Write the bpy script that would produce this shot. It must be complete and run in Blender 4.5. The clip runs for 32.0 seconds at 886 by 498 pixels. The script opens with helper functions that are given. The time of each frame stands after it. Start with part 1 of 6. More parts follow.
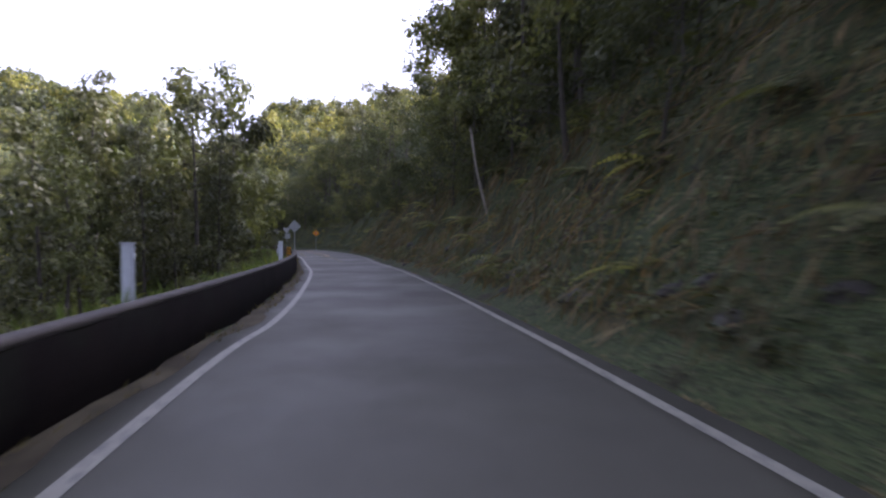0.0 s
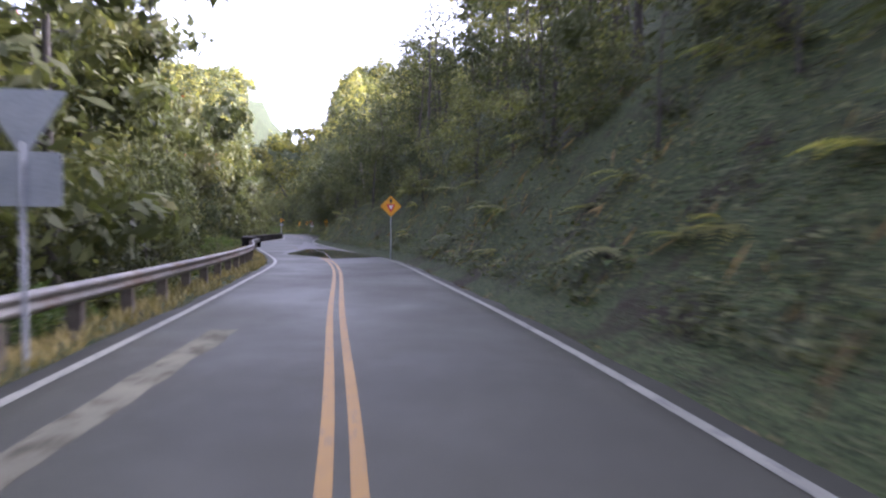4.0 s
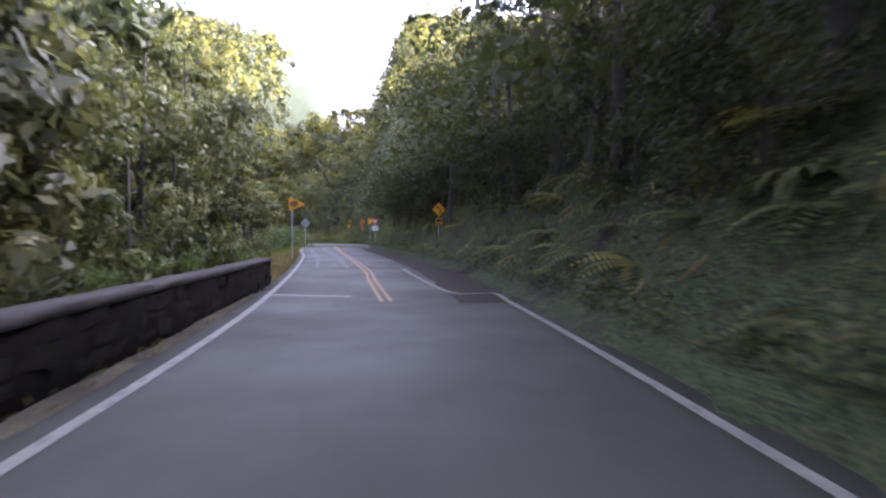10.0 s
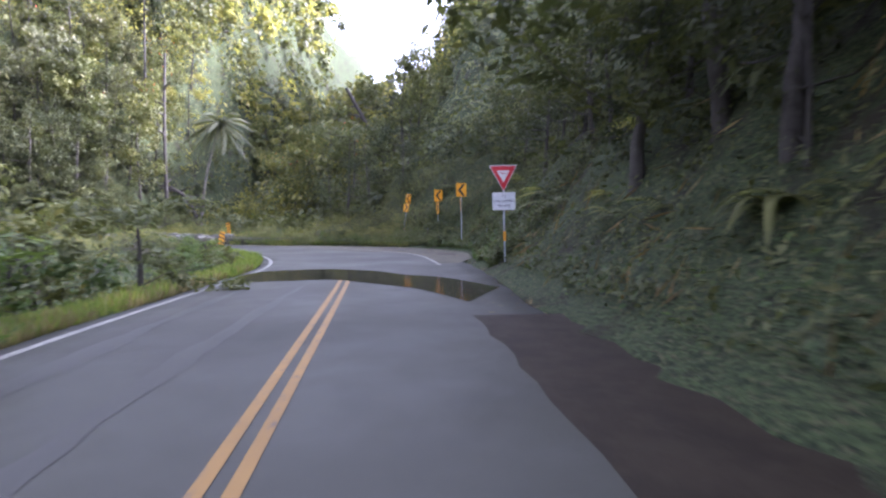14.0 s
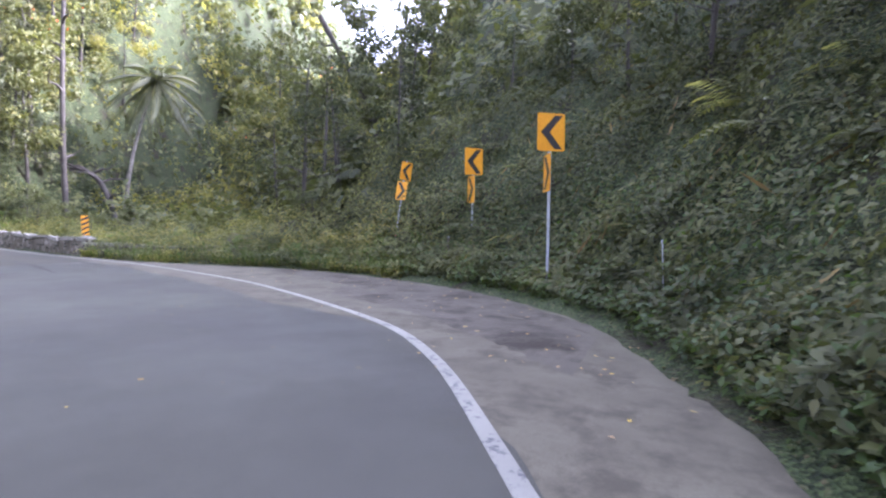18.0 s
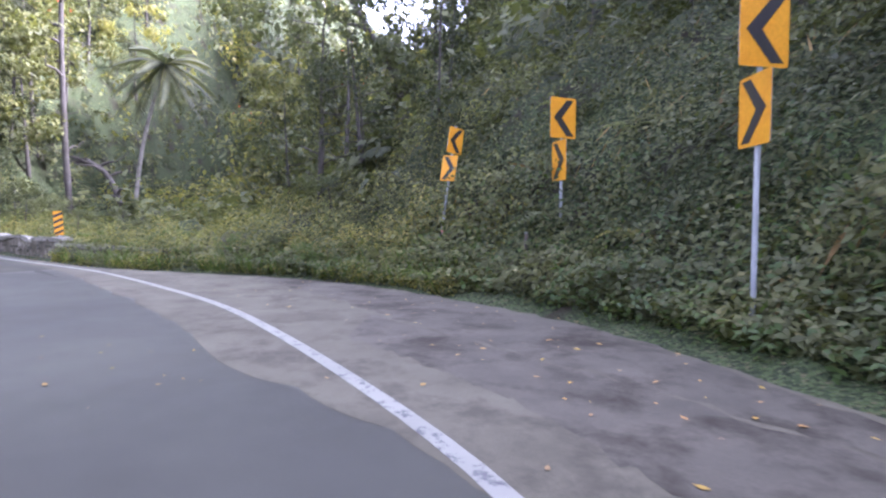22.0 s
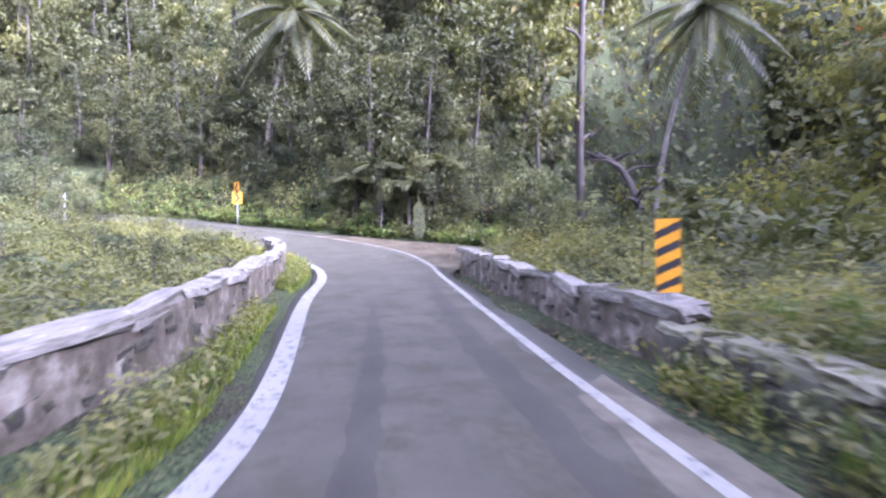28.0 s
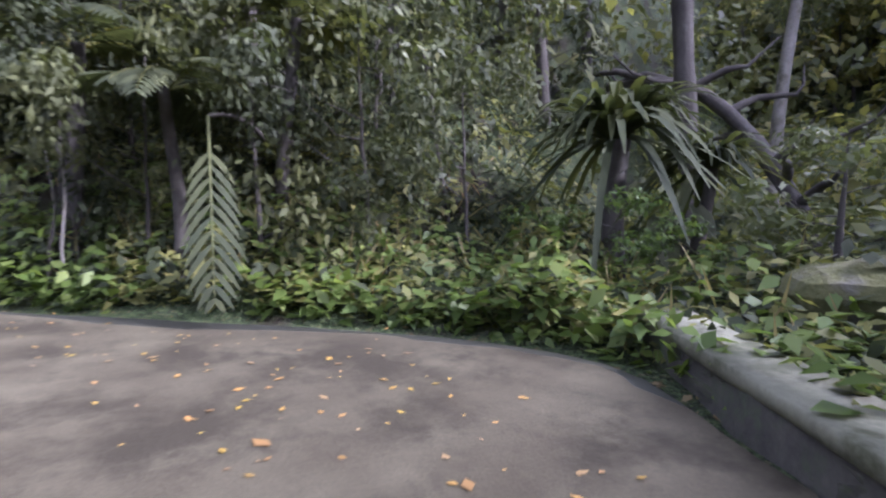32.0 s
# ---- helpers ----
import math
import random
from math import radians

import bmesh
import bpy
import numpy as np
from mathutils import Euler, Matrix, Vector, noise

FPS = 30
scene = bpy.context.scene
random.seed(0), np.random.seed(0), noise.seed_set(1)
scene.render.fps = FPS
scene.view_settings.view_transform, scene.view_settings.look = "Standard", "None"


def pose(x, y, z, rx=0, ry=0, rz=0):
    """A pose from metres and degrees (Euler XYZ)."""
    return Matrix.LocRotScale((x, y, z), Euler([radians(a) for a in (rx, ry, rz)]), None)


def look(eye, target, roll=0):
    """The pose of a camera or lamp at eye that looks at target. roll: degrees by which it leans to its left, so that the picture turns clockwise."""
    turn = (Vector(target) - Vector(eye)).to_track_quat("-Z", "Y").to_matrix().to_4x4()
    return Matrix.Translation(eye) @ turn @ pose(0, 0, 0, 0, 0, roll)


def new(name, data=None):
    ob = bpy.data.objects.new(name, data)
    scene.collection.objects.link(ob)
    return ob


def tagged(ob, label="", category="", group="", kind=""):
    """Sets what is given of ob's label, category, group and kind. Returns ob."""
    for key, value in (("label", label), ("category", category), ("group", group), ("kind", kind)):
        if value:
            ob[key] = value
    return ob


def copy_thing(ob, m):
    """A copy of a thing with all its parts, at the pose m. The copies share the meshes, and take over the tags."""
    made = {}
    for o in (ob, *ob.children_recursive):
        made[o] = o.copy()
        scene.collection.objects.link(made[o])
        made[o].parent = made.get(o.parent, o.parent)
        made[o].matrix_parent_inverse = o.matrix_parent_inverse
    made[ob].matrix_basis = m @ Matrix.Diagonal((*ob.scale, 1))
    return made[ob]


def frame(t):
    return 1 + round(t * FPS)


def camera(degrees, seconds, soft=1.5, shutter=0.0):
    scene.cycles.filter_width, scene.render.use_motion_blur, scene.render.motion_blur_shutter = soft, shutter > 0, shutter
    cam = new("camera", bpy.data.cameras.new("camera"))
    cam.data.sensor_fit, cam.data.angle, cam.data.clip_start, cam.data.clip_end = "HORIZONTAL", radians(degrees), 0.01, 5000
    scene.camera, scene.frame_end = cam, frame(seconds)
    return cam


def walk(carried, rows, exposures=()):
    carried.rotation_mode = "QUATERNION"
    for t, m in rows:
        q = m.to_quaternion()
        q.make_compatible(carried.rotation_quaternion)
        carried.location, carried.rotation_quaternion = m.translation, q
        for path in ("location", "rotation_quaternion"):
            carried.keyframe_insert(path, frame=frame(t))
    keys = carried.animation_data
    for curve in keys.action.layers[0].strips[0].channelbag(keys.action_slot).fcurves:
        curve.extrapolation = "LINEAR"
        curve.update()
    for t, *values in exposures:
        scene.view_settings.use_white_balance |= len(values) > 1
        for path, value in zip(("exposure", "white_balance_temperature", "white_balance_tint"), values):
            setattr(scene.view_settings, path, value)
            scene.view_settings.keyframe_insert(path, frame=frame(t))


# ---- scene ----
cam = camera(79.0, 32.0, 2.3, 0.3)
PATH = [
    (0, (-3.959, 12.848, 1.476), (-4.248, 22.843, 1.303), -0.44),
    (0.5, (-5.358, 20.356, 1.542), (-5.857, 30.340, 1.285), -0.34),
    (1, (-6.747, 27.823, 1.537), (-7.719, 37.769, 1.171), -0.51),
    (1.5, (-8.334, 35.261, 1.491), (-9.492, 45.184, 1.055), 0.17),
    (2, (-10.091, 42.737, 1.446), (-11.427, 52.639, 1.038), 0.94),
    (2.5, (-12.181, 50.048, 1.492), (-13.703, 59.925, 1.133), -0.08),
    (3, (-13.847, 56.838, 1.499), (-15.500, 66.693, 1.107), -0.41),
    (3.5, (-16.050, 63.672, 1.513), (-17.742, 73.521, 1.130), -0.03),
    (5.5, (-26.869, 92.420, 1.510), (-30.660, 101.668, 1.193), 0.21),
    (6, (-29.478, 97.547, 1.529), (-33.919, 106.498, 1.153), 0.54),
    (6.5, (-32.776, 102.593, 1.518), (-37.417, 111.442, 1.115), 0.29),
    (7, (-36.199, 107.748, 1.463), (-40.806, 116.617, 1.113), -0.62),
    (7.5, (-39.458, 112.805, 1.474), (-43.866, 121.776, 1.154), -1.05),
    (8, (-42.219, 117.437, 1.469), (-46.347, 126.541, 1.171), -0.40),
    (8.5, (-45.088, 122.572, 1.476), (-48.873, 131.824, 1.217), -0.25),
    (9, (-47.662, 127.819, 1.486), (-50.977, 137.251, 1.281), 0.25),
    (9.5, (-50.041, 133.268, 1.532), (-52.936, 142.837, 1.307), 0.13),
    (10, (-52.622, 139.532, 1.510), (-55.349, 149.149, 1.232), -0.01),
    (10.5, (-55.143, 146.252, 1.550), (-57.963, 155.843, 1.297), 0.51),
    (11, (-57.954, 152.977, 1.526), (-61.035, 162.484, 1.173), 0.49),
    (11.5, (-61.039, 159.185, 1.499), (-64.423, 168.584, 1.063), -0.59),
    (12, (-63.987, 165.054, 1.452), (-67.479, 174.411, 0.946), -1.12),
    (12.5, (-66.818, 170.571, 1.498), (-70.294, 179.941, 1.130), -0.18),
    (13, (-69.521, 175.693, 1.507), (-73.093, 185.025, 1.112), -0.50),
    (13.5, (-72.089, 180.452, 1.525), (-75.762, 189.743, 1.106), -0.36),
    (14, (-74.474, 184.999, 1.516), (-78.222, 194.258, 1.051), -0.54),
    (14.5, (-76.507, 189.217, 1.504), (-80.253, 198.475, 1.009), -0.39),
    (15, (-78.097, 192.443, 1.477), (-81.719, 201.749, 0.948), -0.11),
    (15.5, (-79.211, 195.015, 1.470), (-82.670, 204.384, 0.950), 0.04),
    (17.5, (-82.366, 202.218, 1.519), (-86.138, 211.470, 1.095), 0.56),
    (18, (-82.849, 203.055, 1.522), (-86.681, 212.281, 1.092), 0.67),
    (18.5, (-83.241, 203.769, 1.523), (-87.122, 212.974, 1.078), 0.52),
    (19, (-83.533, 204.294, 1.499), (-87.451, 213.485, 1.060), 0.56),
    (19.5, (-83.750, 204.661, 1.491), (-87.689, 213.843, 1.064), 0.57),
    (20, (-83.986, 205.049, 1.467), (-87.956, 214.217, 1.039), 0.52),
    (20.5, (-84.279, 205.420, 1.499), (-88.275, 214.576, 1.041), 0.40),
    (21, (-84.655, 206.052, 1.504), (-88.727, 215.174, 1.043), 0.35),
    (21.5, (-85.111, 206.704, 1.499), (-89.277, 215.780, 0.984), 0.29),
    (22, (-85.661, 207.411, 1.488), (-89.936, 216.433, 0.916), -0.18),
    (22.5, (-86.517, 208.327, 1.467), (-90.977, 217.258, 0.879), -0.53),
    (23, (-87.424, 209.177, 1.450), (-92.196, 217.944, 0.848), -1.32),
    (23.5, (-88.393, 209.863, 1.458), (-93.546, 218.422, 1.011), -0.33),
    (24, (-89.465, 210.748, 1.470), (-95.022, 219.051, 1.037), -0.30),
    (24.5, (-90.334, 211.361, 1.487), (-96.246, 219.418, 1.126), -0.93),
    (26.5, (-92.934, 212.856, 1.884), (-100.802, 219.003, 1.323), 0.81),
    (27, (-95.395, 213.760, 1.822), (-104.075, 218.691, 1.230), 0.20),
    (27.5, (-98.711, 214.368, 1.762), (-107.908, 218.265, 1.290), 0.86),
    (28, (-102.378, 214.961, 1.675), (-111.835, 218.187, 1.279), 0.29),
    (28.5, (-106.125, 215.699, 1.633), (-115.690, 218.602, 1.337), 0.26),
    (29, (-109.542, 216.456, 1.633), (-119.148, 219.228, 1.428), -0.19),
    (29.5, (-112.605, 216.971, 1.659), (-122.208, 219.748, 1.428), -0.52),
    (30, (-115.137, 217.459, 1.714), (-124.731, 220.273, 1.486), -0.38),
    (30.5, (-117.535, 218.204, 1.788), (-127.030, 221.339, 1.681), 0.24),
    (31, (-119.787, 219.177, 1.855), (-128.838, 223.429, 1.782), 0.59),
    (31.5, (-121.495, 220.409, 1.913), (-130.129, 225.453, 1.772), 0.02),
    (32, (-122.651, 221.501, 1.936), (-130.891, 227.161, 1.668), -1.43),
]
walk(cam, [(t, look(eye, target, roll)) for t, eye, target, roll in PATH],
     [(t, stops, kelvin, tint) for t, stops, kelvin, tint in (
         (0.0, 1.75, 5400, 35), (1.0, 2.05, 5500, 35), (2.0, 2.65, 5550, 35), (3.5, 2.85, 5450, 35), (6.0, 2.3, 5250, 36), (7.0, 2.75, 5280, 37), (8.0, 2.85, 5280, 37), (10.0, 2.95, 5300, 38), (11.0, 3.35, 5300, 42), (12.0, 3.2, 5200, 42), (13.0, 2.95, 5200, 38),
         (15.0, 3.2, 5200, 35), (19.0, 3.4, 5200, 36), (22.0, 3.45, 5150, 38), (24.0, 3.6, 4980, 42), (27.0, 3.3, 4990, 46), (29.0, 3.1, 4990, 46), (30.0, 2.9, 5000, 44), (31.0, 2.65, 5000, 40), (32.0, 2.45, 5050, 36))])

# ---- light: low sun behind the hill on the right, bright hazy sky ----
SUN_BEARING, SUN_HEIGHT = -55.0, 34.0          # degrees left of +y, degrees above the horizon
world = bpy.data.worlds.new("sky")
scene.world = world
world.use_nodes = True
_nt = world.node_tree
_nt.nodes.clear()
_sky = _nt.nodes.new("ShaderNodeTexSky")
_sky.sky_type, _sky.sun_disc = "NISHITA", False
_sky.sun_elevation, _sky.sun_rotation = radians(SUN_HEIGHT), radians(-SUN_BEARING)
_sky.air_density, _sky.dust_density, _sky.ozone_density = 1.0, 4.0, 1.5
_bg = _nt.nodes.new("ShaderNodeBackground")
_bg.inputs["Strength"].default_value = 0.15
_out = _nt.nodes.new("ShaderNodeOutputWorld")
_haze = _nt.nodes.new("ShaderNodeHueSaturation")          # thin white cloud takes most of the blue out of the sky
_haze.inputs["Saturation"].default_value = 0.18
_nt.links.new(_sky.outputs[0], _haze.inputs["Color"])
_nt.links.new(_haze.outputs[0], _bg.inputs["Color"])
_nt.links.new(_bg.outputs[0], _out.inputs[0])
_lamp = bpy.data.lights.new("sun", "SUN")
_lamp.energy, _lamp.angle, _lamp.color = 3.4, radians(9.0), (1.0, 0.93, 0.8)
sun = new("sun", _lamp)
_a, _e = radians(SUN_BEARING), radians(SUN_HEIGHT)
sun.matrix_world = look((-math.sin(_a) * math.cos(_e) * 300, math.cos(_a) * math.cos(_e) * 300, math.sin(_e) * 300), (0, 0, 0))

# ---- materials ----
def nodes(name):
    m = bpy.data.materials.new(name)
    m.use_nodes = True
    t = m.node_tree
    t.nodes.clear()
    return m, t, t.nodes.new("ShaderNodeOutputMaterial")


def link(t, a, b):
    t.links.new(a, b)


def noise_fac(t, scale, detail=4.0, rough=0.6, coord="Object"):
    c = t.nodes.new("ShaderNodeTexCoord")
    n = t.nodes.new("ShaderNodeTexNoise")
    n.inputs["Scale"].default_value, n.inputs["Detail"].default_value, n.inputs["Roughness"].default_value = scale, detail, rough
    link(t, c.outputs[coord], n.inputs["Vector"])
    return n.outputs["Fac"]


def ramp(t, fac, stops):
    r = t.nodes.new("ShaderNodeValToRGB")
    e = r.color_ramp.elements
    while len(e) > 1:
        e.remove(e[-1])
    for i, (p, c) in enumerate(stops):
        k = e[0] if i == 0 else e.new(p)
        k.position, k.color = p, (*c, 1)
    link(t, fac, r.inputs[0])
    return r.outputs[0]


def mixed(t, fac, a, b, mode="MIX"):
    m = t.nodes.new("ShaderNodeMixRGB")
    m.blend_type = mode
    for i, v in ((0, fac), (1, a), (2, b)):
        if hasattr(v, "links"):
            link(t, v, m.inputs[i])
        else:
            m.inputs[i].default_value = v if i == 0 else (*v, 1)
    return m.outputs[0]


def bump(t, fac, depth, strength=0.6):
    b = t.nodes.new("ShaderNodeBump")
    b.inputs["Strength"].default_value, b.inputs["Distance"].default_value = strength, depth
    link(t, fac, b.inputs["Height"])
    return b.outputs[0]


def surface(name, stops, scale=3.0, rough=0.7, metal=0.0, fine=60.0, depth=0.004, stain=None, spec=0.5):
    """A grained surface: colours over a coarse noise, a finer grain in value and relief, and stains where given."""
    m, t, out = nodes(name)
    p = t.nodes.new("ShaderNodeBsdfPrincipled")
    big, small = noise_fac(t, scale, 5.0), noise_fac(t, fine, 3.0)
    col = ramp(t, big, stops)
    col = mixed(t, 0.35, col, ramp(t, small, [(0.25, (0.25, 0.25, 0.25)), (0.75, (1, 1, 1))]), "MULTIPLY")
    if stain:
        where, tone = stain
        col = mixed(t, ramp(t, noise_fac(t, where, 6.0, 0.7), [(0.48, (0, 0, 0)), (0.62, (1, 1, 1))]), col, tone)
    link(t, col, p.inputs["Base Color"])
    p.inputs["Roughness"].default_value, p.inputs["Metallic"].default_value = rough, metal
    p.inputs["Specular IOR Level"].default_value = spec
    if depth:
        link(t, bump(t, small, depth), p.inputs["Normal"])
    link(t, p.outputs[0], out.inputs[0])
    return m


def leafy(name, stops, shine=0.6, through_light=0.3):
    """Foliage: each leaf takes its own tone, and lets part of the light through."""
    m, t, out = nodes(name)
    g = t.nodes.new("ShaderNodeNewGeometry")
    col = ramp(t, g.outputs["Random Per Island"], stops)
    col = mixed(t, 0.45, col, stops[len(stops) // 2][1])
    # broad noise paints shaded hollows and lit clumps into the leaf colour
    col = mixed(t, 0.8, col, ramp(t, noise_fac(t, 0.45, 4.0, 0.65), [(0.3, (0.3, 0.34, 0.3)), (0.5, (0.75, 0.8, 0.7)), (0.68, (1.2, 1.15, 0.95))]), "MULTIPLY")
    who = t.nodes.new("ShaderNodeObjectInfo")
    col = mixed(t, 0.75, col, ramp(t, who.outputs["Random"], [(0.0, (0.55, 0.62, 0.6)), (0.5, (0.95, 0.95, 0.85)), (1.0, (1.35, 1.25, 0.85))]), "MULTIPLY")
    col = mixed(t, 1.0, col, (1.06, 1.0, 0.9), "MULTIPLY")
    p = t.nodes.new("ShaderNodeBsdfPrincipled")
    link(t, col, p.inputs["Base Color"])
    p.inputs["Roughness"].default_value = shine
    p.inputs["Specular IOR Level"].default_value = 0.3
    tr = t.nodes.new("ShaderNodeBsdfTranslucent")
    warm = mixed(t, 0.7, col, (2.1, 2.2, 1.15), "MULTIPLY")
    link(t, warm, tr.inputs["Color"])
    mx = t.nodes.new("ShaderNodeMixShader")
    mx.inputs[0].default_value = through_light
    link(t, p.outputs[0], mx.inputs[1])
    link(t, tr.outputs[0], mx.inputs[2])
    link(t, mx.outputs[0], out.inputs[0])
    return m


G1, G2, G3 = (0.04574, 0.0574, 0.02608), (0.08491, 0.1015, 0.04347), (0.1402, 0.1505, 0.07245)
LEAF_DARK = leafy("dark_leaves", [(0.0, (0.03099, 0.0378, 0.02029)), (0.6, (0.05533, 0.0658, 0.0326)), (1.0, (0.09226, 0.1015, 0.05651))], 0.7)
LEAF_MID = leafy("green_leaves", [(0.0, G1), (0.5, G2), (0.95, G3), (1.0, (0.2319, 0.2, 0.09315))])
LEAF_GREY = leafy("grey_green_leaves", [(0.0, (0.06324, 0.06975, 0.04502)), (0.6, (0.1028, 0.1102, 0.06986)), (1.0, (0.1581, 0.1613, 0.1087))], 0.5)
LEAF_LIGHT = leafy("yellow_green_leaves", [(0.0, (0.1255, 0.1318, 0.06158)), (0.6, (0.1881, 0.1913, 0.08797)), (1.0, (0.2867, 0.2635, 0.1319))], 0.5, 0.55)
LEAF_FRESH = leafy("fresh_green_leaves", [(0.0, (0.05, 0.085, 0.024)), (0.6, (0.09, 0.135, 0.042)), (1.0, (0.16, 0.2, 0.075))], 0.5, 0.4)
LEAF_RED = leafy("red_flowers", [(0.0, (0.45, 0.05, 0.02)), (1.0, (0.6, 0.12, 0.04))], 0.5, 0.3)
LEAF_PINK = leafy("pink_flowers", [(0.0, (0.55, 0.12, 0.3)), (1.0, (0.7, 0.25, 0.45))], 0.5, 0.3)
LEAF_DRY = leafy("dry_leaves", [(0.0, (0.07, 0.05, 0.03)), (0.5, (0.15, 0.11, 0.065)), (1.0, (0.28, 0.23, 0.14))], 0.7, 0.2)
LEAF_FALLEN = leafy("fallen_leaves", [(0.0, (0.45, 0.36, 0.03)), (0.5, (0.5, 0.3, 0.08)), (0.8, (0.3, 0.17, 0.08)), (1.0, (0.33, 0.27, 0.17))], 0.6, 0.1)
GRASS = leafy("grass_blades", [(0.0, (0.08, 0.13, 0.03)), (0.6, (0.14, 0.2, 0.05)), (1.0, (0.26, 0.26, 0.1))], 0.5, 0.35)
GRASS_DRY = leafy("dry_grass", [(0.0, (0.14, 0.125, 0.06)), (0.6, (0.25, 0.21, 0.12)), (1.0, (0.36, 0.31, 0.19))], 0.7, 0.25)
BARK = surface("bark", [(0.3, (0.0341, 0.02805, 0.02063)), (0.6, (0.06479, 0.0561, 0.04538)), (0.8, (0.1023, 0.101, 0.09075))], 2.0, 0.9, 0, 14.0, 0.03)
BARK_PALE = surface("pale_bark", [(0.3, (0.18, 0.1575, 0.1275)), (0.7, (0.315, 0.2925, 0.2475))], 1.5, 0.85, 0, 12.0, 0.02, (3.0, (0.0975, 0.09, 0.06)))


def undergrowth_mat():
    """Damp earth under a mat of small leaves, moss and litter."""
    m, t, out = nodes("mossy_earth")
    p = t.nodes.new("ShaderNodeBsdfPrincipled")
    c = t.nodes.new("ShaderNodeTexCoord")
    v = t.nodes.new("ShaderNodeTexVoronoi")
    v.inputs["Scale"].default_value = 26.0
    link(t, c.outputs["Object"], v.inputs["Vector"])
    sp = t.nodes.new("ShaderNodeSeparateColor")
    link(t, v.outputs["Color"], sp.inputs[0])
    leaf = ramp(t, sp.outputs[0], [(0.0, (0.012, 0.016, 0.007)), (0.5, (0.035, 0.05, 0.018)), (0.85, (0.065, 0.085, 0.03)), (1.0, (0.09, 0.08, 0.04))])
    soil = ramp(t, noise_fac(t, 6.0, 6.0, 0.7), [(0.3, (0.012, 0.009, 0.006)), (0.6, (0.03, 0.022, 0.014)), (0.8, (0.05, 0.04, 0.027))])
    where = ramp(t, noise_fac(t, 0.55, 5.0, 0.7), [(0.34, (0, 0, 0)), (0.48, (1, 1, 1))])
    link(t, mixed(t, where, soil, leaf), p.inputs["Base Color"])
    p.inputs["Roughness"].default_value = 0.85
    p.inputs["Specular IOR Level"].default_value = 0.2
    link(t, bump(t, v.outputs["Distance"], 0.04, 0.8), p.inputs["Normal"])
    link(t, p.outputs[0], out.inputs[0])
    return m


EARTH = undergrowth_mat()
ROCK = surface("dark_rock", [(0.3, (0.026, 0.023, 0.019)), (0.6, (0.052, 0.046, 0.038)), (0.8, (0.09, 0.082, 0.07))], 1.6, 0.85, 0, 9.0, 0.06, (2.2, (0.05, 0.08, 0.03)))
STONE = surface("wall_stone", [(0.3, (0.03, 0.02704, 0.0189)), (0.55, (0.065, 0.05928, 0.0423)), (0.8, (0.15, 0.1425, 0.1044))], 2.5, 0.9, 0, 18.0, 0.02, (3.5, (0.055, 0.06448, 0.027)))
MORTAR = surface("wall_mortar", [(0.3, (0.03, 0.02704, 0.0189)), (0.7, (0.075, 0.06864, 0.0486))], 3.0, 0.95, 0, 22.0, 0.015, (2.0, (0.04, 0.052, 0.0198)))
CAPSTONE = surface("wall_cap", [(0.3, (0.1, 0.092, 0.07)), (0.5, (0.2, 0.188, 0.15)), (0.75, (0.36, 0.34, 0.28))], 3.2, 0.9, 0, 20.0, 0.02, (2.6, (0.08, 0.08, 0.048)))
# roadside walls: near-black faces, top strip several times paler
BARRIER = surface("dark_concrete", [(0.3, (0.005, 0.0035, 0.003)), (0.6, (0.010, 0.007, 0.0055)), (0.85, (0.022, 0.016, 0.013))], 1.2, 0.95, 0, 16.0, 0.01, (1.1, (0.009, 0.009, 0.006)), 0.1)
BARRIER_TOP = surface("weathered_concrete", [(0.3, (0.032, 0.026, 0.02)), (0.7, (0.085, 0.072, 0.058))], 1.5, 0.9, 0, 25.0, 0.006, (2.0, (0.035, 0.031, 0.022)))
STEEL = surface("weathered_guardrail_steel", [(0.3, (0.13, 0.12, 0.11)), (0.7, (0.24, 0.23, 0.21))], 1.5, 0.55, 0.45, 40.0, 0.001, (1.2, (0.11, 0.075, 0.05)))
STEEL_POST = surface("sign_post_steel", [(0.3, (0.34, 0.36, 0.38)), (0.7, (0.5, 0.52, 0.54))], 2.0, 0.5, 0.4, 40.0, 0.001)
ALU = surface("sign_back_aluminium", [(0.3, (0.4, 0.43, 0.46)), (0.7, (0.55, 0.58, 0.6))], 2.0, 0.4, 0.5, 30.0, 0.0)
WOODPOST = surface("weathered_post", [(0.3, (0.08, 0.065, 0.05)), (0.7, (0.17, 0.145, 0.115))], 4.0, 0.9, 0, 30.0, 0.008)
PAINT_POST = surface("white_marker_post", [(0.3, (0.42, 0.46, 0.5)), (0.7, (0.62, 0.66, 0.7))], 4.0, 0.6, 0, 30.0, 0.001)
YELLOW = surface("sign_yellow", [(0.3, (0.70, 0.30, 0.008)), (0.7, (0.78, 0.37, 0.012))], 3.0, 0.4, 0, 30.0, 0.0)
BLACK = surface("sign_black", [(0.3, (0.02, 0.02, 0.02)), (0.7, (0.035, 0.033, 0.03))], 3.0, 0.5, 0, 30.0, 0.0)
RED = surface("sign_red", [(0.3, (0.5, 0.02, 0.025)), (0.7, (0.62, 0.035, 0.04))], 3.0, 0.4, 0, 30.0, 0.0)
WHITE = surface("sign_white", [(0.3, (0.66, 0.68, 0.68)), (0.7, (0.8, 0.8, 0.79))], 3.0, 0.45, 0, 30.0, 0.0)
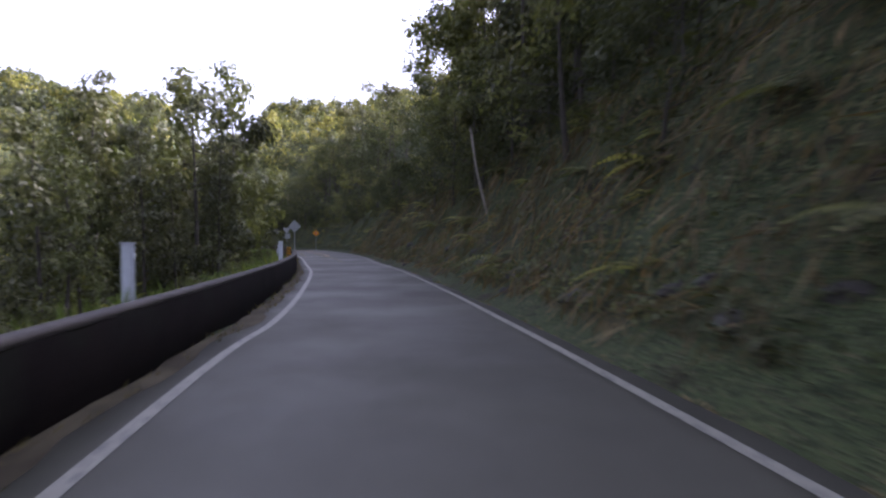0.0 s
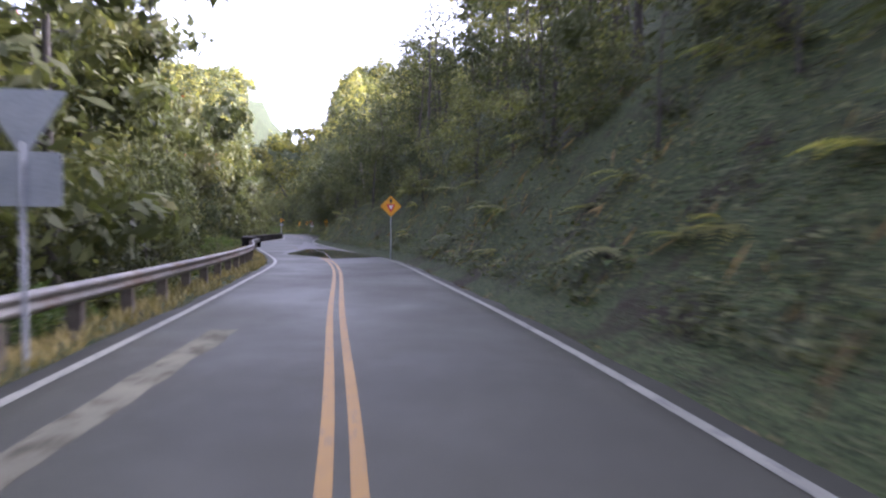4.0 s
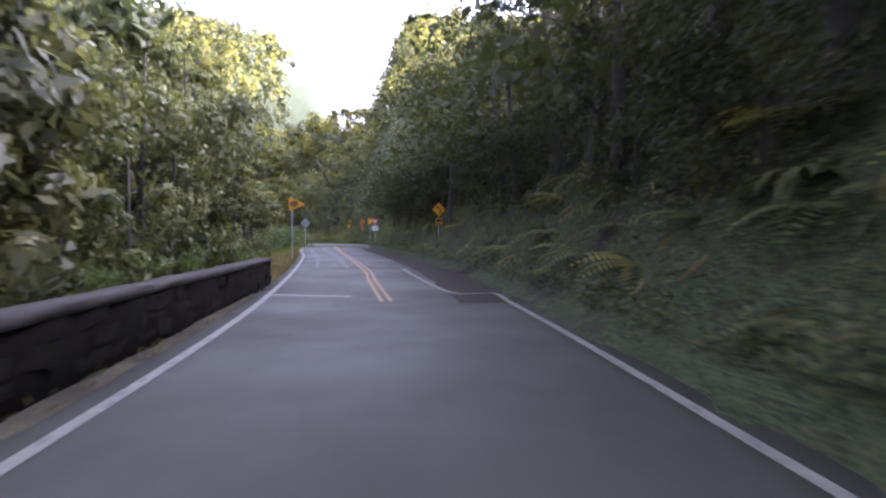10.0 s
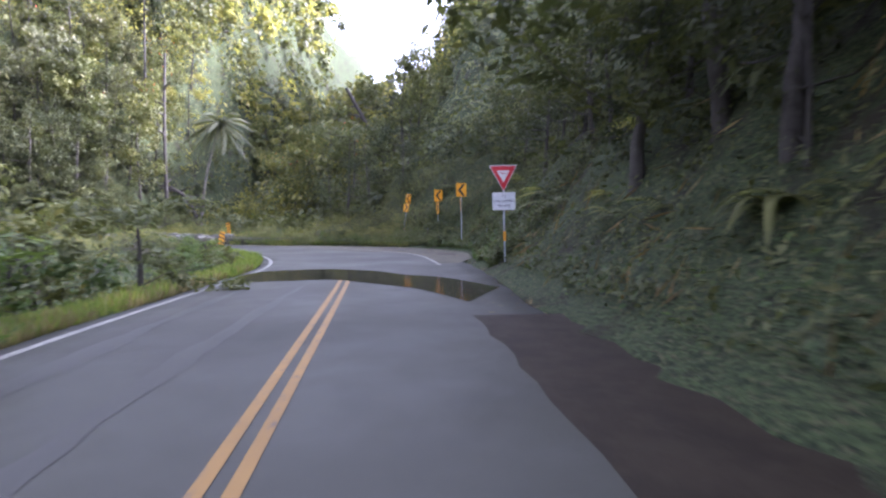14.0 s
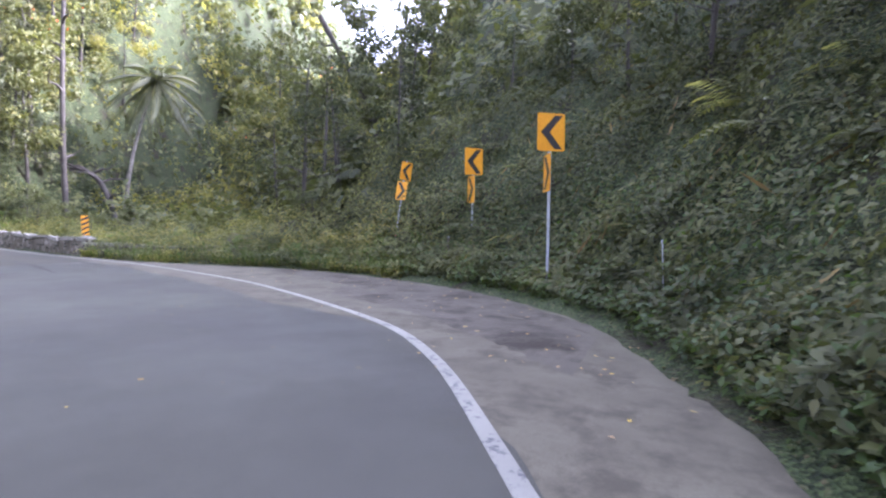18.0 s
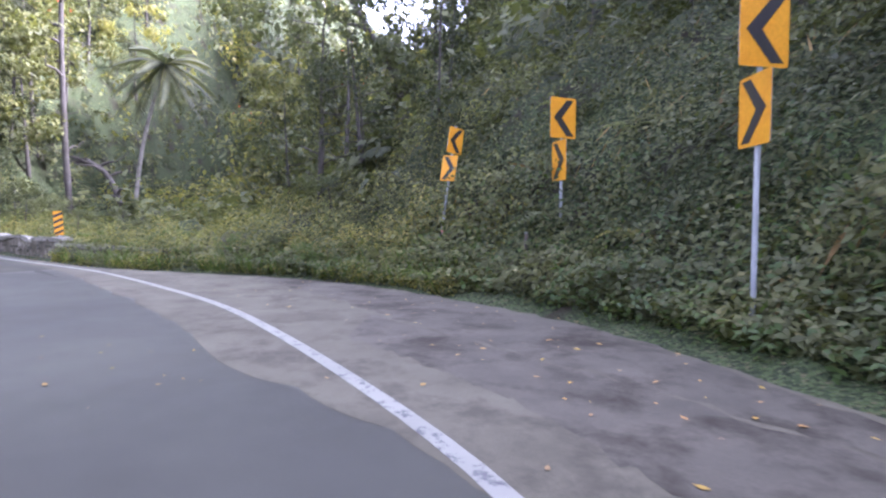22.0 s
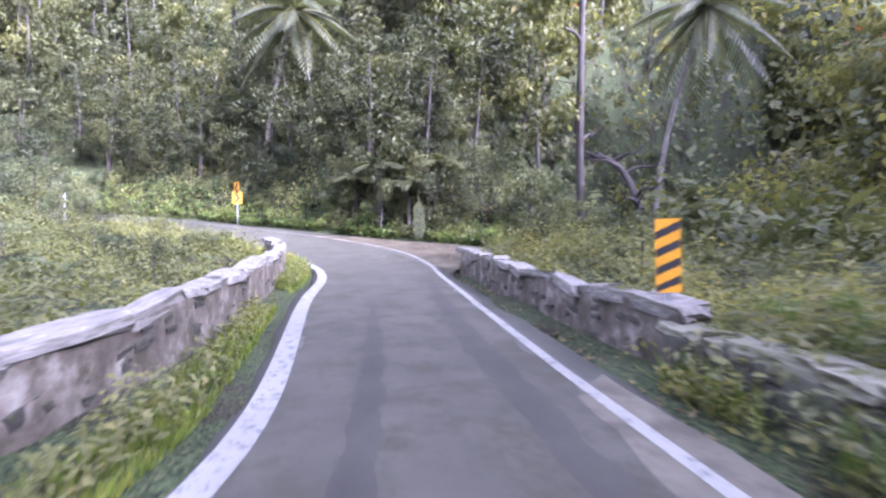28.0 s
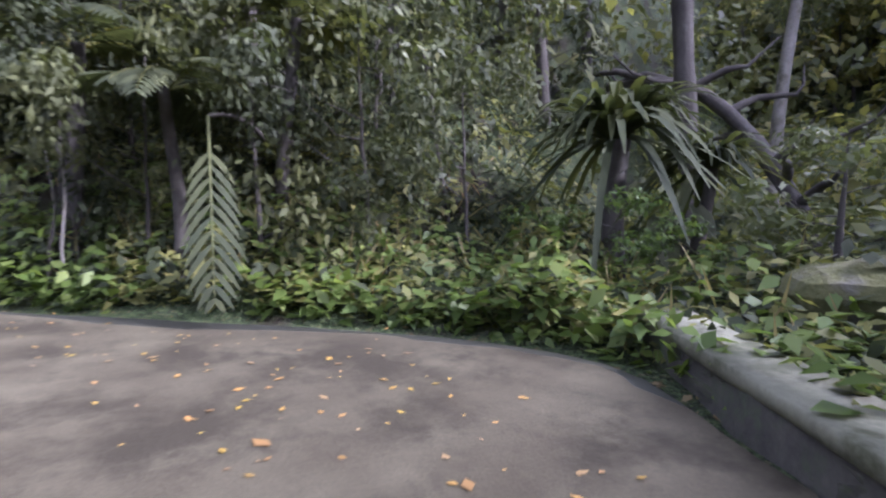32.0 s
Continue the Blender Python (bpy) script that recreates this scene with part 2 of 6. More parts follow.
GREYTEXT = surface("sign_lettering", [(0.3, (0.05, 0.05, 0.06)), (0.7, (0.09, 0.09, 0.1))], 3.0, 0.5, 0, 30.0, 0.0)


def paint_mat(name, tone, wear, under=(0.06, 0.058, 0.058)):
    m, t, out = nodes(name)
    p = t.nodes.new("ShaderNodeBsdfPrincipled")
    mask = ramp(t, noise_fac(t, 7.0, 8.0, 0.75), [(wear, (0, 0, 0)), (wear + 0.07, (1, 1, 1))])
    body = mixed(t, 0.5, tone, ramp(t, noise_fac(t, 1.3, 4.0), [(0.3, (0.55, 0.55, 0.55)), (0.7, (1, 1, 1))]), "MULTIPLY")
    link(t, mixed(t, mask, under, body), p.inputs["Base Color"])
    p.inputs["Roughness"].default_value = 0.6
    link(t, p.outputs[0], out.inputs[0])
    return m


PAINT_WHITE = paint_mat("white_road_paint", (0.215, 0.212, 0.17), 0.40)
PAINT_YELLOW = paint_mat("yellow_road_paint", (0.25, 0.137, 0.02), 0.37)


def asphalt_mat():
    m, t, out = nodes("asphalt")
    p = t.nodes.new("ShaderNodeBsdfPrincipled")
    c = t.nodes.new("ShaderNodeTexCoord")
    base = ramp(t, noise_fac(t, 0.16, 4.0), [(0.35, (0.038, 0.0378, 0.0248)), (0.65, (0.054, 0.0538, 0.0355))])
    grit = ramp(t, noise_fac(t, 90.0, 2.0), [(0.3, (0.5, 0.5, 0.5)), (0.7, (1, 1, 1))])
    base = mixed(t, 0.55, base, grit, "MULTIPLY")
    stain = ramp(t, noise_fac(t, 0.9, 6.0, 0.7), [(0.5, (0, 0, 0)), (0.68, (1, 1, 1))])
    base = mixed(t, mixed(t, 1.0, stain, (0.51, 0.5408, 0.4094), "MULTIPLY"), base, (0.031, 0.031, 0.0205))
    p.inputs["Specular IOR Level"].default_value = 0.4
    link(t, base, p.inputs["Base Color"])
    link(t, ramp(t, noise_fac(t, 0.3, 4.0), [(0.35, (0.55, 0.55, 0.55)), (0.65, (0.75, 0.75, 0.75))]), p.inputs["Roughness"])
    link(t, bump(t, noise_fac(t, 120.0, 2.0), 0.004, 0.5), p.inputs["Normal"])
    link(t, p.outputs[0], out.inputs[0])
    return m


ASPHALT = asphalt_mat()
PATCH_PALE = surface("worn_pale_asphalt", [(0.3, (0.085, 0.078, 0.0516)), (0.7, (0.135, 0.125, 0.08428))], 0.9, 0.85, 0, 70.0, 0.004, (1.4, (0.06, 0.054, 0.03612)), 0.25)
MUD = surface("wet_mud", [(0.3, (0.01955, 0.01401, 0.00722)), (0.6, (0.03105, 0.02255, 0.01173)), (0.8, (0.046, 0.03535, 0.01895))], 1.5, 0.75, 0, 30.0, 0.008, (3.0, (0.0299, 0.02316, 0.01263)), 0.2)
GRAVEL = surface("gravel_verge", [(0.3, (0.05355, 0.04393, 0.02429)), (0.6, (0.09135, 0.07941, 0.04615)), (0.8, (0.1229, 0.1099, 0.06436))], 1.2, 0.9, 0, 40.0, 0.012, (0.9, (0.03465, 0.02872, 0.01579)), 0.25)


def wet_mat(name, tone, rough):
    m, t, out = nodes(name)
    p = t.nodes.new("ShaderNodeBsdfPrincipled")
    link(t, ramp(t, noise_fac(t, 0.7, 4.0), [(0.3, tone), (0.7, tuple(1.5 * v for v in tone))]), p.inputs["Base Color"])
    p.inputs["Roughness"].default_value = rough
    p.inputs["Specular IOR Level"].default_value = 0.6
    link(t, bump(t, noise_fac(t, 3.0, 2.0), 0.002, 0.15), p.inputs["Normal"])
    link(t, p.outputs[0], out.inputs[0])
    return m


WATER = wet_mat("puddle_water", (0.022, 0.019, 0.015), 0.09)
DAMP = surface("damp_asphalt", [(0.3, (0.03, 0.029, 0.0205)), (0.7, (0.043, 0.0415, 0.0295))], 0.7, 0.55, 0, 80.0, 0.003, (0.8, (0.034, 0.033, 0.0235)), 0.4)
BARRIER_STONE = surface("dark_face_stone", [(0.3, (0.012, 0.0095, 0.0075)), (0.6, (0.028, 0.022, 0.017)), (0.85, (0.07, 0.058, 0.046))], 1.8, 0.95, 0, 14.0, 0.02, (2.0, (0.012, 0.015, 0.006)), 0.1)
PALETOP = surface("pale_concrete", [(0.3, (0.1326, 0.1285, 0.0801)), (0.7, (0.2448, 0.241, 0.1562))], 1.6, 0.9, 0, 25.0, 0.006, (1.8, (0.0612, 0.06427, 0.02804)))
PATCH_MID = surface("worn_grey_asphalt", [(0.3, (0.052, 0.05, 0.03526)), (0.7, (0.076, 0.0735, 0.0516))], 0.9, 0.85, 0, 70.0, 0.004, (1.4, (0.0408, 0.03963, 0.02342)), 0.25)
TRACK = surface("polished_wheel_track", [(0.3, (0.036, 0.035, 0.0255)), (0.7, (0.054, 0.0522, 0.0375))], 0.9, 0.8, 0, 80.0, 0.004, None, 0.25)
MOULD = surface("mould_stained_asphalt", [(0.3, (0.07, 0.064, 0.046)), (0.7, (0.11, 0.1, 0.072))], 1.2, 0.85, 0, 60.0, 0.006, (0.75, (0.03, 0.0245, 0.0155)), 0.25)
MOSSROCK = surface("mossy_rock", [(0.3, (0.06, 0.065, 0.025)), (0.55, (0.11, 0.11, 0.045)), (0.8, (0.16, 0.145, 0.10))], 3.0, 0.95, 0, 16.0, 0.05, (2.0, (0.10, 0.095, 0.075)), 0.15)
PLASTER = surface("old_wall_plaster", [(0.3, (0.05, 0.042, 0.028)), (0.5, (0.1, 0.088, 0.062)), (0.62, (0.18, 0.163, 0.125)), (0.8, (0.27, 0.25, 0.2))], 2.6, 0.95, 0, 26.0, 0.02, (3.2, (0.05, 0.044, 0.026)), 0.2)
WORN = surface("worn_lane", [(0.3, (0.125, 0.118, 0.0817)), (0.7, (0.19, 0.18, 0.1247))], 1.2, 0.85, 0, 70.0, 0.004, (2.5, (0.05712, 0.05337, 0.03376)), 0.2)

# ---- tools ----
rng = np.random.default_rng(7)


def mesh_of(name, verts, faces, material, smooth=False):
    """A mesh from arrays; faces is an (n, 3) or (n, 4) array."""
    verts, faces = np.asarray(verts, np.float32), np.asarray(faces, np.int32)
    me = bpy.data.meshes.new(name)
    k = faces.shape[1]
    me.vertices.add(len(verts))
    me.vertices.foreach_set("co", verts.ravel())
    me.loops.add(faces.size)
    me.loops.foreach_set("vertex_index", faces.ravel())
    me.polygons.add(len(faces))
    me.polygons.foreach_set("loop_start", np.arange(0, faces.size, k, dtype=np.int32))
    me.polygons.foreach_set("loop_total", np.full(len(faces), k, np.int32))
    if smooth:
        me.polygons.foreach_set("use_smooth", np.ones(len(faces), bool))
    me.materials.append(material)
    me.update(calc_edges=True)
    return me


def child(name, me, parent, label=""):
    ob = new(name, me)
    ob.parent = parent
    return tagged(ob, label)


def part(name, bm, material, parent, label="", smooth=False):
    me = bpy.data.meshes.new(name)
    bm.to_mesh(me)
    bm.free()
    me.materials.append(material)
    if smooth:
        for f in me.polygons:
            f.use_smooth = True
    return child(name, me, parent, label)


def thing(name, at, label, category, group="", kind="", turn=0.0):
    ob = new(name)
    ob.empty_display_size = 0.2
    ob.matrix_basis = pose(*at, 0, 0, turn)
    return tagged(ob, label, category, group, kind)


def box(size, at=(0, 0, 0), bevel=0.0, m=None):
    bm = bmesh.new()
    bmesh.ops.create_cube(bm, size=1.0)
    bmesh.ops.scale(bm, vec=size, verts=bm.verts)
    if bevel:
        bmesh.ops.bevel(bm, geom=bm.edges[:], offset=bevel, segments=2, affect="EDGES", profile=0.6)
    bmesh.ops.translate(bm, vec=at, verts=bm.verts)
    if m is not None:
        bmesh.ops.transform(bm, matrix=m, verts=bm.verts)
    return bm


def rod(r0, r1, h, at=(0, 0, 0), sides=12, m=None):
    bm = bmesh.new()
    bmesh.ops.create_cone(bm, cap_ends=True, segments=sides, radius1=r0, radius2=r1, depth=h)
    bmesh.ops.translate(bm, vec=(at[0], at[1], at[2] + h / 2), verts=bm.verts)
    if m is not None:
        bmesh.ops.transform(bm, matrix=m, verts=bm.verts)
    return bm


def plate(outline, thick, m=None, bevel=0.0):
    """A flat plate in the xz plane, facing -y, with thickness towards +y."""
    bm = bmesh.new()
    vs = [bm.verts.new((x, 0, z)) for x, z in outline]
    f = bm.faces.new(vs)
    r = bmesh.ops.extrude_face_region(bm, geom=[f])
    bmesh.ops.translate(bm, vec=(0, thick, 0), verts=[v for v in r["geom"] if isinstance(v, bmesh.types.BMVert)])
    bmesh.ops.recalc_face_normals(bm, faces=bm.faces)
    if m is not None:
        bmesh.ops.transform(bm, matrix=m, verts=bm.verts)
    return bm


def rounded(outline, r, n=4):
    """An outline with its corners rounded."""
    out = []
    k = len(outline)
    for i in range(k):
        p, a, b = Vector(outline[i]), Vector(outline[i - 1]), Vector(outline[(i + 1) % k])
        s, e = p + (a - p).normalized() * r, p + (b - p).normalized() * r
        for j in range(n + 1):
            u = j / n
            q = s * (1 - u) ** 2 + p * 2 * u * (1 - u) + e * u * u
            out.append((q.x, q.y))
    return out


def tube(points, radii, sides=7):
    """Vertices and quads of a tapered tube through the points."""
    points, radii = np.asarray(points, float), np.asarray(radii, float)
    way = np.gradient(points, axis=0)
    way /= np.linalg.norm(way, axis=1)[:, None] + 1e-9
    ref = np.where(np.abs(way[:, 2:3]) > 0.9, [[1.0, 0, 0]], [[0, 0, 1.0]])
    a = np.cross(way, ref)
    a /= np.linalg.norm(a, axis=1)[:, None]
    b = np.cross(way, a)
    ang = np.linspace(0, 2 * np.pi, sides, endpoint=False)
    ring = points[:, None] + radii[:, None, None] * (np.cos(ang)[None, :, None] * a[:, None] + np.sin(ang)[None, :, None] * b[:, None])
    n = len(points)
    i, j = np.meshgrid(np.arange(n - 1), np.arange(sides), indexing="ij")
    f = np.stack([i * sides + j, i * sides + (j + 1) % sides, (i + 1) * sides + (j + 1) % sides, (i + 1) * sides + j], -1).reshape(-1, 4)
    return ring.reshape(-1, 3), f


def gather(pieces):
    vs, fs, n = [], [], 0
    for v, f in pieces:
        vs.append(v)
        fs.append(f + n)
        n += len(v)
    return np.concatenate(vs), np.concatenate(fs)


def leaves(at, length, width, up=0.3, droop=0.0, out=None, lie=True):
    """A leaf (a folded diamond) at every point. out: the way out of the crown or the slope; the leaves lie like scales
    across it, or grow along it where lie is off."""
    at = np.asarray(at, float)
    n = len(at)
    if out is not None and lie:
        length, width = np.broadcast_to(length, n)[:, None], np.broadcast_to(width, n)[:, None]
        c = out + rng.normal(size=(n, 3)) * 0.42 + [0, 0, 0.35]
        c /= np.linalg.norm(c, axis=1)[:, None] + 1e-9
        a = rng.normal(size=(n, 3)) + [0, 0, -0.6]
        a -= c * (a * c).sum(1)[:, None]
        a /= np.linalg.norm(a, axis=1)[:, None] + 1e-9
        b = np.cross(c, a)
        v = np.stack([at - a * length * 0.4, at + b * width * 0.5 + c * width * 0.1, at + a * length * 0.6 - c * width * 0.15, at - b * width * 0.5 + c * width * 0.1], 1)
        return v.reshape(-1, 3), np.arange(4 * n).reshape(-1, 4)
    length, width = np.broadcast_to(length, n)[:, None], np.broadcast_to(width, n)[:, None]
    a = rng.normal(size=(n, 3))
    if out is not None:
        a = a * 0.55 + out
    a[:, 2] += up - droop
    a /= np.linalg.norm(a, axis=1)[:, None] + 1e-9
    b = np.cross(a, rng.normal(size=(n, 3)) * 0.7 + [0, 0, 1.0])
    b /= np.linalg.norm(b, axis=1)[:, None] + 1e-9
    c = np.cross(a, b)
    v = np.stack([at, at + a * length * 0.45 + b * width * 0.5 + c * width * 0.12, at + a * length, at + a * length * 0.45 - b * width * 0.5 + c * width * 0.12], 1)
    return v.reshape(-1, 3), np.arange(4 * n).reshape(-1, 4)


def spline(points, step=1.0):
    """A smooth line through the points, resampled evenly."""
    p = np.asarray(points, float)
    q = np.concatenate([2 * p[:1] - p[1:2], p, 2 * p[-1:] - p[-2:-1]])
    out = []
    for i in range(1, len(q) - 2):
        u = np.linspace(0, 1, 24, endpoint=False)[:, None]
        a, b, c, d = q[i - 1], q[i], q[i + 1], q[i + 2]
        out.append(0.5 * (2 * b + (c - a) * u + (2 * a - 5 * b + 4 * c - d) * u**2 + (3 * b - a - 3 * c + d) * u**3))
    out = np.concatenate(out + [p[-1:]])
    s = np.r_[0, np.cumsum(np.linalg.norm(np.diff(out, axis=0), axis=1))]
    t = np.linspace(0, s[-1], max(2, int(s[-1] / step) + 1))
    return np.stack([np.interp(t, s, out[:, k]) for k in range(out.shape[1])], 1)


def waves(x, y, size, seed, n=7):
    """A smooth random field of about -1 to 1, with bumps of that size."""
    r = np.random.default_rng(seed)
    v = 0
    for _ in range(n):
        k, a, ph = 2 * np.pi / (size * r.uniform(0.6, 1.7)), r.uniform(0, 2 * np.pi), r.uniform(0, 7)
        v = v + np.sin(k * (x * np.cos(a) + y * np.sin(a)) + ph)
    return v / np.sqrt(n)

# ---- the road's plan: left edge line and right edge of the pavement, pair by pair ----
PAIRS_A = [((1.7, -26.8), (6.1, -26.0)), ((-2.8, -2.2), (1.6, -1.4)), ((-6.65, 17.5), (-2.0, 18.3)), ((-7.35, 22.6), (-3.0, 23.4)), ((-8.5, 28.2), (-4.2, 29.1)), ((-10.9, 37.9), (-6.5, 38.9)), ((-13.9, 47.4), (-9.3, 48.7)), ((-16.9, 56.9), (-11.7, 58.4)), ((-20.2, 66.1), (-14.7, 68.1)), ((-23.5, 75.5), (-17.9, 77.6)), ((-27.1, 84.8), (-21.7, 86.9)), ((-30.9, 93.7), (-25.9, 96.3)), ((-36.0, 101.9), (-31.3, 105.0)), ((-41.5, 110.4), (-36.5, 113.5))]
PAIRS_B = [((-46.7, 119.3), (-41.5, 122.0)), ((-51.0, 128.6), (-46.0, 130.6)), ((-54.65, 138.0), (-49.9, 139.7)), ((-58.4, 147.0), (-53.5, 149.1)), ((-62.8, 155.8), (-57.5, 158.5)), ((-67.7, 164.9), (-62.0, 167.4)), ((-72.6, 173.6), (-66.8, 176.3)), ((-77.9, 182.2), (-71.6, 185.0)), ((-82.0, 189.6), (-75.6, 192.5)), ((-86.4, 198.4), (-79.5, 200.9)), ((-89.0, 202.4), (-81.6, 205.0)), ((-92.1, 205.7), (-83.6, 210.8)), ((-95.2, 208.1), (-85.1, 213.0)), ((-98.5, 210.4), (-88.1, 215.4))]
PAIRS_C = [((-101.6, 212.4), (-93.0, 217.5)), ((-103.6, 213.7), (-97.6, 217.8)), ((-105.6, 214.5), (-102.3, 217.75)), ((-107.9, 215.1), (-107.7, 218.8)), ((-113.8, 215.9), (-114.4, 220.0)), ((-117.9, 216.7), (-118.5, 220.8)), ((-120.6, 216.8), (-121.0, 222.2)), ((-123.1, 216.3), (-125.3, 225.5)), ((-126.0, 215.3), (-128.0, 224.6)), ((-130.5, 213.9), (-131.7, 220.6)), ((-134.6, 211.9), (-136.2, 216.6)), ((-138.3, 208.9), (-140.6, 212.4)), ((-141.0, 205.0), (-144.4, 207.0)), ((-142.5, 199.5), (-146.6, 200.3)), ((-143.0, 188.0), (-148.0, 188.0)), ((-141.0, 168.0), (-147.0, 168.0)), ((-138.0, 140.0), (-144.0, 140.0))]
_pairs = np.array(PAIRS_A + PAIRS_B + PAIRS_C)
_both = spline(np.concatenate([_pairs[:, 0], _pairs[:, 1]], 1), 0.7)
EDGE_L, EDGE_R = _both[:, :2], _both[:, 2:]
MID = (EDGE_L + EDGE_R) / 2
RUN = np.r_[0, np.cumsum(np.linalg.norm(np.diff(MID, axis=0), axis=1))]
_way = np.gradient(MID, axis=0)
_way /= np.linalg.norm(_way, axis=1)[:, None]
SIDE = np.stack([_way[:, 1], -_way[:, 0]], 1)            # towards the right
def rightwards(line):
    w = np.gradient(line, axis=0)
    w /= np.linalg.norm(w, axis=1)[:, None]
    return np.stack([w[:, 1], -w[:, 0]], 1)


SIDE_L, SIDE_R = rightwards(EDGE_L), rightwards(EDGE_R)
HALF = np.linalg.norm(EDGE_R - EDGE_L, axis=1) / 2


def road_z(x, y):
    """The road is level up to the bridge and climbs beyond it."""
    return np.interp(-np.asarray(x, float), [108, 113, 118, 123, 130, 139, 150, 165, 220], [0, 0.06, 0.18, 0.42, 0.95, 1.75, 3.0, 4.6, 6.0])


def lateral(x, y):
    """Index of the nearest place of the road, and the distance outside its left and its right edge (negative: inside)."""
    x, y = np.asarray(x, float).ravel(), np.asarray(y, float).ravel()
    idx = np.empty(len(x), int)
    for a in range(0, len(x), 20000):
        d = (x[a : a + 20000, None] - MID[None, ::2, 0]) ** 2 + (y[a : a + 20000, None] - MID[None, ::2, 1]) ** 2
        idx[a : a + 20000] = d.argmin(1) * 2
    e = np.stack([x, y], 1) - MID[idx]
    d = (e * SIDE[idx]).sum(1)
    far = np.linalg.norm(e, axis=1)
    d = np.where(far > np.abs(d) + 1.0, np.sign(d) * far, d)
    el, er = -d - HALF[idx], d - HALF[idx]
    # close to the road, the true distance from each edge line
    k = np.flatnonzero(far < 11)
    around = np.clip(idx[k, None] + np.arange(-12, 13)[None], 0, len(RUN) - 1)
    if len(k):
        for edge, side, dist in ((EDGE_L, -SIDE_L, el), (EDGE_R, SIDE_R, er)):
            j = around[np.arange(len(k)), ((x[k, None] - edge[around, 0]) ** 2 + (y[k, None] - edge[around, 1]) ** 2).argmin(1)]
            dist[k] = (x[k] - edge[j, 0]) * side[j, 0] + (y[k] - edge[j, 1]) * side[j, 1]
    return idx, el, er


def ravine(x, y):
    """0 in the ravine that comes down to the bridge from the hill, 1 away from it."""
    o, w = np.array([-110.0, 219.0]), np.array([-0.30, 0.954])
    dx, dy = x - o[0], y - o[1]
    along, across = dx * w[0] + dy * w[1], dx * w[1] - dy * w[0]
    east = (across - 7 - 0.05 * np.maximum(along, 0)) / 16
    west = (-across - 12 - 0.12 * np.maximum(along, 0)) / 7
    f = np.clip(np.where(across > 0, east, west), 0, 1)
    return f * f * (3 - 2 * f)


def ground_z(x, y):
    shape = np.shape(x)
    x, y = np.asarray(x, float).ravel(), np.asarray(y, float).ravel()
    idx, el, er = lateral(x, y)
    s = RUN[idx]
    near = np.clip((6 - np.maximum(el, er)) / 4, 0, 1)
    base = road_z(MID[idx, 0], MID[idx, 1]) * (1 - near) + road_z(x, y) * near
    # right: a steep cut bank, then the hill
    foot = np.clip((er - 0.7) / 0.8, 0, 1)
    up = np.interp(er, [0, 0.6, 1.6, 4, 7.5, 14, 40, 90, 200, 3000], [0, 0.05, 0.75, 3.9, 8.0, 13, 34, 62, 95, 120])
    rv = ravine(x, y)
    beyond = np.clip((-x - 116) / 10, 0, 1) * np.clip((er - 1) / 6, 0, 1)
    gully = np.interp(er, [0, 1.0, 1.9, 5, 10, 30, 80, 200, 3000], [0, 0, 0.3, 0.35, 0.1, 1.8, 18, 58, 85])
    up = gully * (1 - rv) + up * rv
    # left: the slope falls to the stream and climbs again on the far side
    down = np.interp(el, [0, 0.8, 1.6, 4, 10, 22, 40, 70, 130, 240, 3000], [0, -0.02, -0.25, -1.4, -4.0, -8.0, -8.0, 6, 42, 75, 110])
    # a bank of weeds stands as high as the parapet beside the bridge
    mound = np.clip((-x - 98) / 7, 0, 1) * np.clip((x + 137) / 8, 0, 1) * np.clip((y - 200) / 6, 0, 1)
    down = down * (1 - mound) + mound * np.interp(el, [0, 0.5, 1.9, 2.4, 6, 12, 25, 60, 130, 3000], [0, 0, 0.1, 0.3, 0.35, 0.45, -1, 5, 40, 100])
    z = np.where(er > 0, up, np.where(el > 0, down, 0.0))
    out = np.maximum(er, el)
    rough = np.clip((out - 0.8) / 4, 0, 1)
    z = z + rough * (0.45 * waves(x, y, 5.0, 3) + 0.22 * waves(x, y, 1.9, 5)) + np.clip((out - 25) / 60, 0, 1) * 7 * waves(x, y, 60, 9)
    z = z - np.where(out < 0.05, 0.14, 0.0) - np.clip(0.6 - np.abs(out - 0.2), 0, 0.2) * 0.15
    return (base + z).reshape(shape)


def axis(lo, hi, step, far):
    a = np.arange(lo, hi + step, step)
    g = step * 1.35 ** np.arange(1, 60)
    g = np.cumsum(g)
    g = g[g < far]
    return np.r_[(lo - g)[::-1], a, hi + g]


_xs, _ys = axis(-172, 30, 1.0, 2600), axis(-30, 285, 1.0, 2600)
_gx, _gy = np.meshgrid(_xs, _ys, indexing="ij")
_gz = ground_z(_gx, _gy)
_i, _j = np.meshgrid(np.arange(len(_xs) - 1), np.arange(len(_ys) - 1), indexing="ij")
_n = len(_ys)
_f = np.stack([_i * _n + _j, (_i + 1) * _n + _j, (_i + 1) * _n + _j + 1, _i * _n + _j + 1], -1).reshape(-1, 4)
ground = new("ground", mesh_of("ground", np.stack([_gx, _gy, _gz], -1).reshape(-1, 3), _f, EARTH, True))
tagged(ground, "dark damp earth of a steep wooded valley side", "ground", kind="structure")


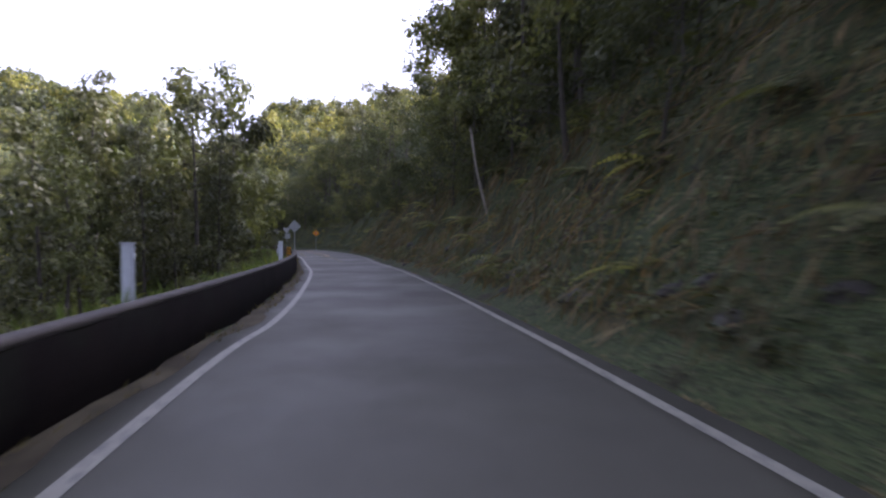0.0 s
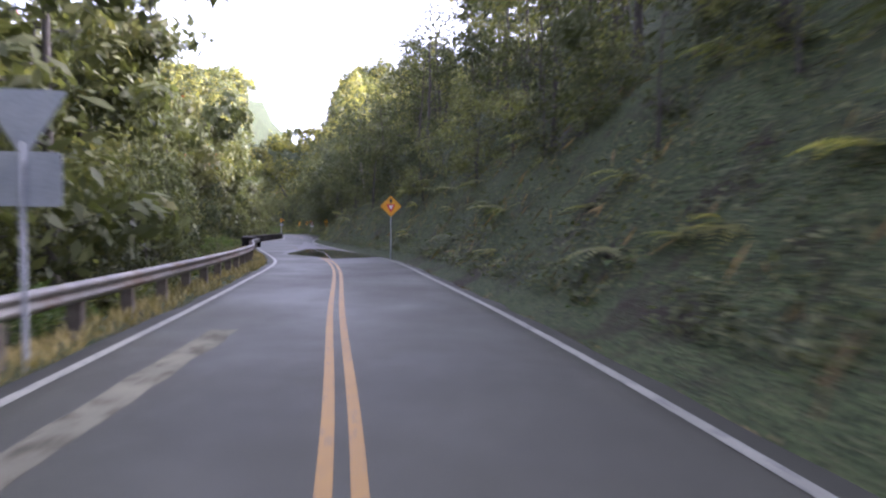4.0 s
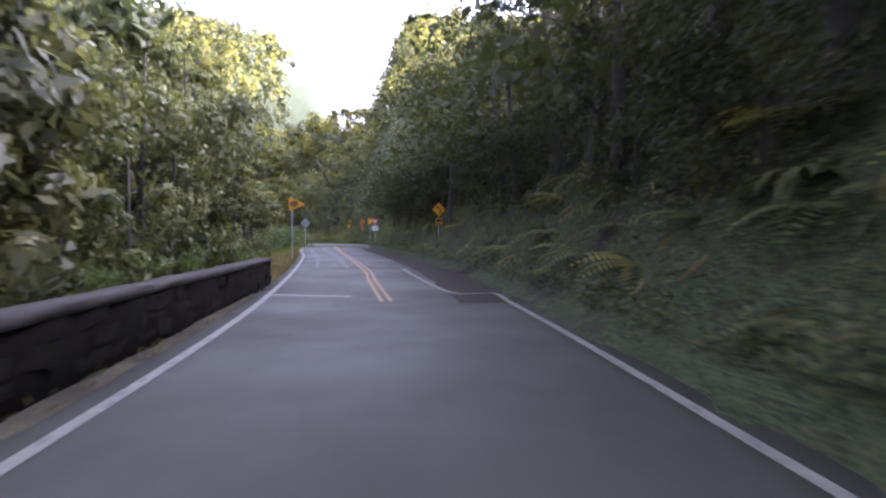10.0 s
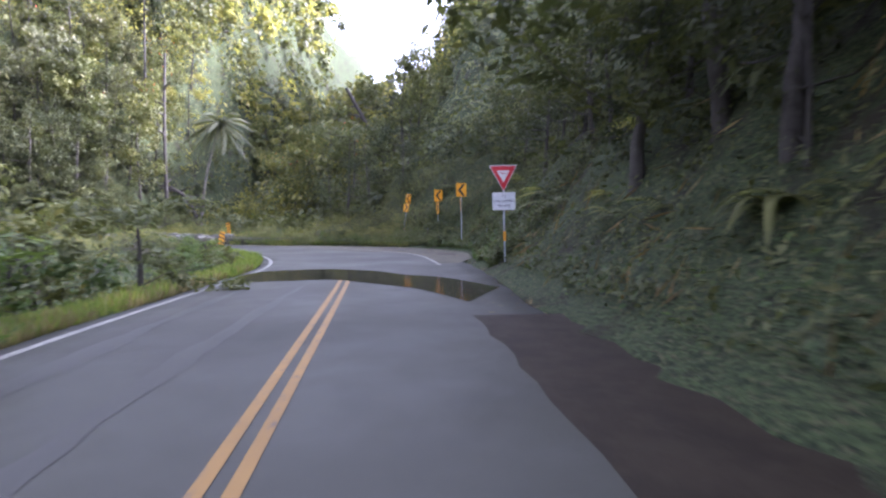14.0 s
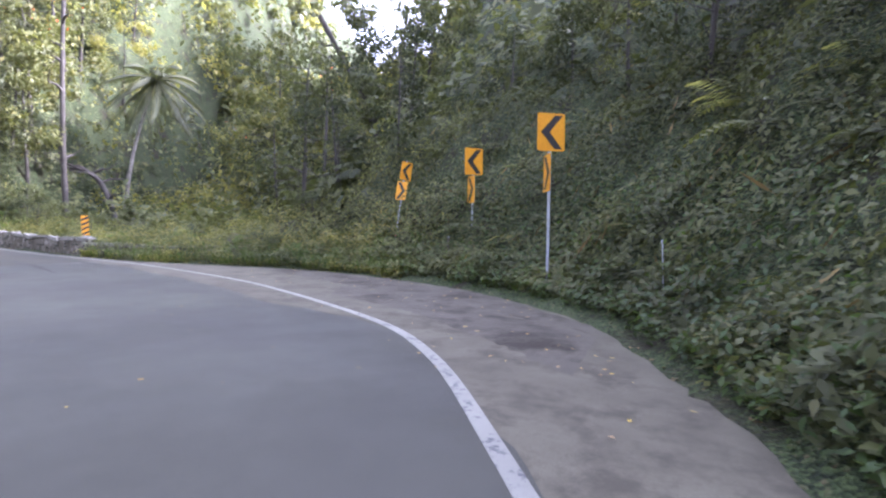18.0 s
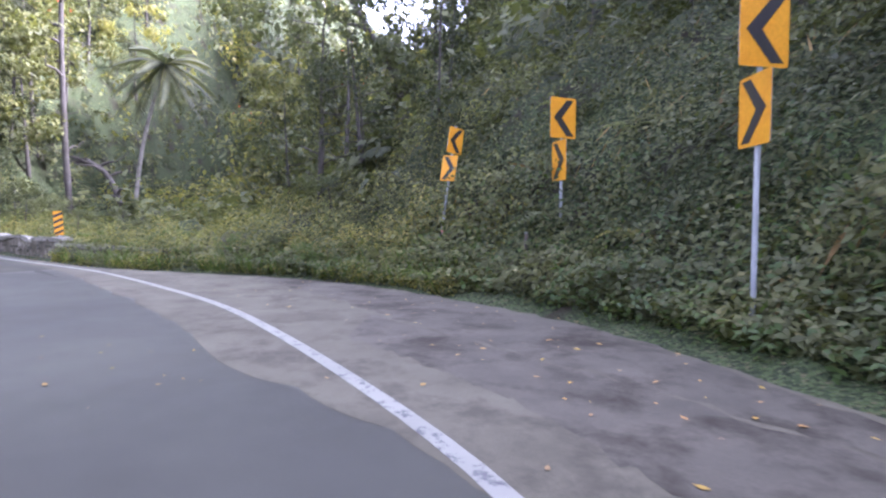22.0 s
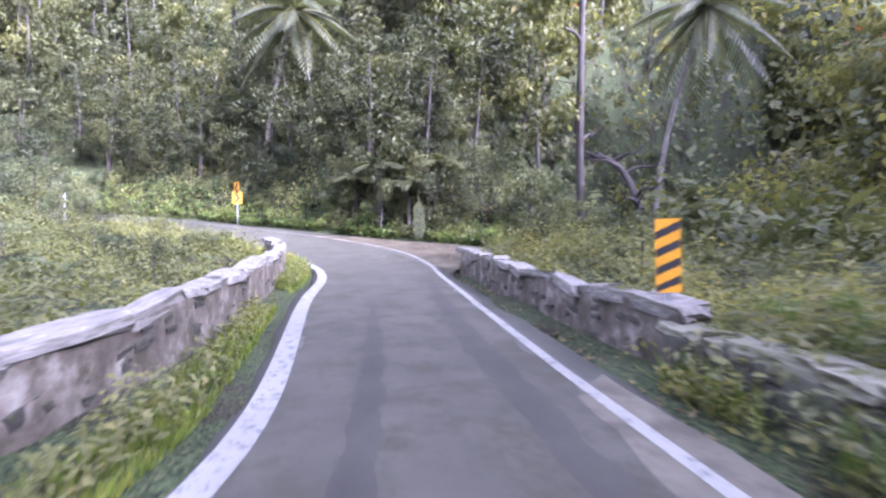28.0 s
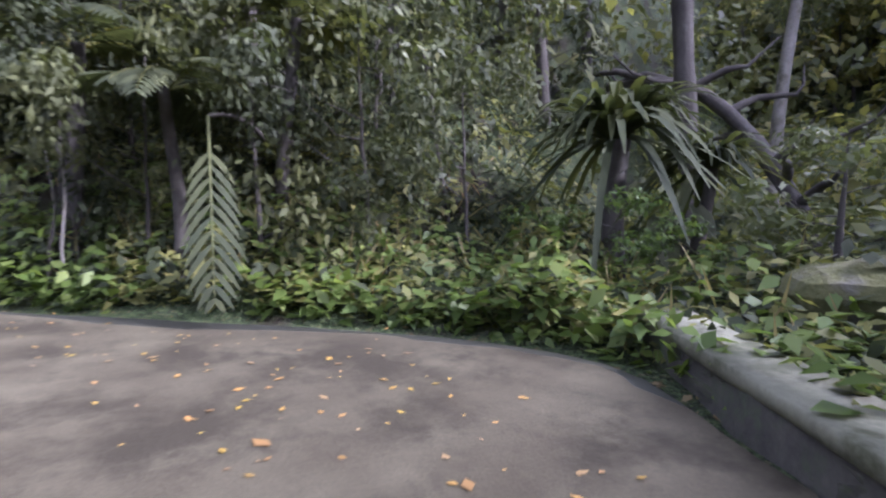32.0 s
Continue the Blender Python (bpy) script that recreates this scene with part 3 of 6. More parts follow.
def strip(left, right, lift, cols=1):
    """A strip between two lines, laid that far above the road."""
    u = np.linspace(0, 1, cols + 1)[None, :, None]
    p = left[:, None] * (1 - u) + right[:, None] * u
    n = len(left)
    z = road_z(p[..., 0], p[..., 1]) + lift
    v = np.concatenate([p, z[..., None]], -1).reshape(-1, 3)
    i, j = np.meshgrid(np.arange(n - 1), np.arange(cols), indexing="ij")
    k = cols + 1
    return v, np.stack([i * k + j, i * k + j + 1, (i + 1) * k + j + 1, (i + 1) * k + j], -1).reshape(-1, 4)


def stretch(a, b):
    return (RUN >= a) & (RUN <= b)


def near_run(x, y):
    return RUN[np.argmin((MID[:, 0] - x) ** 2 + (MID[:, 1] - y) ** 2)]


_edge = np.where((RUN < near_run(-14, 52)) | (RUN > near_run(-44, 112)) & (RUN < near_run(-60, 152)), 0.55, 0.32) + 0.06 * waves(RUN, 0 * RUN, 2.3, 21)
_l = EDGE_L - SIDE * _edge[:, None]
_r = EDGE_R + SIDE * (np.interp(RUN, [near_run(-36, 105), near_run(-44, 125), near_run(-56, 153), near_run(-60, 162)], [0.0, 0.3, 0.3, 0.0]) + 0.05 * waves(RUN, 0 * RUN, 1.7, 22))[:, None]
_v, _f = strip(_l, _r, 0.0, 10)
# a skirt gives the pavement its thickness
_a, _b = _v.reshape(-1, 11, 3)[:, 0], _v.reshape(-1, 11, 3)[:, -1]
_k, _m = len(_v), len(_a)
_v = np.concatenate([_v, _a - [0, 0, 0.12], _b - [0, 0, 0.12]])
_q = np.arange(_m - 1)
_f = np.concatenate([_f, np.stack([_k + _q, _q * 11, (_q + 1) * 11, _k + _q + 1], 1), np.stack([_q * 11 + 10, _k + _m + _q, _k + _m + _q + 1, (_q + 1) * 11 + 10], 1)])
road = tagged(new("road", mesh_of("road", _v, _f, ASPHALT)), "grey worn asphalt of a narrow two-lane mountain road", "road", kind="structure")


def line_mark(name, points, width, material, label, lift=0.0075):
    p = spline(points, 0.5)
    w = np.gradient(p, axis=0)
    w /= np.linalg.norm(w, axis=1)[:, None]
    n = np.stack([w[:, 1], -w[:, 0]], 1) * width / 2
    v, f = strip(p - n, p + n, lift)
    return tagged(new(name, mesh_of(name, v, f, material)), label, "road marking", kind="structure")


LEFT_LINE = EDGE_L
_end = int(np.searchsorted(RUN, near_run(-126.6, 219.8)))
_br = int(np.searchsorted(RUN, near_run(-102.5, 215.0)))
line_mark("road_marking", LEFT_LINE[4 : _br + 1], 0.14, PAINT_WHITE, "worn white edge line beside the wall and verge")
line_mark("road_marking", LEFT_LINE[_br:_end] - SIDE[_br:_end] * 0.08, 0.27, PAINT_WHITE, "broad patchy white line along the foot of the parapet")
_s0 = stretch(0, near_run(-56, 152.5))
_wr = EDGE_R[_s0] - SIDE[_s0] * np.interp(RUN[_s0], [near_run(-36, 105), near_run(-44, 125)], [0.30, 0.02])[:, None]
line_mark("road_marking", np.concatenate([_wr[::4], [(-56.2, 152.9), (-59.2, 158.5), (-60.6, 161.4)]]), 0.13, PAINT_WHITE, "worn white edge line at the foot of the bank")
RIGHT_LINE = [(-82.0, 203.3), (-83.8, 206.4), (-85.5, 208.95), (-87.5, 210.8), (-92.3, 213.7), (-96.4, 215.4), (-100.5, 216.8), (-103.0, 217.4), (-107.7, 218.3), (-111.3, 219.0), (-114.4, 219.6), (-118.5, 220.35), (-120.4, 220.72), (-122.4, 220.95), (-124.9, 220.92), (-127.8, 220.25), (-131.0, 218.8), (-133.4, 217.1), (-136.2, 215.0), (-139.6, 211.8)]
line_mark("road_marking", RIGHT_LINE, 0.15, PAINT_WHITE, "broad white edge line curving past the gravelled pull-off")
YELLOW_A = [(-16.0, 62.1), (-17.7, 68.1), (-19.7, 73.7), (-22.4, 80.2), (-26.2, 89.5), (-29.2, 95.7), (-31.9, 100.2), (-33.4, 102.5)]
YELLOW_B = [(-57.1, 150.7), (-59.75, 156.0), (-61.55, 159.7), (-66.25, 168.3), (-72.25, 178.9), (-77.15, 187.9), (-80.73, 194.43), (-82.33, 197.3), (-83.3, 198.9)]
for pts in (YELLOW_A, YELLOW_B):
    c = spline(pts, 1.0)
    w = np.gradient(c, axis=0)
    w /= np.linalg.norm(w, axis=1)[:, None]
    n = np.stack([w[:, 1], -w[:, 0]], 1)
    for k in (-1, 1):
        line_mark("road_marking", c + n * 0.105 * k, 0.105, PAINT_YELLOW, "worn double yellow centre line")

# ---- walls, guardrail and surfaces of the road ----
def frame_of(points, step):
    p = spline(points, step)
    w = np.gradient(p[:, :2], axis=0)
    w /= np.linalg.norm(w, axis=1)[:, None]
    return p, w, np.stack([w[:, 1], -w[:, 0]], 1)


def wall_line(name, points, height, thick, material, label, cap=None, cap_h=0.12, overhang=0.05, lumpy=0.02, base=-0.5, seed=1):
    """A wall along a line: its body, and a cap where given; z of the points is the ground."""
    p, w, n = frame_of(points, 0.35)
    s = np.r_[0, np.cumsum(np.linalg.norm(np.diff(p[:, :2], axis=0), axis=1))]
    ob = thing(name, (*p[0, :2], p[0, 2]), label, "wall")
    o = np.array([*p[0, :2], p[0, 2]])

    def body(width, z0, z1, wob):
        rows = []
        for k, (side, z) in enumerate(((1, z0), (1, (z0 + z1) / 2), (1, z1), (-1, z1), (-1, (z0 + z1) / 2), (-1, z0))):
            q = p[:, :2] + n * (side * width / 2 + wob * waves(s * 1.0, z * 3 + 0 * s, 0.9, seed + k))[:, None]
            rows.append(np.c_[q, p[:, 2] + z + wob * 0.6 * waves(s, 0 * s, 1.3, seed + 9 + (k in (2, 3)))])
        v = np.stack(rows, 1)
        m = len(p)
        i, j = np.meshgrid(np.arange(m - 1), np.arange(6), indexing="ij")
        f = np.stack([i * 6 + j, i * 6 + (j + 1) % 6, (i + 1) * 6 + (j + 1) % 6, (i + 1) * 6 + j], -1).reshape(-1, 4)
        ends = [[0, 1, 2, 3], [0, 3, 4, 5], [6 * m - 6, 6 * m - 3, 6 * m - 4, 6 * m - 5], [6 * m - 6, 6 * m - 1, 6 * m - 2, 6 * m - 3]]
        return v.reshape(-1, 3) - o, np.concatenate([f, ends])

    top = height - (cap_h if cap else 0)
    child("wall_body", mesh_of("wall_body", *body(thick, base, top, lumpy), material), ob)
    if cap:
        child("coping", mesh_of("coping", *body(thick + 2 * overhang, top - 0.004, height, lumpy * 0.6), cap), ob, "pale weathered coping along the top")
    return ob, p, w, n, o


def stone_meshes(material, count=5):
    out = []
    for i in range(count):
        bm = bmesh.new()
        bmesh.ops.create_cube(bm, size=1.0)
        bmesh.ops.subdivide_edges(bm, edges=bm.edges[:], cuts=1, use_grid_fill=True)
        for v in bm.verts:
            v.co = v.co * (1 - 0.16 * (v.co.length - 0.5)) + Vector(rng.normal(0, 0.055, 3))
        me = bpy.data.meshes.new("stone")
        bm.to_mesh(me)
        bm.free()
        me.materials.append(material)
        out.append(me)
    return out


STONES, STONES_DARK = stone_meshes(STONE), stone_meshes(BARRIER_STONE)


def face_stones(ob, p, w, n, o, side, thick, z0, z1, rows, length, gap=0.04, kinds=STONES, bare=0.22):
    """Stones set proud in one face of a wall."""
    s = np.r_[0, np.cumsum(np.linalg.norm(np.diff(p[:, :2], axis=0), axis=1))]
    h = (z1 - z0) / rows
    for r in range(rows):
        at = rng.uniform(0, length)
        while at < s[-1] - 0.2:
            ln = length * rng.uniform(0.6, 1.5)
            c = at + ln / 2
            if c > s[-1]:
                break
            q = np.array([np.interp(c, s, p[:, k]) for k in range(3)])
            k = min(int(np.searchsorted(s, c)), len(w) - 1)
            hh = h * rng.uniform(0.55, 1.15)
            if rng.random() < bare:
                at += ln
                continue
            st = child("stone", kinds[rng.integers(len(kinds))], ob)
            e = q[:2] + n[k] * side * (thick / 2 - 0.03)
            st.matrix_basis = Matrix.Translation((e[0] - o[0], e[1] - o[1], q[2] + z0 + h * (r + 0.5) - o[2])) @ Euler((rng.normal(0, 0.05), rng.normal(0, 0.13), math.atan2(w[k, 1], w[k, 0]) + rng.normal(0, 0.04))).to_matrix().to_4x4() @ Matrix.Diagonal((max(ln - gap, 0.1), 0.10, hh - gap * 0.6, 1))
            at += ln


def top_stones(ob, p, w, n, o, thick, z, length, kinds=STONES):
    """Uneven stones bedded along the top of a wall."""
    s = np.r_[0, np.cumsum(np.linalg.norm(np.diff(p[:, :2], axis=0), axis=1))]
    at = 0.0
    while at < s[-1] - 0.15:
        ln = length * rng.uniform(0.55, 1.5)
        c = min(at + ln / 2, s[-1])
        q = np.array([np.interp(c, s, p[:, k]) for k in range(3)])
        k = min(int(np.searchsorted(s, c)), len(w) - 1)
        st = child("stone", kinds[rng.integers(len(kinds))], ob)
        st.matrix_basis = Matrix.Translation((q[0] - o[0] + rng.normal(0, 0.02), q[1] - o[1] + rng.normal(0, 0.02), q[2] + z - o[2] + rng.normal(0, 0.02))) @ Euler((rng.normal(0, 0.08), rng.normal(0, 0.07), math.atan2(w[k, 1], w[k, 0]) + rng.normal(0, 0.06))).to_matrix().to_4x4() @ Matrix.Diagonal((ln * 1.06, thick * rng.uniform(0.95, 1.12), rng.uniform(0.13, 0.2), 1))
        at += ln


def lift(points, up=0.0):
    q = np.array(points, float)
    return np.c_[q, road_z(q[:, 0], q[:, 1]) + up]


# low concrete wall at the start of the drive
wall_line("roadside_wall", lift([(-0.5, -22.0), (-4.5, -2.0), (-7.35, 17.0), (-9.5, 28.5), (-11.8, 38.0), (-14.4, 46.8), (-16.1, 52.2)]), 0.78, 0.26, BARRIER, "low dark stained concrete wall along the road", BARRIER_TOP, 0.05, 0.0, 0.006, seed=2)
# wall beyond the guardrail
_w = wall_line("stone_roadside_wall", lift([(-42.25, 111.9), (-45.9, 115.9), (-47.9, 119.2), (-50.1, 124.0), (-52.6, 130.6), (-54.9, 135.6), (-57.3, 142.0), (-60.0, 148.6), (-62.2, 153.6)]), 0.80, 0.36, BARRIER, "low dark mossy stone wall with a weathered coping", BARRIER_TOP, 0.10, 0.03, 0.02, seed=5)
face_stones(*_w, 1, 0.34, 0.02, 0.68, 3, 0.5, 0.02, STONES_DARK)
# bridge parapets
CAPS = stone_meshes(CAPSTONE)
_w = wall_line("bridge_parapet", lift([(-98.6, 209.0), (-101.6, 210.8), (-104.6, 212.2), (-107.4, 213.35), (-110.5, 214.1), (-113.9, 214.75), (-117.0, 215.25), (-119.4, 215.5), (-121.4, 215.55), (-123.0, 215.3)]), 0.76, 0.36, PLASTER, "old stone bridge parapet with patchy plaster and pale worn top stones", None, 0, 0, 0.03, -1.2, 8)
face_stones(*_w, 1, 0.36, 0.0, 0.7, 5, 0.3, 0.03, bare=0.74)
top_stones(*_w, 0.38, 0.76, 1.1, CAPS)
_w = wall_line("bridge_parapet", lift([(-107.3, 219.75), (-110.6, 220.15), (-114.2, 220.7), (-117.0, 221.15), (-118.6, 221.3)]), 0.70, 0.36, PLASTER, "old grey stone bridge parapet overgrown at its foot", None, 0, 0, 0.03, -1.2, 11)
face_stones(*_w, -1, 0.36, 0.0, 0.64, 5, 0.3, 0.03, bare=0.74)
top_stones(*_w, 0.38, 0.7, 1.1, CAPS)
_w = wall_line("wing_wall", lift([(-118.9, 221.55), (-121.2, 223.1), (-123.8, 225.05), (-126.3, 226.85)]), 0.42, 0.5, MORTAR, "low mossy wing wall with a flat pale concrete top", PALETOP, 0.12, 0.02, 0.02, -0.8, 14)
face_stones(*_w, -1, 0.45, 0.0, 0.3, 2, 0.4)
_w = wall_line("field_wall", lift([(-98.9, 219.9), (-101.2, 219.35), (-103.6, 219.3), (-105.6, 219.4), (-107.2, 219.6)]), 0.5, 0.55, MORTAR, "crumbling stone approach wall buried in weeds", None, 0, 0, 0.08, -0.6, 17)
face_stones(*_w, -1, 0.55, 0.0, 0.5, 3, 0.32, 0.03)
top_stones(*_w, 0.55, 0.5, 0.42, stone_meshes(PALETOP))


def boulder(x, y, size, label, seed, rise=0.35, fine=3):
    r = np.random.default_rng(seed)
    bm = bmesh.new()
    bmesh.ops.create_icosphere(bm, subdivisions=fine, radius=1.0)
    ph = r.uniform(0, 6, 6)
    for v in bm.verts:
        c = v.co
        k = 1 + 0.16 * math.sin(2.3 * c.x + ph[0]) * math.cos(2.1 * c.y + ph[1]) + 0.09 * math.sin(5 * c.z + ph[2]) + 0.07 * math.sin(6 * c.x + ph[3])
        k += r.normal(0, 0.09 if fine < 3 else 0.03)
        v.co = Vector((c.x * size[0], c.y * size[1], c.z * size[2])) * k
    me = bpy.data.meshes.new("boulder")
    bm.to_mesh(me)
    bm.free()
    me.materials.append(ROCK if fine < 3 else MOSSROCK)
    ob = new("boulder", me)
    ob.location = (x, y, float(ground_z(np.array([x]), np.array([y]))[0]) + size[2] * rise)
    ob.rotation_euler = (0, 0, r.uniform(0, 6))
    return tagged(ob, label, "rock", "rocks beside the road")


boulder(-98.9, 219.9, (0.42, 0.36, 0.42), "mossy grey boulder at the end of the wall", 1)
boulder(-98.2, 219.4, (0.5, 0.4, 0.22), "low moss-covered rock at the road's edge", 2)
boulder(-100.4, 220.3, (0.3, 0.26, 0.3), "grey lichen-covered rock on the wall", 3)
boulder(-124.5, 228.0, (0.8, 0.6, 0.5), "grey mossy boulder behind the wing wall", 4)
for k in range(70):
    k0 = int(np.searchsorted(RUN, 22 + 74 * ((k * 0.618) % 1)))
    q = EDGE_R[k0] + SIDE[k0] * rng.uniform(0.6, 1.9)
    w = rng.uniform(0.12, 0.3)
    boulder(float(q[0]), float(q[1]), (w * rng.uniform(0.9, 1.6), w, w * rng.uniform(0.6, 1.0)), "dark jagged rock showing in the cut bank", 10 + k, -0.45, 2)


# --- guardrail ---
def guardrail(points):
    p, w, n = frame_of(lift(points), 0.5)
    s = np.r_[0, np.cumsum(np.linalg.norm(np.diff(p[:, :2], axis=0), axis=1))]
    o = p[0].copy()
    ob = thing("guardrail", tuple(o), "long weathered steel guardrail with a W-shaped beam on posts", "guardrail")
    prof = [(0.0, 0.42), (0.03, 0.44), (0.085, 0.48), (0.085, 0.53), (0.02, 0.565), (0.02, 0.60), (0.085, 0.635), (0.085, 0.69), (0.03, 0.72), (0.0, 0.735)]
    prof = prof + [(a - 0.012, b) for a, b in prof[::-1]]
    v = np.stack([np.c_[p[:, :2] + n * a - o[:2], p[:, 2] + b - o[2]] for a, b in prof], 1)
    m, k = len(p), len(prof)
    i, j = np.meshgrid(np.arange(m - 1), np.arange(k), indexing="ij")
    f = np.stack([i * k + j, i * k + (j + 1) % k, (i + 1) * k + (j + 1) % k, (i + 1) * k + j], -1).reshape(-1, 4)
    child("beam", mesh_of("beam", v.reshape(-1, 3), f, STEEL), ob, "dull grey steel beam with rust stains")
    bm = box((0.15, 0.2, 1.1), (0, 0, 0.15), 0.012)
    post = bpy.data.meshes.new("post")
    bm.to_mesh(post)
    bm.free()
    post.materials.append(WOODPOST)
    for at in np.arange(0.4, s[-1], 1.9):
        q = np.array([np.interp(at, s, p[:, c]) for c in range(3)])
        a = min(int(np.searchsorted(s, at)), m - 1)
        c = child("post", post, ob)
        e = q[:2] - n[a] * 0.1 - o[:2]
        c.matrix_basis = pose(e[0], e[1], q[2] - o[2], 0, 0, math.degrees(math.atan2(w[a, 1], w[a, 0])))
    return ob


guardrail([(-16.2, 52.6), (-18.1, 57.6), (-20.2, 63.2), (-22.6, 70.0), (-26.2, 79.8), (-30.2, 89.4), (-33.5, 96.2), (-37.2, 102.4), (-40.0, 107.2), (-42.1, 111.7)])

# --- surfaces laid on the road ---
def patch(name, left, right, material, label, lift_by=0.003, ragged=0.12, seed=3, category="road surface"):
    n = 90
    a, b = spline(left, 0.2), spline(right, 0.2)
    t = np.linspace(0, 1, n)
    a = np.stack([np.interp(t, np.linspace(0, 1, len(a)), a[:, k]) for k in (0, 1)], 1)
    b = np.stack([np.interp(t, np.linspace(0, 1, len(b)), b[:, k]) for k in (0, 1)], 1)
    d = (b - a) / (np.linalg.norm(b - a, axis=1)[:, None] + 1e-6)
    u = np.arange(n) * 0.35
    a, b = a + d * (ragged * waves(u, 0 * u, 1.4, seed) + ragged * 0.5 * waves(u, 0 * u, 0.5, seed + 4))[:, None], b + d * (ragged * waves(u, 0 * u, 1.7, seed + 1) + ragged * 0.5 * waves(u, 0 * u, 0.45, seed + 5))[:, None]
    v, f = strip(a, b, lift_by, 6)
    return tagged(new(name, mesh_of(name, v, f, material)), label, category, kind="structure")


def edge_points(a, b, off, step=8.0, side="R"):
    """Points along the pavement's edge from place a to place b, moved inwards by off."""
    s = np.arange(a, b + 0.1, step)
    k = np.clip(np.searchsorted(RUN, s), 0, len(RUN) - 1)
    return (EDGE_R[k] - SIDE[k] * off) if side == "R" else (EDGE_L[k] + SIDE[k] * off)


_a, _b = near_run(-55, 151), near_run(-78.2, 196.5)
for _p0, _p1 in (((-4, 5), (-14, 52)), ((-44, 112), (-60, 152))):
    _ka = stretch(near_run(*_p0), near_run(*_p1))
    patch("road_shoulder", (EDGE_L[_ka] - SIDE[_ka] * 0.62)[::4], (EDGE_L[_ka] - SIDE[_ka] * 0.34)[::4], GRAVEL, "gritty dirt along the foot of the wall", 0.004, 0.06, 44)
patch("road_shoulder", edge_points(_a, _b, 1.15), edge_points(_a, _b, -0.5), MUD, "wet brown mud along the edge of the pavement", 0.004, 0.05, 6)
patch("pull_off", [(-82.3, 204.0), (-83.8, 206.5), (-85.6, 209.1), (-87.6, 210.6), (-90.5, 211.6), (-92.45, 212.7), (-95.8, 214.1), (-102.3, 216.6), (-107.0, 218.0)], [(-81.7, 204.6), (-82.4, 208.0), (-84.6, 212.6), (-88.2, 215.5), (-93.0, 217.5), (-97.4, 217.8), (-102.2, 217.7), (-107.6, 218.7)], PATCH_PALE, "pale worn asphalt of the roadside pull-off", 0.003, 0.06, 9)
patch("pull_off_dirt", [(-83.6, 210.9), (-86.6, 212.6), (-89.2, 214.0), (-92.0, 215.6), (-95.2, 217.2)], [(-83.9, 211.6), (-87.0, 214.8), (-90.4, 216.6), (-93.4, 217.6), (-96.0, 217.9)], MOULD, "dark damp leaf mould on the pull-off", 0.006, 0.07, 12)
patch("pull_off_dirt", [(-83.7, 208.6), (-85.4, 210.2), (-87.4, 211.8), (-89.6, 212.9)], [(-83.7, 210.8), (-86.4, 212.5), (-88.8, 213.7), (-90.2, 214.4)], MOULD, "scattered dark leaf mould beside the white line", 0.0055, 0.06, 13)
patch("bridge_deck", [(-103.5, 213.9), (-108.0, 215.15), (-113.9, 215.95), (-118.2, 216.75)], [(-103.0, 217.3), (-107.7, 218.2), (-114.4, 219.5), (-118.5, 220.25)], PATCH_MID, "worn grey surface of the bridge deck", 0.002, 0.05, 15)
for k, (c, wd) in enumerate((([(-99.5, 213.3), (-104.0, 215.0), (-109.0, 216.3), (-114.0, 217.3)], 0.3), ([(-100.5, 215.6), (-105.0, 217.0), (-109.9, 217.95), (-114.5, 218.95), (-117.5, 219.75)], 0.42))):
    c = spline(c, 0.6)
    w = np.gradient(c, axis=0)
    w /= np.linalg.norm(w, axis=1)[:, None]
    n = np.stack([w[:, 1], -w[:, 0]], 1) * (wd / 2 * np.sin(np.linspace(0.02, np.pi - 0.02, len(c)))[:, None] ** 0.7)
    patch("wheel_track", c - n, c + n, TRACK, "dark wheel track worn into the road", 0.0045, 0.03, 18 + k)
for off in (0.9, 2.2):
    _k = stretch(near_run(-66, 160), near_run(-84, 195))
    _q = (EDGE_L[_k] + SIDE[_k] * off)[::4]
    _n = SIDE[_k][::4] * (0.19 * np.sin(np.linspace(0.05, 3.09, len(_q))) ** 0.5)[:, None]
    patch("wheel_track", _q - _n, _q + _n, DAMP, "damp dark wheel track along the lane", 0.0045, 0.05, 80 + int(off * 10))
patch("pull_off", [(-118.8, 220.62), (-121.0, 221.0), (-124.0, 221.1), (-127.5, 220.2), (-131.0, 218.5), (-133.2, 217.1)], [(-118.9, 220.95), (-121.0, 222.3), (-125.2, 225.4), (-127.9, 224.5), (-129.8, 222.2), (-132.2, 220.0)], GRAVEL, "leaf-strewn gravelly pull-off under the trees", 0.004, 0.05, 21)
patch("pale_road", [(-117.6, 216.65), (-121.3, 216.75), (-126.0, 215.35), (-130.5, 213.95), (-134.6, 211.95)], [(-117.8, 220.1), (-120.6, 220.6), (-124.0, 220.65), (-127.5, 219.8), (-131.0, 218.1), (-135.2, 215.3)], PATCH_MID, "worn grey asphalt beyond the bridge", 0.0028, 0.04, 24)
patch("worn_streak", [(-18.37, 62.78), (-19.42, 65.62), (-21.8, 72.65), (-23.6, 78.3)], [(-18.05, 62.83), (-19.1, 65.67), (-21.45, 72.7), (-23.2, 78.4)], WORN, "pale worn streak along the lane", 0.003, 0.02, 27)
patch("worn_streak", [(-12.04, 49.4), (-14.08, 56.0), (-15.89, 60.4), (-16.84, 63.0), (-17.7, 65.5), (-20.3, 72.8)], [(-11.84, 49.45), (-13.86, 56.06), (-15.45, 60.5), (-16.35, 63.1), (-17.25, 65.6), (-20.0, 72.9)], WORN, "pale worn streak beside the centre line", 0.003, 0.02, 30)
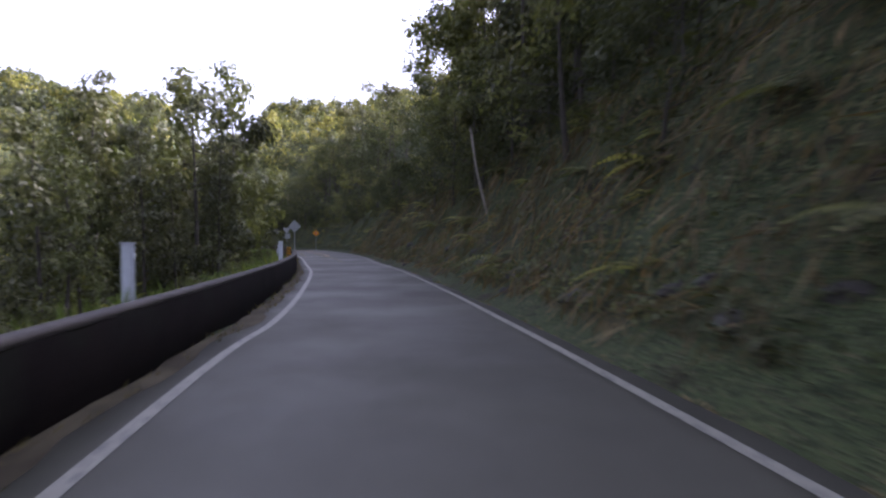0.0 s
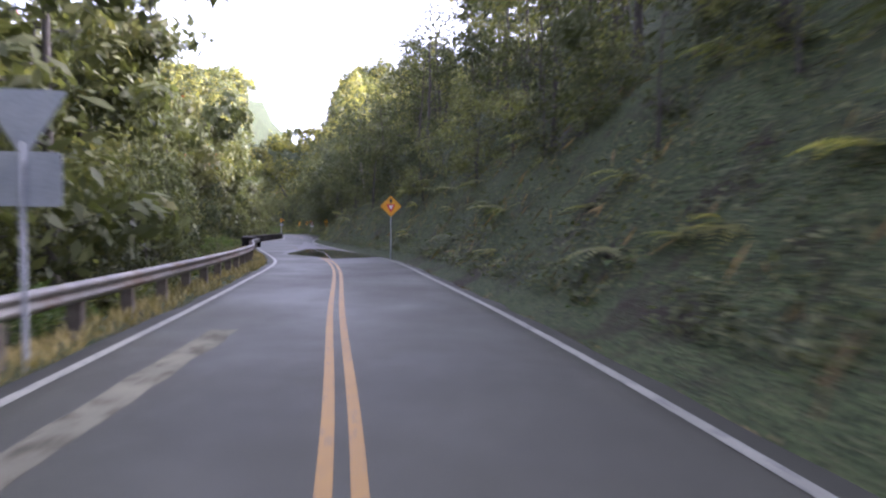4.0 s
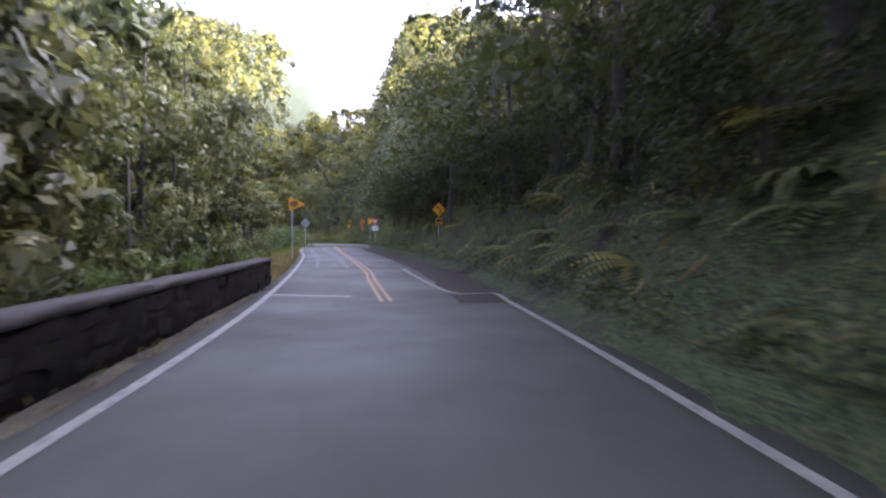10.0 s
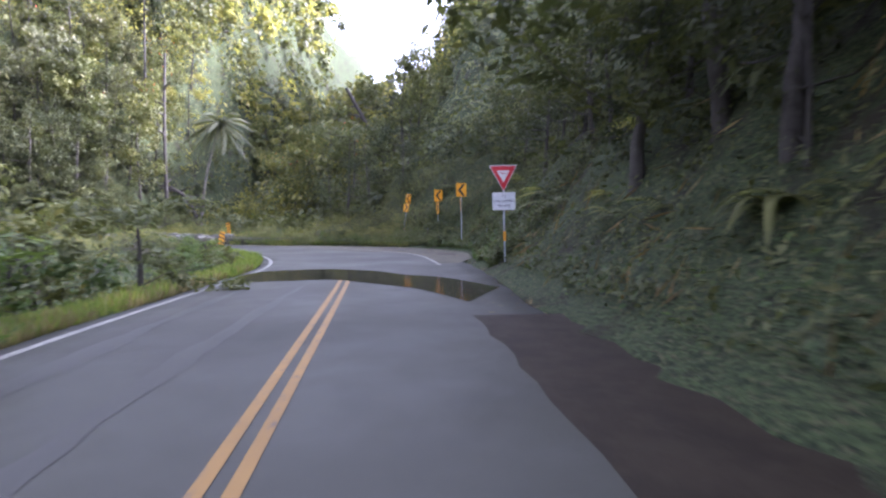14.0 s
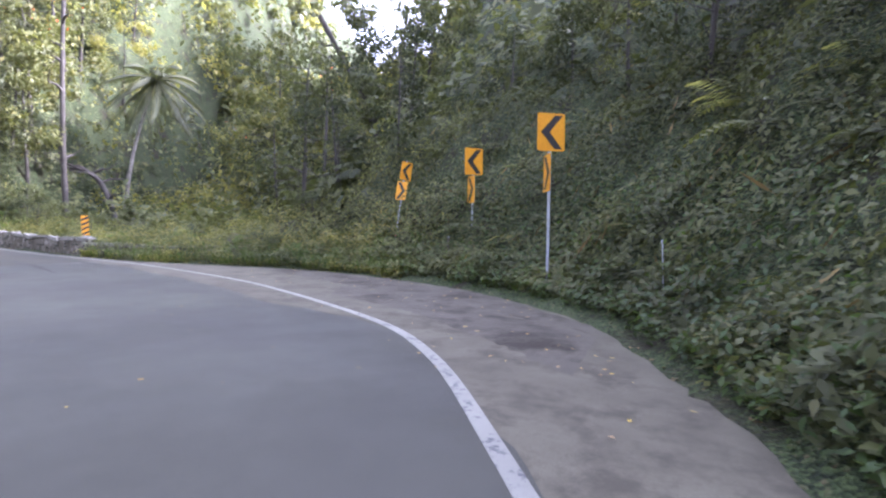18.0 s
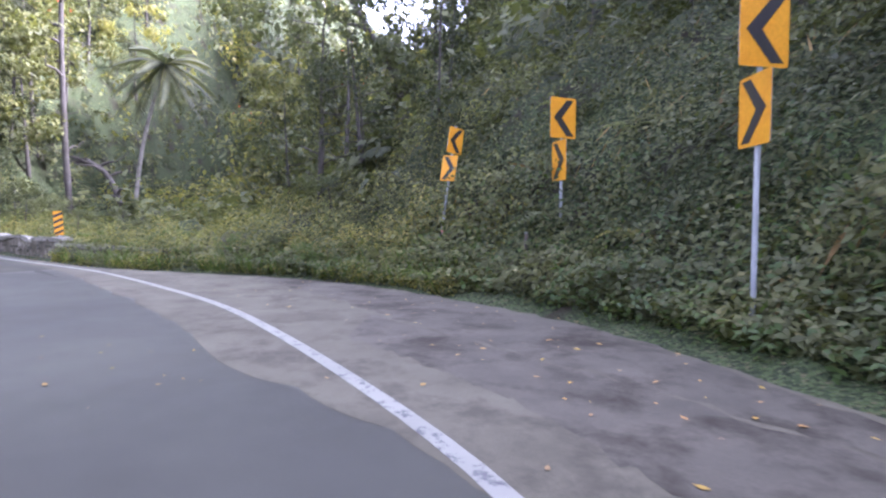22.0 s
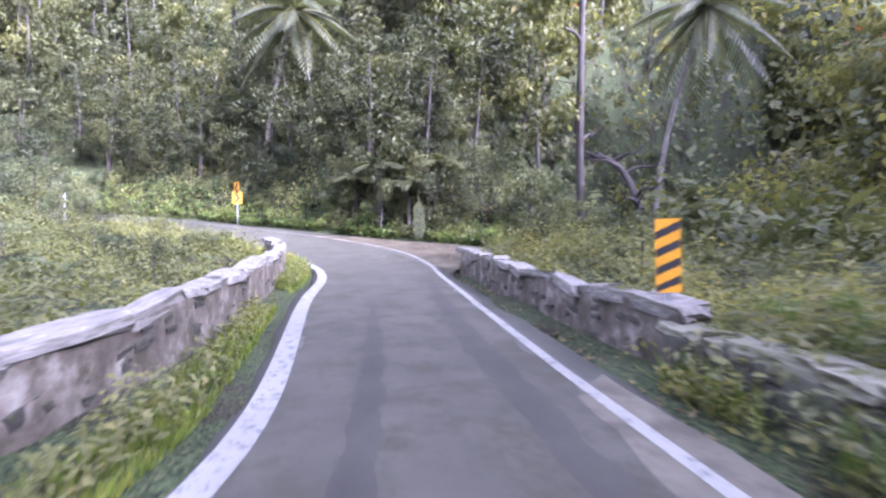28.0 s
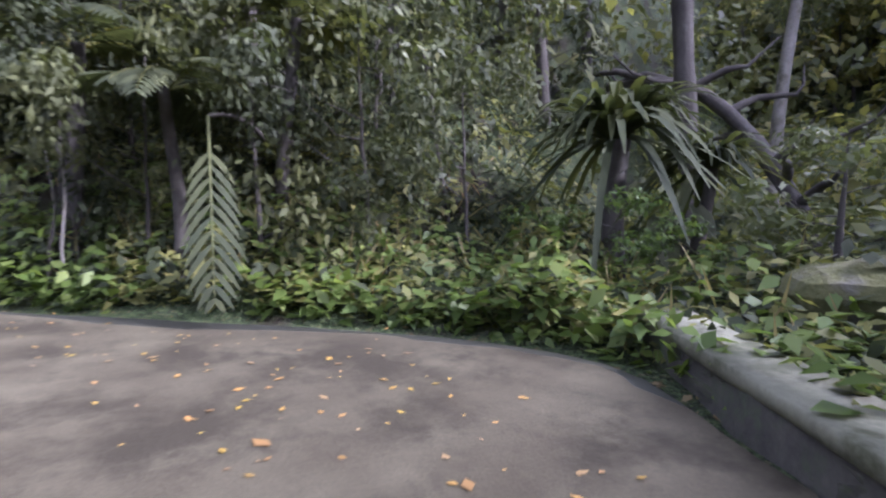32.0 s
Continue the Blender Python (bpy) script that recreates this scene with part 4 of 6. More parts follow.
# yield triangles and a stop bar
_t0, _t1 = np.array([-18.5, 61.95]), np.array([-16.55, 62.3])
for u in np.linspace(0, 1, 5):
    c = _t0 * (1 - u) + _t1 * u
    fw = np.array([-0.30, 0.954])
    sd = np.array([0.954, 0.30])
    q = np.array([c - sd * 0.17, c + sd * 0.17, c + fw * 0.5 + sd * 0.02, c + fw * 0.5 - sd * 0.02])
    tagged(new("yield_triangle", mesh_of("yield_triangle", np.c_[q, road_z(q[:, 0], q[:, 1]) + 0.006], [[0, 1, 2, 3]], PAINT_WHITE)), "white painted give-way triangle on the asphalt", "road marking", kind="structure")
line_mark("road_marking", [(-60.4, 151.15), (-59.3, 151.25), (-58.3, 151.4)], 0.2, PAINT_WHITE, "white painted stop bar across the lane", 0.006)


patch("wet_road", [(-27.6, 93.0), (-31.6, 98.6), (-34.6, 101.6), (-35.9, 104.6), (-37.6, 109.0), (-42.9, 121.5), (-46.0, 128.0)], [(-26.0, 95.5), (-29.3, 101.8), (-31.6, 104.8), (-34.8, 108.8), (-38.2, 114.6), (-42.8, 123.4), (-46.4, 129.6)], DAMP, "wet asphalt where water runs over the road", 0.003, 0.05, 50)
patch("puddle", [(-29.4, 96.8), (-31.4, 98.6), (-34.0, 101.0), (-34.9, 103.4), (-35.7, 106.2), (-36.7, 109.0)], [(-27.6, 99.2), (-29.4, 102.0), (-31.4, 104.6), (-33.8, 107.6), (-35.4, 109.0), (-36.75, 109.1)], WATER, "shallow brown puddle along the foot of the bank", 0.010, 0.04, 53, "water")
line_mark("road_marking", [(-29.6, 97.0), (-32.2, 102.3), (-34.3, 106.0), (-37.0, 110.7)], 0.06, PAINT_WHITE, "thin faded line through the puddle", 0.0125)
patch("worn_streak", [(-40.8, 114.7), (-37.2, 108.4), (-36.1, 106.3)], [(-40.65, 114.75), (-37.0, 108.55), (-35.8, 106.5)], WORN, "pale worn streak along the lane", 0.004, 0.02, 56)
patch("puddle", [(-85.2, 196.0), (-83.8, 197.0), (-82.9, 197.6), (-81.9, 197.3), (-80.9, 196.9), (-79.6, 196.3), (-77.9, 194.8)], [(-86.2, 197.6), (-86.5, 199.2), (-85.1, 200.5), (-83.2, 200.4), (-81.6, 199.5), (-80.1, 199.0), (-78.0, 197.3)], WATER, "shallow puddle lying across both lanes", 0.010, 0.02, 65, "water")

# ---- road signs and posts ----
def words(text, size, parent, at, m, material, name="lettering"):
    """Raised lettering on a plate that faces -y."""
    cu = bpy.data.curves.new(name, "FONT")
    cu.body, cu.size, cu.align_x, cu.align_y, cu.extrude = text, size, "CENTER", "CENTER", 0.002
    tmp = new("tmp", cu)
    me = bpy.data.meshes.new_from_object(tmp.evaluated_get(bpy.context.evaluated_depsgraph_get()))
    bpy.data.objects.remove(tmp)
    me.transform(m @ Matrix.Translation(at) @ pose(0, 0, 0, 90))
    me.materials.clear()
    me.materials.append(material)
    return child(name, me, parent)


def facing(nx, ny):
    """The turn that makes a plate facing -y face that way."""
    return math.degrees(math.atan2(nx, -ny))


def sign_post(ob, h, r=0.035, lean=0.0, toward=0.0, material=None, depth=0.6):
    m = Matrix.Rotation(toward, 4, "Z") @ Matrix.Rotation(lean, 4, "Y")
    part("post", rod(r, r, h + depth, (0, 0, -depth), 10, m), material or STEEL_POST, ob)
    return m


def chevron_plate(ob, z, turn, m, left=True, w=0.61, h=0.76, size=1.0):
    r = m @ Matrix.Translation((0, 0, z)) @ Matrix.Rotation(radians(turn), 4, "Z") @ Matrix.Translation((0, -0.05, 0))
    pl = part("plate", plate(rounded([(-w / 2, -h / 2), (w / 2, -h / 2), (w / 2, h / 2), (-w / 2, h / 2)], 0.04), 0.006, r), YELLOW, ob, "yellow plate with a black chevron")
    k = -1 if left else 1
    x0, x1, a = 0.21 * k, -0.10 * k, 0.17
    out = [(x0, 0.0), (x1, 0.34), (x1 - a * k, 0.34), (x0 - a * k * 1.15, 0.0), (x1 - a * k, -0.34), (x1, -0.34)]
    out = [((x + 0.02 * k) * size, y * size) for x, y in out]
    part("chevron", plate(out if not left else out[::-1], 0.003, r @ Matrix.Translation((0, -0.0035, 0))), BLACK, pl)
    part("back", plate(rounded([(-w / 2, -h / 2), (w / 2, -h / 2), (w / 2, h / 2), (-w / 2, h / 2)], 0.04), 0.004, r @ Matrix.Translation((0, 0.007, 0))), ALU, pl, "bare aluminium back")


def chevron_sign(x, y, z, zc, lean=0.0, toward=0.0, turns=(37, -65), size=1.0):
    ob = thing("chevron_sign", (x, y, z), "two yellow chevron plates back to back on a steel post", "road sign", "chevrons round the bend")
    m = sign_post(ob, zc[0] + 0.35, 0.03, lean, toward)
    chevron_plate(ob, zc[0], turns[0], m, True, 0.61 * size, 0.76 * size, size)
    chevron_plate(ob, zc[1], turns[1], m, False, 0.61 * size, 0.76 * size, size)
    return ob


chevron_sign(-85.1, 214.1, 0.05, (3.40, 2.58), turns=(38, -66))
chevron_sign(-88.05, 217.75, 0.3, (3.08, 2.28), turns=(53, -52))
chevron_sign(-91.25, 219.0, 0.75, (2.60, 1.94), 0.14, math.atan2(0.55, 0.85), (37, -52), 0.8)
chevron_sign(-139.85, 213.6, 1.8, (2.38, 1.75), 0, 0, (30, 75))


def diamond(s):
    d = s / math.sqrt(2)
    return rounded([(0, -d), (d, 0), (0, d), (-d, 0)], 0.05)


def back_sign(x, y, zc, turn, label, tri=False, size=0.76):
    ob = thing("road_sign", (x, y, float(ground_z(np.array([x]), np.array([y]))[0])), label, "road sign", "signs for oncoming traffic")
    top = zc - ob.location.z
    sign_post(ob, top + 0.4, 0.03)
    r = Matrix.Rotation(radians(turn), 4, "Z") @ Matrix.Translation((0, 0.05, 0))
    if tri:
        part("plate", plate(rounded([(0, -0.42), (0.46, 0.36), (-0.46, 0.36)], 0.05), 0.006, r @ Matrix.Translation((0, 0, top + 0.62))), ALU, ob, "bare back of a triangular plate")
        part("plaque", plate(rounded([(-0.38, -0.3), (0.38, -0.3), (0.38, 0.3), (-0.38, 0.3)], 0.04), 0.006, r @ Matrix.Translation((0, 0, top))), ALU, ob, "bare back of a rectangular plate")
    else:
        part("plate", plate(diamond(size), 0.006, r @ Matrix.Translation((0, 0, top))), ALU, ob, "bare aluminium back")
        part("brace", box((size * 0.82, 0.02, 0.05), (0, 0, 0), 0.004, r @ Matrix.Translation((0, -0.012, top))), STEEL_POST, ob)
    return ob


back_sign(-18.1, 58.9, 2.73, 12, "grey back of a diamond sign on a steel post")
back_sign(-24.3, 76.0, 2.05, 20, "grey backs of a give-way sign and its plaque", True)
back_sign(-75.6, 179.0, 2.42, 8, "grey back of a diamond sign on a steel post", size=0.6)

# give-way-ahead diamond
ob = thing("yield_ahead_sign", (-26.55, 97.5, float(ground_z(np.array([-26.55]), np.array([97.5]))[0])), "orange-yellow diamond warning of a give-way sign ahead", "road sign", turn=facing(0.35, -0.94))
_z = 2.68 - ob.location.z
sign_post(ob, _z + 0.45, 0.032)
_r = Matrix.Translation((0, -0.05, _z))
_p = part("plate", plate(diamond(0.76), 0.006, _r), YELLOW, ob, "orange-yellow diamond plate")
part("yield_symbol", plate(rounded([(0, -0.33), (0.24, 0.1), (-0.24, 0.1)], 0.04), 0.003, _r @ Matrix.Translation((0, -0.0035, 0))), RED, _p)
part("symbol_centre", plate(rounded([(0, -0.17), (0.12, 0.045), (-0.12, 0.045)], 0.02), 0.003, _r @ Matrix.Translation((0, -0.007, 0))), WHITE, _p)
part("arrow", plate([(-0.045, 0.15), (0.045, 0.15), (0.045, 0.27), (0.11, 0.27), (0, 0.42), (-0.11, 0.27), (-0.045, 0.27)], 0.003, _r @ Matrix.Translation((0, -0.0035, 0))), BLACK, _p)

# no-passing pennant on the left
ob = thing("pennant_sign", (-68.6, 165.6, float(ground_z(np.array([-68.6]), np.array([165.6]))[0])), "orange-yellow pennant sign on a grey steel post", "road sign", turn=facing(0.40, -0.92))
_z = 3.15 - ob.location.z
sign_post(ob, _z + 0.40, 0.04)
_r = Matrix.Translation((0.2, -0.06, _z))
_p = part("plate", plate(rounded([(-0.36, -0.39), (0.55, 0.0), (-0.36, 0.39)], 0.05), 0.006, _r), YELLOW, ob, "orange-yellow pennant-shaped plate")
for k, (wd, zz) in enumerate(((0.34, 0.11), (0.48, 0.0), (0.3, -0.11))):
    part("text_bar", box((wd, 0.003, 0.07), (-0.06, -0.004, zz), 0, _r), BLACK, _p)

# bend warning with a plate under it, on the right
ob = thing("curve_sign", (-61.94, 171.4, float(ground_z(np.array([-61.94]), np.array([171.4]))[0])), "yellow diamond bend warning with a small plate below", "road sign", turn=facing(0.62, -0.78))
_z = 3.02 - ob.location.z
sign_post(ob, _z + 0.45, 0.032)
_r = Matrix.Translation((0, -0.05, _z))
_p = part("plate", plate(diamond(0.62), 0.006, _r), YELLOW, ob, "orange-yellow diamond plate")
part("symbol", plate([(0.82 * a, 0.82 * b) for a, b in [(0.05, -0.3), (0.14, -0.3), (0.14, 0.0), (-0.06, 0.16), (-0.02, 0.22), (-0.2, 0.24), (-0.16, 0.06), (-0.11, 0.1), (0.05, -0.04)]], 0.003, _r @ Matrix.Translation((0, -0.0035, 0))), BLACK, _p)
_p = part("speed_plate", plate(rounded([(-0.21, -0.21), (0.21, -0.21), (0.21, 0.21), (-0.21, 0.21)], 0.03), 0.006, Matrix.Translation((0, -0.05, _z - 0.73))), YELLOW, ob, "small square yellow plate")
part("text_bar", box((0.26, 0.003, 0.18), (0, -0.054, _z - 0.69)), BLACK, _p)
part("text_bar", box((0.24, 0.003, 0.06), (0, -0.054, _z - 0.87)), BLACK, _p)

# give-way sign with its plaque
ob = thing("yield_sign", (-79.25, 202.3, 0.05), "red and white give-way sign above a white plaque on a post", "road sign", turn=facing(0.42, -0.91))
_m = sign_post(ob, 3.42, 0.032, -0.02, 0)
_r = _m @ Matrix.Translation((0, -0.05, 3.02))
_tri = lambda k: rounded([(0, -0.50 * k), (0.47 * k, 0.36 * k), (-0.47 * k, 0.36 * k)], 0.05 * k + 0.01)
_p = part("plate", plate(_tri(1.0), 0.006, _r), WHITE, ob, "triangular plate with a white rim")
part("red_band", plate(_tri(0.93), 0.003, _r @ Matrix.Translation((0, -0.0035, 0))), RED, _p)
part("white_centre", plate(_tri(0.46), 0.003, _r @ Matrix.Translation((0, -0.007, 0.02))), WHITE, _p)
words("YIELD", 0.105, _p, (0, -0.012, 0.10), _r, RED)
_r = _m @ Matrix.Translation((0, -0.05, 2.20))
_p = part("plaque", plate(rounded([(-0.38, -0.29), (0.38, -0.29), (0.38, 0.29), (-0.38, 0.29)], 0.03), 0.006, _r), WHITE, ob, "white rectangular plaque with dark lettering")
for k, t in enumerate(("TO", "ONCOMING", "TRAFFIC")):
    words(t, 0.122, _p, (0, -0.005, 0.16 - 0.16 * k), _r, GREYTEXT)
part("reflector_band", box((0.085, 0.02, 0.32), (0, -0.04, 1.05), 0.003, _m), YELLOW, ob, "yellow reflective strip")


def object_marker(x, y, z, zc, turn, lean=0.0, right=True):
    ob = thing("object_marker", (x, y, z), "orange and black striped hazard marker at the wall end", "road marker", "hazard markers at the bridge", turn=turn)
    m = sign_post(ob, zc - 0.3, 0.025, lean, 0)
    r = m @ Matrix.Translation((0, -0.04, zc))
    p = part("plate", plate(rounded([(-0.15, -0.45), (0.15, -0.45), (0.15, 0.45), (-0.15, 0.45)], 0.02), 0.005, r), YELLOW, ob, "orange-yellow plate with black slanted stripes")
    for k in range(4):
        z0 = -0.40 + 0.22 * k
        d = 0.13 if right else -0.13
        q = [(-0.145, z0 - d * 0.5), (0.145, z0 + d * 0.5), (0.145, z0 + 0.10 + d * 0.5), (-0.145, z0 + 0.10 - d * 0.5)]
        q = [(a, max(-0.445, min(0.445, b))) for a, b in q]
        part("stripe", plate(q, 0.003, r @ Matrix.Translation((0, -0.0035, 0))), BLACK, p)
    return ob


object_marker(-97.9, 208.8, 0.0, 0.75, facing(0.75, -0.66), 0.1, False)
object_marker(-107.68, 219.72, 0.05, 1.3, facing(0.9, -0.42), -0.04)
object_marker(-16.5, 52.2, 0.0, 0.55, facing(0.25, -0.97), 0.0, False)


def marker_post(x, y, z, h, lean=0.0, toward=0.0, w=0.14, label="pale grey roadside marker post", material=None):
    ob = thing("marker_post", (x, y, z), label, "post", "roadside posts")
    m = Matrix.Rotation(toward, 4, "Z") @ Matrix.Rotation(lean, 4, "Y")
    part("shaft", box((w, w * 0.45, h + 0.5), (0, 0, h / 2 - 0.25), 0.008, m), material or PAINT_POST, ob)
    part("top_cap", box((w * 1.1, w * 0.6, 0.025), (0, 0, h + 0.01), 0.004, m), ALU, ob)
    return ob


for x, y in ((-9.0, 20.9), (-11.25, 34.7), (-16.9, 51.0)):
    marker_post(x, y, -0.05, 1.5, w=0.17)
marker_post(-82.85, 211.75, 0.1, 1.25, 0.2, math.atan2(0.9, -0.2), 0.035, "thin leaning metal rod in the weeds", STEEL_POST)
marker_post(-88.6, 217.2, 0.35, 0.85, 0.05, 1.0, 0.06, "weathered post standing in the weeds", WOODPOST)
marker_post(-136.9, 204.9, float(road_z(-136.9, 0)) - 0.1, 2.0, 0.0, 0.0, 0.12, "grey post beside the far road")

# ---- plants ----
def beside(s, e, right=True):
    """Points that far outside the road's edge at those places along it."""
    side = [np.interp(s, RUN, SIDE[:, k]) * np.asarray(e) * (1 if right else -1) for k in (0, 1)]
    edge = [np.interp(s, RUN, (EDGE_R if right else EDGE_L)[:, k]) for k in (0, 1)]
    return edge[0] + side[0], edge[1] + side[1]


def uphill(x, y):
    h = 0.6
    gx, gy = (ground_z(x + h, y) - ground_z(x - h, y)) / (2 * h), (ground_z(x, y + h) - ground_z(x, y - h)) / (2 * h)
    n = np.stack([-gx, -gy, np.ones_like(gx)], 1)
    return n / np.linalg.norm(n, axis=1)[:, None]


PALM_GAP = [((-85.0, 206.0), (-131.5, 239.0)), ((-102.0, 215.0), (-131.5, 239.0)), ((-119.0, 219.0), (-136.0, 268.0)), ((-121.0, 220.0), (-128.0, 268.0)), ((-121.0, 220.0), (-141.5, 268.0))]


def in_palm_gap(x, y, gap=4.5):
    """True in the open gully between the bend, the bridge and the tall palm."""
    for a, b in PALM_GAP:
        o, b = np.array(a), np.array(b)
        u = np.clip(((np.array([x, y]) - o) @ (b - o)) / ((b - o) @ (b - o)), 0, 1)
        if u > 0.25 and np.linalg.norm(np.array([x, y]) - o - u * (b - o)) < gap:
            return True
    return False


def clear_of_road(x, y, gap=0.5):
    _, el, er = lateral(x, y)
    return (el > gap) | (er > gap)


def crown_points(centres, radii, n, flat=0.75, inner=0.35):
    """Points in the outer parts of clumps, with the way out of each."""
    k = rng.integers(0, len(centres), n)
    d = rng.normal(size=(n, 3))
    d /= np.linalg.norm(d, axis=1)[:, None]
    r = radii[k] * (inner + (1 - inner) * rng.random(n) ** 0.5) * (1 + 0.25 * np.sin(d[:, 0] * 5 + k) * np.cos(d[:, 1] * 4 + 2 * k))
    return centres[k] + d * r[:, None] * [1, 1, flat], d


def tree_parts(height, trunk_r, bare, spread, clumps, leaf_n, leaf_len, lean=0.06, limb_n=9, narrow=False, apart=False):
    """Trunk with limbs, and a crown of leaves in clumps at the limbs' ends."""
    z = np.linspace(0, 1, 9)
    bend = np.cumsum(rng.normal(0, lean, (9, 2)), 0) * height * 0.12
    axis_p = np.c_[bend * z[:, None], z * height]
    pieces = [tube(np.r_[[[0, 0, -0.8]], axis_p], np.r_[trunk_r * 1.5, trunk_r * (1 - 0.85 * z)], 7)]
    tips = []
    for i in range(limb_n):
        u = bare + (0.97 - bare) * (i + rng.random() * 0.7) / limb_n
        a = rng.uniform(0, 2 * np.pi)
        o = np.array([np.interp(u, z, axis_p[:, k]) for k in range(3)])
        reach = spread * (rng.uniform(0.5, 1.0) if not narrow else rng.uniform(0.45, 1.0) * (1.15 - u))
        q = np.linspace(0, 1, 4)[:, None]
        rise = rng.uniform(0.15, 0.55) * reach
        p = o + q * [np.cos(a) * reach, np.sin(a) * reach, 0] + q**1.4 * [0, 0, rise] + np.r_[np.zeros((1, 3)), rng.normal(0, 0.07 * reach, (3, 3))]
        pieces.append(tube(p, trunk_r * 0.27 * (1 - u * 0.4) * (1 - 0.8 * q[:, 0]), 4))
        tips += [p[-1], p[-2] * 0.6 + p[-1] * 0.4]
    tips.append(axis_p[-1])
    tips = np.array(tips)
    centres = tips[rng.integers(0, len(tips), clumps)] + rng.normal(0, spread * 0.16, (clumps, 3))
    radii = rng.uniform(0.5, 1.0, clumps) * spread * (0.34 if not narrow else 0.42)
    at, d = crown_points(centres, radii, leaf_n)
    ln = leaf_len * rng.uniform(0.6, 1.3, leaf_n)
    return pieces if apart else gather(pieces), leaves(at, ln, ln * 0.42, 0.1, 0.25, d)


def tree_kind(name, label, category, bark, leaf, flowers=None, **kw):
    wood, (lv, lf) = tree_parts(**kw)
    ob = thing(name, (0, 0, -500), label, category)
    if kw.get("apart"):
        for w in wood:
            child("stem", mesh_of("stem", *w, bark, True), ob)
    else:
        child("trunk", mesh_of("trunk", *wood, bark, True), ob)
    crown = child("crown", mesh_of("crown", lv, lf, leaf), ob)
    if flowers is not None:
        pick = lv.reshape(-1, 4, 3)[rng.integers(0, len(lf), flowers), 2]
        fv, ff = leaves(pick[pick[:, 2] > np.median(lv[:, 2])] + [0, 0, 0.1], 0.24, 0.2, 0.8)
        child("blossom", mesh_of("blossom", fv, ff, LEAF_RED), crown, "orange-red flower heads")
    return ob


def plant(ob, x, y, size=1.0, group="", sink=0.15, wide=None, z=None):
    z = float(ground_z(np.array([x]), np.array([y]))[0]) if z is None else z
    w = wide or size
    m = Matrix.Translation((x, y, z - sink)) @ Euler((rng.normal(0, 0.04), rng.normal(0, 0.04), rng.uniform(0, 6.28))).to_matrix().to_4x4() @ Matrix.Diagonal((w, w, size, 1))
    c = copy_thing(ob, m)
    return tagged(c, group=group)


SLENDER = [tree_kind("slender_tree", "tall slender grey-green forest tree below the road", "tree", BARK, LEAF_GREY if i else LEAF_MID, height=15, trunk_r=0.15, bare=0.12, spread=2.7, clumps=60, leaf_n=2000, leaf_len=0.42, limb_n=20, narrow=True) for i in range(3)]
BROAD = [tree_kind("broad_tree", "broad-crowned green forest tree with dense leaves", "tree", BARK, (LEAF_MID, LEAF_GREY, LEAF_MID)[i], height=10, trunk_r=0.17, bare=0.13, spread=3.6, clumps=38, leaf_n=2300, leaf_len=0.46) for i in range(3)]
TULIP = tree_kind("tulip_tree", "broad green tree with scattered orange-red blossom", "tree", BARK, LEAF_MID, 50, height=11, trunk_r=0.2, bare=0.35, spread=3.6, clumps=28, leaf_n=1200, leaf_len=0.5)
POLE = [tree_kind("pole_tree", "straight bare-trunked tree with a high crown", "tree", BARK, LEAF_DARK if i else LEAF_MID, height=16, trunk_r=0.2, bare=0.5, spread=2.6, clumps=24, leaf_n=950, leaf_len=0.48, lean=0.03) for i in range(2)]
DARK = [tree_kind("bank_tree", "dark leafy tree leaning out from the bank", "tree", BARK, LEAF_DARK if i else LEAF_MID, height=8, trunk_r=0.14, bare=0.2, spread=3.4, clumps=26, leaf_n=1250, leaf_len=0.3, lean=0.12) for i in range(3)]
BUSH = [tree_kind("bush", "leafy green bush on the verge", "bush", BARK, (LEAF_FRESH, LEAF_MID)[i], height=2.0, trunk_r=0.05, bare=0.08, spread=1.25, clumps=16, leaf_n=1200, leaf_len=0.13, limb_n=8) for i in range(2)]
THICKET = [tree_kind("thicket", "dense dark green thicket of shrubs and vines", "shrub", BARK, (LEAF_DARK, LEAF_MID)[i], height=4.2, trunk_r=0.06, bare=0.04, spread=2.3, clumps=30, leaf_n=1900, leaf_len=0.18, limb_n=7, apart=True) for i in range(2)]
# broad tree again, with sunlight put into its paler yellow-green leaf colour
SUNNY = tree_kind("broad_tree", "yellow-green forest tree, coloured as if sunlit, with a broad crown", "tree", BARK, LEAF_LIGHT, height=10, trunk_r=0.17, bare=0.15, spread=3.6, clumps=34, leaf_n=1900, leaf_len=0.42)
TREE_KINDS = [SUNNY] + THICKET + SLENDER + BROAD + [TULIP] + POLE + DARK + BUSH


def fern_mesh(fronds, reach, pinna, droop):
    vs = []
    for i in range(fronds):
        a = 2 * np.pi * i / fronds + rng.normal(0, 0.25)
        r, q = reach * rng.uniform(0.7, 1.15), np.linspace(0.08, 1, 12)
        lift = rng.uniform(0.45, 0.9)
        x = r * q
        z = r * (lift * q - droop * q**2)
        p = np.c_[np.cos(a) * x, np.sin(a) * x, z]
        side = np.array([-np.sin(a), np.cos(a), 0])
        fw = np.array([np.cos(a), np.sin(a), -0.25])
        ln = pinna * r * np.sin(np.pi * np.clip(q, 0.06, 0.97)) ** 0.7
        for k in (-1, 1):
            tip = p + (side * k + fw * 0.35) * ln[:, None] - [0, 0, 1] * (0.25 * ln)[:, None]
            wd = fw * (r / 12 * 0.42)
            mid = (p + tip) / 2
            vs.append(np.stack([p, mid + wd, tip, mid - wd], 1).reshape(-1, 3))
    v = np.concatenate(vs)
    return v, np.arange(len(v)).reshape(-1, 4)


